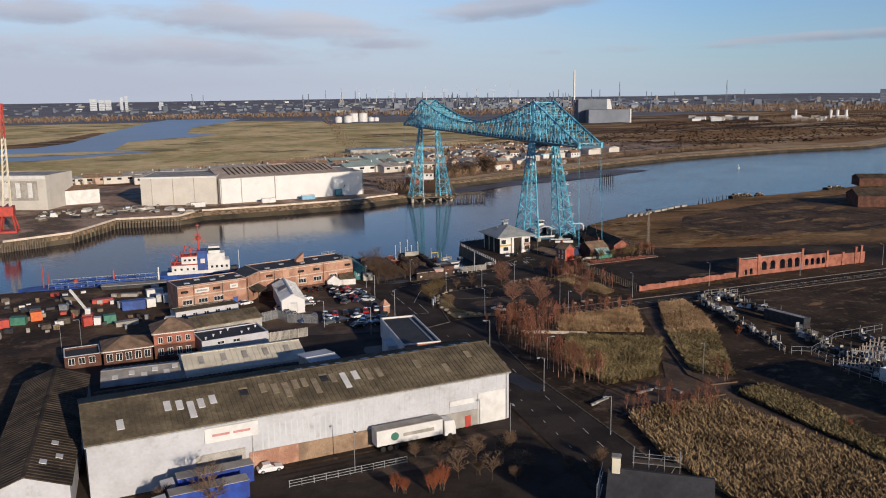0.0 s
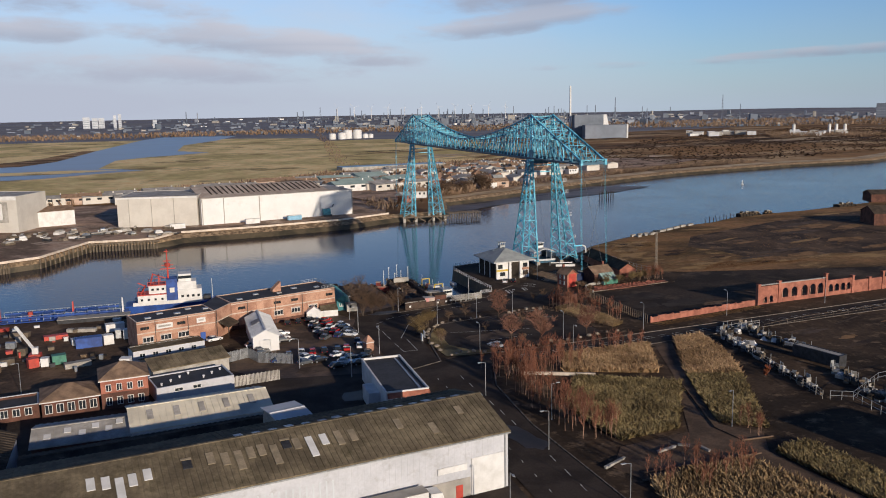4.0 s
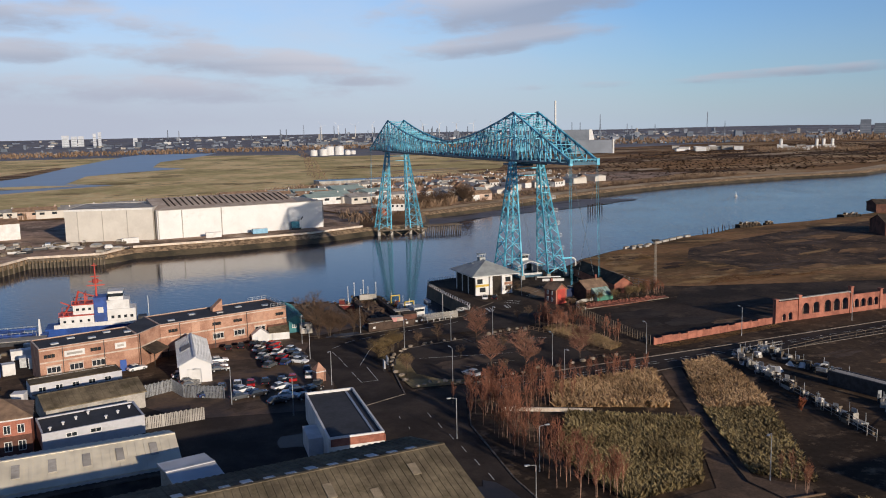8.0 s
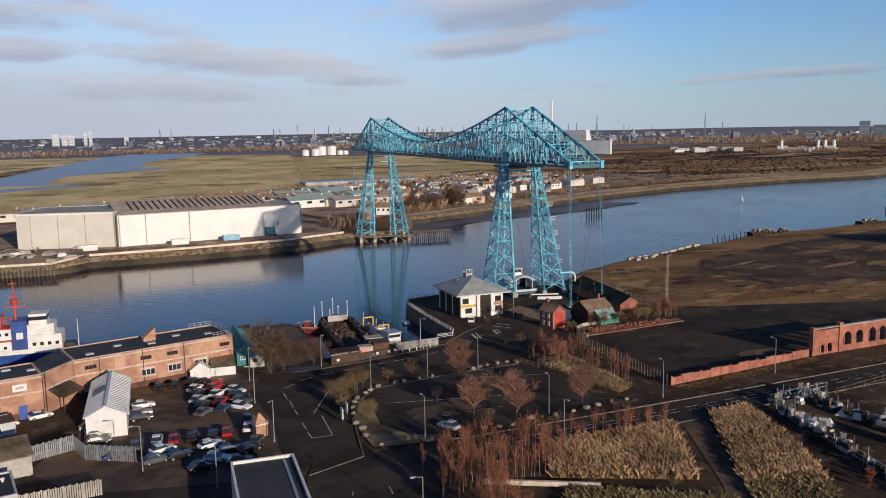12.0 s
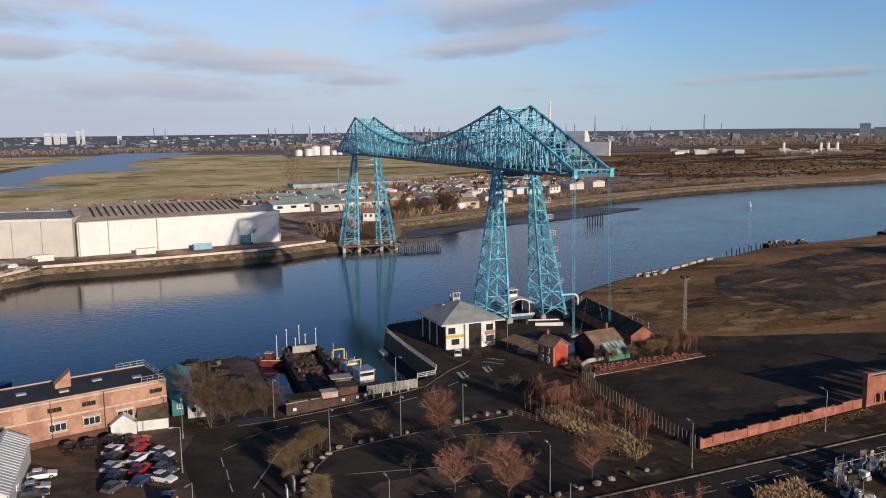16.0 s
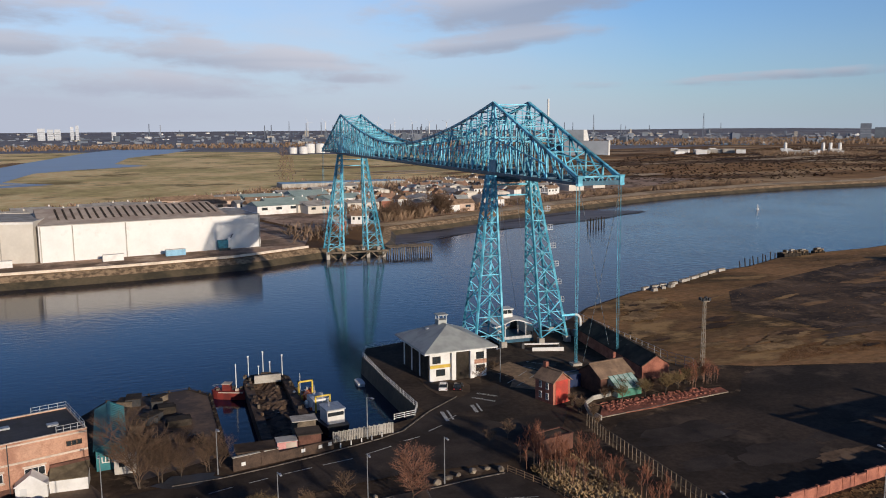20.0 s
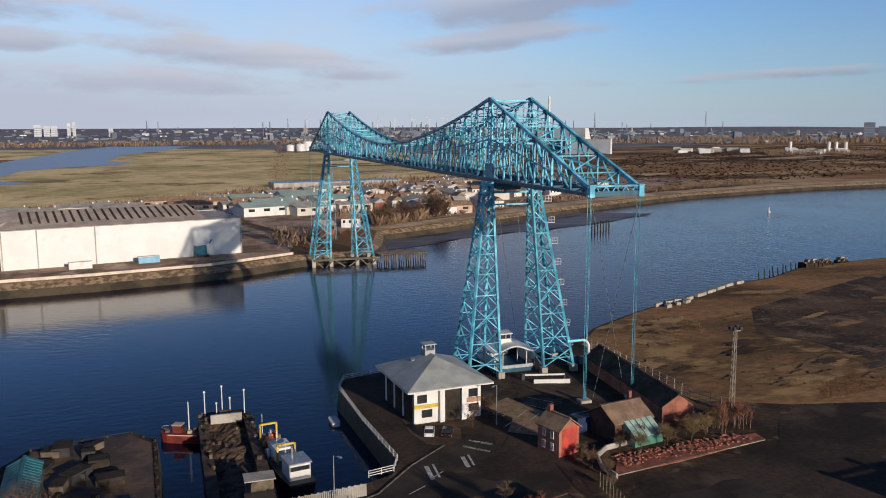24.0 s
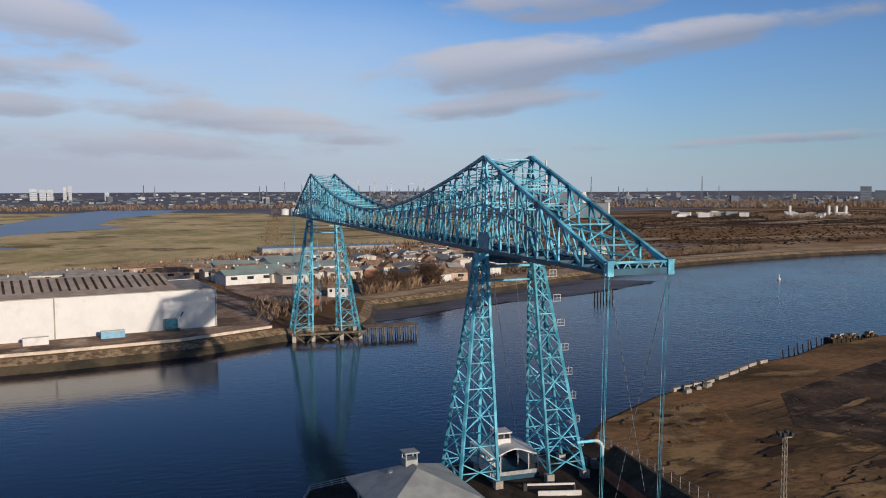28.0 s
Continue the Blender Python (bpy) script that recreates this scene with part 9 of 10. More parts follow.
part("roof_slope", Geo(m_w1).add([(0.5, 3, 14.72), (76, 3, 14.72), (76, 33, 14.72), (0.5, 33, 14.72), (0.5, 31, 19.0), (74, 31, 19.0)], [(0, 1, 5, 4), (1, 2, 5), (2, 3, 4, 5), (3, 0, 4), (3, 2, 1, 0)]), TANROOF, w1)
for k in range(22):
    u = 8 + k * 3.05
    part("roof_light", Geo(m_w1).add([(u, 10, 15.9), (u + 0.8, 10, 15.9), (u + 0.8, 28, 18.6), (u, 28, 18.6), (u, 10, 16.1), (u + 0.8, 10, 16.1), (u + 0.8, 28, 18.85), (u, 28, 18.85)], [(3, 2, 1, 0), (4, 5, 6, 7), (0, 1, 5, 4), (1, 2, 6, 5), (2, 3, 7, 6), (3, 0, 4, 7)]), DARKROOF, w1)
part("roof_edge", Geo(m_w1).box(-0.2, 89.2, -0.5, 1.0, 14.71, 15.0), SHEDROOF, w1)
part("eaves_strip", Geo(m_w2).box(-0.2, 43, -0.4, -0.02, 15.6, 16.4), WHITE, w2)
for u in (6, 18, 30):
    part("sheet_joint", Geo(m_w2).box(u, u + 0.3, -0.2, -0.02, 0, 15.5), CONCRETE, w2)
for x, y, mt_ in ((-100, 172, WHITE), (-76, 178, PALEBLUE), (-140, 168, WHITE)):
    o = thing("site_container", "low container standing by the shed", "container", x, y, 0.12, group="containers by the shed")
    mm = pose(x, y, 0.12, 0, 0, 11)
    part("box", Geo(mm).box(-4, 4, -1.2, 1.2, 0, 2.5), mt_, o)
    part("roof", Geo(mm).box(-4.1, 4.1, -1.3, 1.3, 2.5, 2.6), WHITE, o)
wbm = thing("quay_edge_wall", "pale low wall along the far quay", "wall", -100, 152)
for a, b in (((-138, 149), (-96, 154)), ((-96, 154), (-53, 163)), ((-53, 163), (-20, 180.5)), ((-223, 76), (-197, 92)), ((-197, 92), (-181, 131)), ((-181, 131), (-151, 130)), ((-151, 130), (-140, 148))):
    part("wall_length", Geo().beam((*a, 0.5), (*b, 0.5), 0.6, 1.0), PALEWALL, wbm)
sp = thing("timber_quay_piles", "row of dark timber piles along the far quay", "piles", -166, 128, WL)
for k in range(22):
    x = -180 + k * 1.45
    part("post", shared(("far_pile",), lambda: Geo().tube((0, 0, -5), (0, 0, 0.4), 0.42, 0.42, 6), TIMBER), None, sp, m=Matrix.Translation((x, 127.2, 0)))
part("waling", Geo().box(-181, -148, 126.7, 127.0, -0.6, 0.2), TIMBER, sp)
for k in range(30):
    u = k / 29
    x, y = (-223 + 27 * u * 1, 74 + 16 * u) if k < 18 else (-196 + 16 * (k - 18) / 11, 90 + 39 * (k - 18) / 11)
    part("post", SHARED[("far_pile",)], None, sp, m=Matrix.Translation((x, y - 1.0, 0)))
rc = thing("red_crane", "tall red and cream lattice crane on the far quay", "crane", -226, 107)
part("portal", Geo().box(-230, -222, 103, 111, 0.1, 1.0), SHIPRED, rc)
for i, j in ((-1, -1), (1, -1), (1, 1), (-1, 1)):
    part("crane_leg", Geo().beam((-226 + i * 3.5, 107 + j * 3.5, 1), (-226 + i * 1.8, 107 + j * 1.8, 10), 0.6), SHIPRED, rc)
    part("jib_chord", Geo().beam((-226 + i * 1.6, 107 + j * 1.6, 10), (-224.4 + i * 0.7, 107 + j * 0.7, 44), 0.35), CREAM, rc)
    part("jib_head", Geo().beam((-224.4 + i * 0.7, 107 + j * 0.7, 44), (-223.7 + i * 0.35, 107 + j * 0.35, 60), 0.3), SHIPRED, rc)
for k in range(20):
    z0, z1 = 10 + k * 2.5, 12.5 + k * 2.5
    f0, f1 = (z0 - 10) / 50, (z1 - 10) / 50
    w0, w1, c0, c1 = 1.6 - 1.25 * f0, 1.6 - 1.25 * f1, -226 + 2.3 * f0, -226 + 2.3 * f1
    for j in (-1, 1):
        part("jib_lacing", Geo().beam((c0 - w0, 107 + j * w0, z0), (c1 + w1, 107 + j * w1, z1), 0.22), SHIPRED if k > 13 else CREAM, rc)
part("crane_house", Geo().box(-229.5, -223, 104, 110, 8, 12.5), SHIPRED, rc)
part("counter_arm", Geo().beam((-226, 110, 11), (-228, 118, 12), 1.0, 0.8), SHIPRED, rc)
rr = random.Random(66)
for k in range(46):
    x, y = rr.uniform(-225, -140), rr.uniform(140, 176)
    if y < 132 + (x + 180) * 0.2 and x > -182:
        continue
    o = thing("shipyard_stack", "stack of timber and steel in the shipyard", "stack", x, y, 0.12, group="shipyard stacks")
    mm = pose(x, y, 0.12, 0, 0, rr.uniform(0, 180))
    a, b, c = rr.uniform(1, 4), rr.uniform(0.6, 2), rr.uniform(0.5, 2.2)
    part("lower_crate", Geo(mm).box(-a, a, -b, b, 0, c * 0.6), rr.choice((TIMBER, CONCRETE, DARKSTEEL, STONE, WHITE)), o)
    part("upper_crate", Geo(mm).box(-a * 0.7, a * 0.8, -b * 0.7, b * 0.8, c * 0.6, c), rr.choice((TIMBER, STEEL, CONCRETE)), o)
# timber landing stage beside the far tower and frame under its legs
st = thing("timber_landing_stage", "old grey timber landing stage at the far tower", "jetty", 24, 176, WL)
for i in range(7):
    for j in range(3):
        x, y = 15 + i * 3.2, 171 + j * 3.4
        part("post", shared(("stage_pile",), lambda: Geo().tube((0, 0, -5), (0, 0, -0.6), 0.28, 0.25, 6), TIMBER), None, st, m=Matrix.Translation((x, y, 0)))
    part("cap_beam", Geo().box(14.8 + i * 3.2, 15.2 + i * 3.2, 170, 178.6, -0.9, -0.5), TIMBER, st)
for j in range(4):
    part("plank_run", Geo().box(14, 35, 170.2 + j * 2.2, 171.6 + j * 2.2, -0.5, -0.3), TIMBER, st)
fr = thing("tower_dolphin_frame", "dark timber frame in the water under the far tower", "dolphin", 0, 170, WL)
part("frame_beam", Geo().box(-13.6, 13.6, 167.6, 168.4, -1.5, -0.75), TIMBER, fr)
part("frame_beam", Geo().box(-13.6, 13.6, 179.6, 180.4, -1.5, -0.75), TIMBER, fr)
for x0, x1 in ((-13.2, -9.2), (-5.4, -9.2), (-5.4, 0), (5.4, 0), (5.4, 9.2), (13.2, 9.2)):
    part("raking_strut", Geo().beam((x0, 167.9, -1.0), (x1, 167.9, -4.6), 0.45), TIMBER, fr)
# piles and buoy in the river
for k in range(7):
    o = thing("river_pile", "dark timber post standing in the river", "post", 146 + k * 2.4, 232 + k * 1.2, WL, group="piles in the river")
    part("post", Geo().tube((146 + k * 2.4, 232 + k * 1.2, -5), (146 + k * 2.4, 232 + k * 1.2, 0.5 + 0.6 * (k % 2)), 0.4, 0.35, 6), DARKTIMBER, o)
by = thing("river_buoy", "small pale buoy on the river", "buoy", 300, 280, WL)
part("float", Geo().tube((300, 280, -4.2), (300, 280, -3.2), 1.1, 0.9, 10), WHITE, by)
part("cage", Geo().tube((300, 280, -3.2), (300, 280, -0.6), 0.4, 0.15, 6), WHITE, by)


# ---- far town ----
def small_house(name, label, w, d, eave, ridge, wall, roof):
    t = thing(name, label, "house", group="houses on the far bank")
    part("house_wall", Geo().box(-w / 2, w / 2, -d / 2, d / 2, 0, eave), wall, t)
    rf = part("roof", Geo().add([(-w / 2 - 0.3, -d / 2 - 0.4, eave), (w / 2 + 0.3, -d / 2 - 0.4, eave), (w / 2 + 0.3, d / 2 + 0.4, eave), (-w / 2 - 0.3, d / 2 + 0.4, eave), (-w / 2 - 0.3, 0, ridge), (w / 2 + 0.3, 0, ridge)],
                                [(0, 1, 5, 4), (2, 3, 4, 5), (1, 2, 5), (3, 0, 4), (3, 2, 1, 0)]), roof, t)
    part("chimney", Geo().box(w / 2 - 1.4, w / 2 - 0.6, -0.4, 0.4, eave, ridge + 1.0), wall, rf)
    n = min(3, max(2, int(w / 3)))
    for k in range(n):
        part("window", Geo().box(-w / 2 + (k + 0.3) * w / n, -w / 2 + (k + 0.7) * w / n, -d / 2 - 0.05, -d / 2 + 0.05, eave * 0.55, eave * 0.85), GLASS, t)
    return t


protos = [small_house("pale_house", "pale rendered house with a brown roof", 9, 7, 4.8, 7.4, WHITE, TILE), small_house("brick_far_house", "red brick house with a slate roof", 8, 7, 4.8, 7.2, REDBRICK, SLATE),
          small_house("terrace_house", "long pink and white terrace", 26, 8, 5.0, 7.6, material("pink_render", (0.50, 0.37, 0.29), (0.4, 0.29, 0.23), 0.9, scale=0.3), TILE), small_house("works_unit", "low pale works unit", 22, 14, 5.0, 6.6, BEIGE, SHEDROOF),
          small_house("green_unit", "low works unit with a pale green roof", 28, 18, 5.5, 8.0, WHITE, material("pale_green_roof", (0.32, 0.40, 0.36), (0.25, 0.32, 0.29), 0.6, scale=0.1)), small_house("orange_house", "brick house with a russet tile roof", 10, 7, 4.2, 7.0, BRICK, material("russet_tiles", (0.27, 0.17, 0.12), (0.18, 0.115, 0.085), 0.9, scale=0.3))]
rr = random.Random(77)
SPOTS2 = [(2, 92, 308, 3), (0, 22, 262, -20), (1, 4, 238, 30), (4, -20, 398, 12), (4, 18, 420, 14), (3, -45, 392, 10), (3, -38, 420, 12), (3, 10, 448, 12), (3, 40, 470, 10), (3, 62, 500, 5)]
for k in range(95):
    u = rr.random()
    SPOTS2.append((rr.choice((0, 0, 1, 0, 3, 5, 3)), 20 + rr.uniform(0, 60) + 210 * u, 300 + 170 * u + rr.uniform(-20, 130), rr.choice((0, 10, 90, 100)) + rr.uniform(-8, 8)))
for k in range(26):
    SPOTS2.append((rr.choice((2, 3, 3)), -250 + k * 9.4 + rr.uniform(-3, 3), 300 + k * 3.4 + rr.uniform(-8, 40), 8 + rr.uniform(-6, 6)))
for k in range(16):
    SPOTS2.append((rr.choice((3, 4, 3, 0)), rr.uniform(-30, 50), rr.uniform(330, 400), rr.uniform(0, 30)))
used = set()
for i, x, y, a in SPOTS2:
    m = pose(x, y, 0.1, 0, 0, a)
    if i in used:
        copy_thing(protos[i], m)
    else:
        protos[i].matrix_basis = m
        used.add(i)
flat_block("blue_roofed_depot", "long depot with a pale blue roof", (18, 548), (132, 556), 24, 4.2, SHEDROOF, material("blue_sheet_roof", (0.22, 0.36, 0.48), (0.17, 0.30, 0.41), 0.5, scale=0.05), "depot", parapet=-0.3)
reeds("far_scrub", "brown bare scrub and trees on the far bank", [(34, 260), (66, 281), (110, 308), (228, 376), (326, 416), (440, 446), (430, 470), (250, 412), (110, 332), (45, 296)], 2400, 2.6, FARTREE, 101, 1.6, "scrub")
reeds("far_wood", "bare brown wood beside the far town", [(34, 260), (62, 276), (74, 296), (45, 302)], 1200, 5.0, FARTREE, 102, 1.1, "wood")
reeds("far_wood", "bare trees behind the shipyard", [(-26, 196), (0, 200), (14, 240), (-20, 262)], 150, 3.6, FARTREE, 103, 1.2, "wood")
reeds("far_hedge", "long bare hedge across the marsh", [(30, 470), (50, 480), (60, 740), (140, 1320), (230, 2080), (215, 2080), (118, 1320), (36, 745)], 420, 2.2, FARTREE, 104, 2.4, "hedge")
reeds("far_hedge", "bare hedges round the marsh fields", [(-260, 300), (20, 440), (40, 500), (0, 520), (-60, 450), (-260, 345)], 1900, 4.5, FARTREE, 105, 3.0, "hedge")
reeds("town_trees", "bare trees between the houses", [(20, 300), (240, 460), (330, 600), (100, 620), (0, 430)], 2600, 5.0, FARTREE, 106, 2.6, "trees")
reeds("moor_scrub", "dark scrub on the moor", [(260, 420), (460, 470), (720, 560), (1500, 1000), (1400, 1500), (700, 1100), (330, 640)], 4200, 1.2, HEATH, 107, 6.0, "scrub")
reeds("far_wood", "dark woods in the distance", [(-1500, 1950), (200, 2150), (1700, 1500), (2600, 2000), (2400, 2500), (300, 2600), (-1700, 2500)], 5200, 9.0, FARTREE, 108, 9.0, "wood")

rr = random.Random(93)
for k in range(26):
    x = rr.uniform(36, 84) if k < 21 else rr.uniform(-16, 16)
    y = (262 + (x - 36) * 0.5 + rr.uniform(2, 26)) if k < 21 else rr.uniform(212, 262)
    copy_thing(t_dark[k % 2], pose(x, y, 0.2, 0, 0, rr.uniform(0, 360)) @ Matrix.Scale(rr.uniform(0.75, 1.15) if k < 21 else rr.uniform(0.45, 0.7), 4))

# ---- distance: tanks, mill, flats, stacks, masts ----
# the haze over far works and towers is painted into their base colours
for k, (x, y, r_, h) in enumerate(((180, 1580, 8, 12), (200, 1570, 9, 14), (219, 1600, 10, 19), (241, 1600, 10, 19), (262, 1612, 7, 9), (276, 1618, 6, 8))):
    o = thing("white_storage_tank", "large white storage tank", "tank", x, y, group="tank farm")
    part("shell", Geo().tube((x, y, 0), (x, y, h), r_, r_, 20), WHITE, o)
    part("roof", Geo().tube((x, y, h), (x, y, h + 2), r_, r_ * 0.2, 20), WHITE, o)
ml = thing("energy_plant", "large grey plant with a bright white end and tall block", "plant", 650, 1190)
m_ml, L_ml = along((612, 1190), (690, 1168))
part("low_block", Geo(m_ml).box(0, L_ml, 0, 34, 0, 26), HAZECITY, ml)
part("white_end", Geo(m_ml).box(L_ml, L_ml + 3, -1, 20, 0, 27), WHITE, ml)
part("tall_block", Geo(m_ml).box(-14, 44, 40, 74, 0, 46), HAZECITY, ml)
part("sloping_end", Geo(m_ml).add([(44, 40, 0), (60, 40, 0), (60, 74, 0), (44, 74, 0), (44, 40, 46), (50, 40, 46), (50, 74, 46), (44, 74, 46)], [(3, 2, 1, 0), (4, 5, 6, 7), (0, 1, 5, 4), (1, 2, 6, 5), (2, 3, 7, 6), (3, 0, 4, 7)]), WHITE, ml)
part("chimney_stack", Geo().tube((614, 1262, 0), (614, 1262, 104), 2.3, 1.8, 10), WHITE, ml)


def far_spot(px, depth):
    """A place far off, by its bearing in degrees right of the bridge's axis."""
    a = radians(px)
    return -100 + math.sin(a) * depth, -250 + math.cos(a) * depth


def far_z(y):
    return 0 if y < 2300 else 8 * (y - 2300) / 700 if y < 3000 else 8 + 14 * (y - 3000) / 800 if y < 3800 else 22 + 16 * (y - 3800) / 850


rr = random.Random(88)
for deg, dep, w, h in ((-6.6, 3600, 26, 50), (-6.1, 3600, 22, 46), (-5.7, 3620, 22, 46), (-4.9, 3650, 12, 55), (-4.6, 3650, 12, 60), (-2.5, 3500, 16, 36), (44.6, 3300, 34, 62), (45.6, 3350, 60, 48), (47.0, 3350, 40, 46)):
    x, y = far_spot(deg, dep)
    o = thing("tower_block", "distant tower block with haze in its colour", "tower block", x, y, far_z(y) - 4, group="distant towers")
    mm = pose(x, y, far_z(y) - 6, 0, 0, -deg)
    part("block", Geo(mm).box(-w / 2, w / 2, -9, 9, 0, h), HAZETOWER if deg < 0 else HAZEDARK, o)
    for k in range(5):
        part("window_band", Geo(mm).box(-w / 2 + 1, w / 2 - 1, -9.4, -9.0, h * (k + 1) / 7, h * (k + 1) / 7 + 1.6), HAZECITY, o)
for k in range(230):
    deg, dep = rr.uniform(-12, 46), rr.uniform(2700, 4300)
    if k % 2:
        deg = rr.gauss(21, 9)
    x, y = far_spot(deg, dep)
    w, h = rr.uniform(8, 34), rr.uniform(3, 9) + (rr.random() < 0.15) * rr.uniform(6, 22)
    mm = pose(x, y, far_z(y) - 6, 0, 0, -deg + rr.uniform(-30, 30))
    g = Geo(mm).box(-w / 2, w / 2, -8, 8, 0, h + 4)
    g.box(-w / 2 + 2, -w / 4, -6, 6, h + 4, h + 6)
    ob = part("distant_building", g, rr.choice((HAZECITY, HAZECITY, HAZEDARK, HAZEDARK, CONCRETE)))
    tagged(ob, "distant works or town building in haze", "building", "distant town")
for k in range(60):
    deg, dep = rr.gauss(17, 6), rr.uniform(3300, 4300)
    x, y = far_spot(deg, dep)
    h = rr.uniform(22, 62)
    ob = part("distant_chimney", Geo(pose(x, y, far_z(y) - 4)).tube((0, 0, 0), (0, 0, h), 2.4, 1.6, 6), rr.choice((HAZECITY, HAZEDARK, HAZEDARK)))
    tagged(ob, "thin distant factory chimney", "chimney", "distant chimneys")
for deg, dep, h in ((28.4, 3400, 96), (35.3, 3300, 98), (8.3, 3700, 70), (36.4, 3800, 60), (32.0, 3900, 50), (30.5, 4000, 45)):
    x, y = far_spot(deg, dep)
    o = thing("radio_mast", "thin distant lattice mast", "mast", x, y, far_z(y) - 3, group="distant masts")
    z = far_z(y) - 3
    for s in (-1, 1):
        part("mast_leg", Geo().beam((x + s * 4, y, z), (x + s * 0.5, y, z + h), 0.9), HAZEDARK, o)
    for k in range(8):
        part("mast_tie", Geo().beam((x - 4 + k * 0.45, y, z + k * h / 8), (x + 4 - k * 0.45, y, z + (k + 1) * h / 8), 0.6), HAZEDARK, o)
for k in range(11):
    deg, dep = 9.5 + k * 1.15, 4300
    x, y = far_spot(deg, dep)
    z = far_z(y) - 2
    o = thing("wind_turbine", "white distant wind turbine", "wind turbine", x, y, z, group="distant wind farm")
    part("tower", Geo().tube((x, y, z), (x, y, z + 58), 1.6, 1.0, 6), WHITE, o)
    for j in range(3):
        a = radians(20 * k + 120 * j)
        part("blade", Geo().beam((x, y - 2, z + 58), (x + 26 * math.cos(a), y - 2, z + 58 + 26 * math.sin(a)), 1.6, 0.5), WHITE, o)

# a reach of the river far off, and works on the moor's edge
a0, a1 = [far_spot(d_, 2560) for d_ in (27.5, 31, 35, 39.5)], [far_spot(d_, 2440) for d_ in (39.5, 35, 31, 27.5)]
patch("far_river_reach", a0 + a1, 1.2, WATER, "distant pale reach of the river", "water")
rr = random.Random(91)
for k in range(26):
    d_ = rr.uniform(33.2, 37.5) if k < 14 else rr.uniform(39.6, 43.0)
    x, y = far_spot(d_, rr.uniform(1650, 1850))
    w, h = rr.uniform(8, 22), rr.uniform(4, 8)
    o = thing("moor_works_unit", "small white works building on the moor", "building", x, y, 0, group="works on the moor")
    mm = pose(x, y, 0, 0, 0, -d_ + rr.uniform(-20, 20))
    part("works_wall", Geo(mm).box(-w / 2, w / 2, -5, 5, 0, h), rr.choice((WHITE, CONCRETE, PALEROOF, WHITE)), o)
    part("works_roof", Geo(mm).box(-w / 2 - 0.4, w / 2 + 0.4, -5.4, 5.4, h, h + 0.7), rr.choice((SHEDROOF, PALEROOF)), o)
for d_ in (39.8, 41.9, 42.3, 42.8):
    x, y = far_spot(d_, 1760)
    o = thing("moor_silo", "tall pale silo among the works", "silo", x, y, 0, group="silos on the moor")
    part("silo_shell", Geo().tube((x, y, 0), (x, y, 19), 3.0, 3.0, 10), WHITE, o)
    part("silo_cap", Geo().tube((x, y, 19), (x, y, 21), 3.0, 0.8, 10), CONCRETE, o)
reeds("far_wood", "dark wood round the works on the moor", [far_spot(38.5, 1600), far_spot(44, 1600), far_spot(45, 1800), far_spot(38, 1800)], 900, 6.0, FARTREE, 109, 3.0, "wood")

for k, (x, y, rx, ry, tn) in enumerate(((52, 23, 11, 6.5, 25), (44, 12, 9, 4.5, 20), (60, 29, 6, 3, 30), (33, -6, 7, 3, 15), (66, -20, 10, 2.6, 12), (58, -26, 12, 3, 8), (76, -28, 9, 2.4, 10), (44, -20, 6, 1.6, 15), (40, 24, 4, 1.8, 35), (92, -32, 9, 2.2, 12), (110, -30, 12, 2.5, 12), (130, 4, 14, 2, 18), (100, 20, 9, 1.2, 20))):
    blotch("dry_turf", x, y, rx, ry, tn, PALEGRASS, "pale dead turf on the open field", 1300 + k, 0.23 + 0.002 * k, 40)
for k, (x, y, rx, ry) in enumerate(((50, 25, 2.6, 1.2), (55, 20, 3.2, 1.3), (47, 19, 2.2, 0.9), (70, -17, 5, 1.8), (62, 2, 6, 2.4), (57, -4, 7, 2.6), (80, -33, 3, 1.0), (36, -12, 3, 1.0))):
    blotch("bare_hollow", x, y, rx, ry, 15, HEATH, "dark damp hollow in the field", 1400 + k, 0.27 + 0.002 * k, 24)
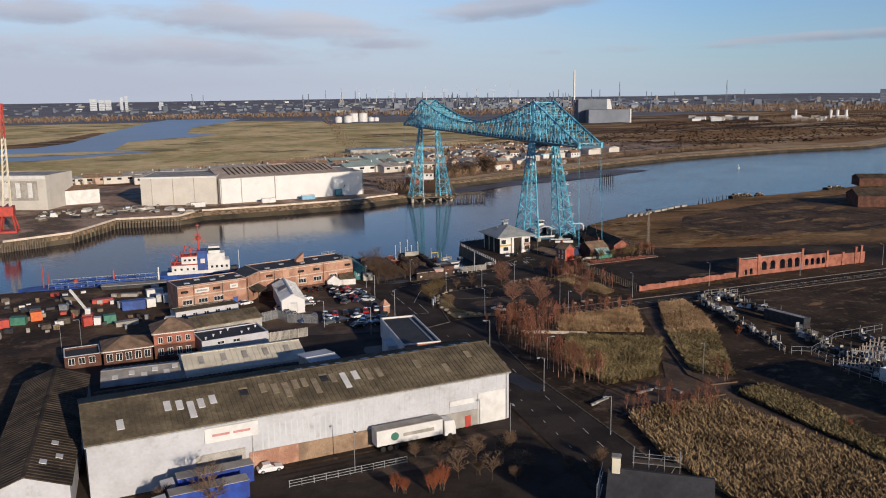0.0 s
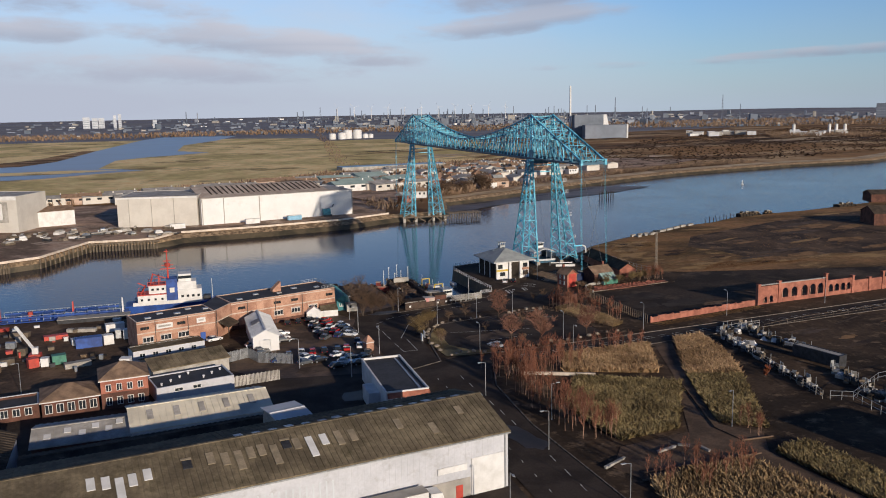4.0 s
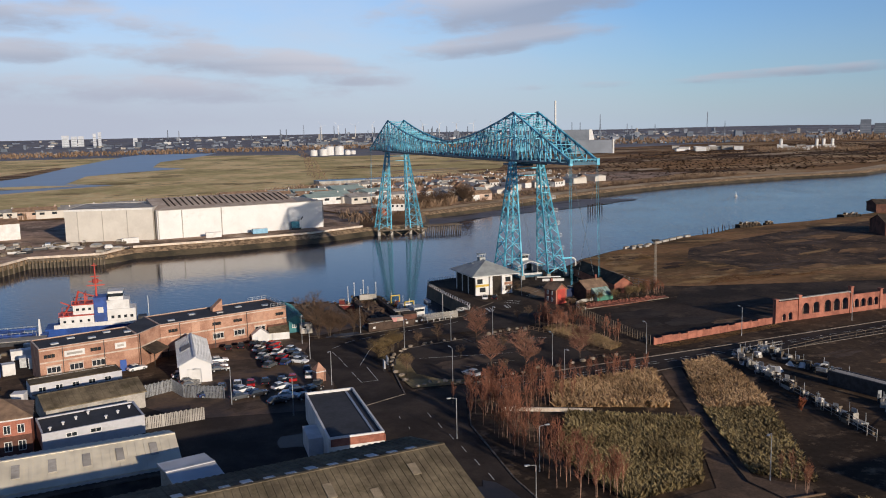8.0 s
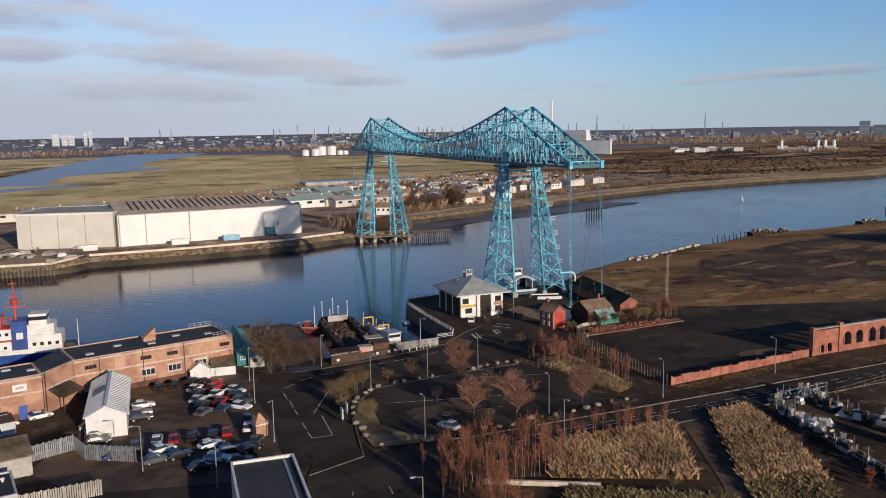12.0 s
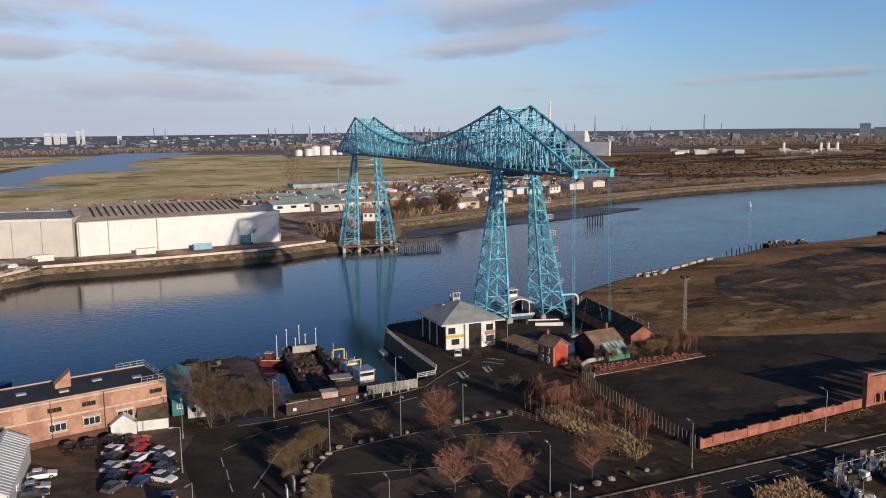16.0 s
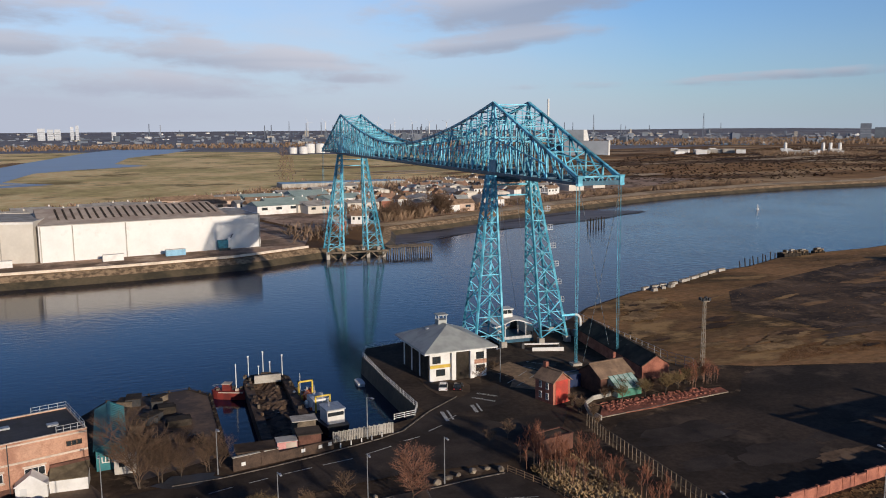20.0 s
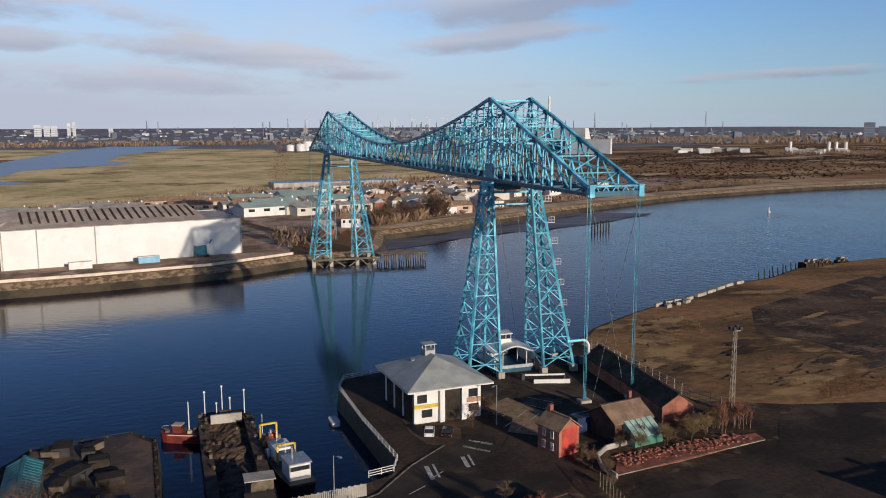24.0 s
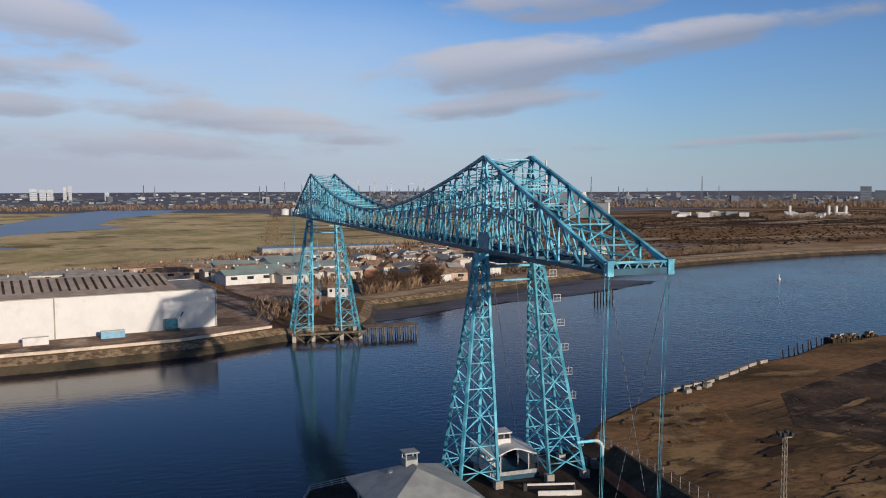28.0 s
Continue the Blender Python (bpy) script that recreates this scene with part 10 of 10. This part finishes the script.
reeds("pale_grass", "pale dead grass on the open field", [(48, 28), (58, 33), (66, 26), (62, 16), (54, 15), (44, 6), (36, 10)], 2600, 0.16, PALEGRASS, 121, 0.55, "grass")
reeds("rough_grass", "brown rough grass on the levelled field", [(27, 12), (37, 25), (58, 39), (86, 52), (110, 62), (130, 40), (110, -10), (90, -46), (46, -36), (28, -26)], 12000, 0.11, GRASS_DRY, 122, 0.4, "grass")
# low houses, sheds and works far off, too many to count
rr = random.Random(131)
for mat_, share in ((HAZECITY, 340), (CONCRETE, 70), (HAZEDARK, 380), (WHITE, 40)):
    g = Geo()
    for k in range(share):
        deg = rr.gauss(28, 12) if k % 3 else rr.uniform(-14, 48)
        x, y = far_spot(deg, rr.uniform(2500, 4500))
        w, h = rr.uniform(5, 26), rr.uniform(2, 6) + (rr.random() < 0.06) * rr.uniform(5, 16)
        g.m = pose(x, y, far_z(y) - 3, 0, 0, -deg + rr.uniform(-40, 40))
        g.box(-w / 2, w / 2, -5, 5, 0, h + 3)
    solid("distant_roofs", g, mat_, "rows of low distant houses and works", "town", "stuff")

# racks of upright posts in the storage yard
rr = random.Random(141)
for k in range(9):
    x0, y0 = -3.5 + 2.2 * k, -176.0 + 1.2 * k - (k % 2) * 5.0
    L_ = rr.uniform(4.5, 7.0)
    mm = pose(x0, y0, 0.06, 0, 0, -50 + rr.uniform(-10, 10))
    o = thing("post_rack", "rack of pale upright posts and rails in the storage yard", "rack", x0, y0, 0.06, group="racks in the storage yard")
    part("rack_rail", Geo(mm).box(0, L_, -0.12, 0.12, 0.9, 1.15), CONCRETE, o)
    part("rack_base", Geo(mm).box(0, L_, -0.5, 0.5, 0.0, 0.25), STEEL, o)
    for i in range(7):
        part("post", shared(("rack_post", i % 3), lambda: Geo().box(-0.11, 0.11, -0.11, 0.11, 0.0, 1.6 + 0.4 * (i % 3)), STONEBAND), None, o, m=mm @ Matrix.Translation((L_ * (i + 0.3) / 7, 0.0, 0)))
reeds("rust_grass", "rusty dead grass along the edge of the lot", [(48, -37.6), (60, -27), (90, -24.6), (96, -36), (64.1, -36.4)], 1800, 0.18, RUST_GRASS, 123, 0.6, "grass")
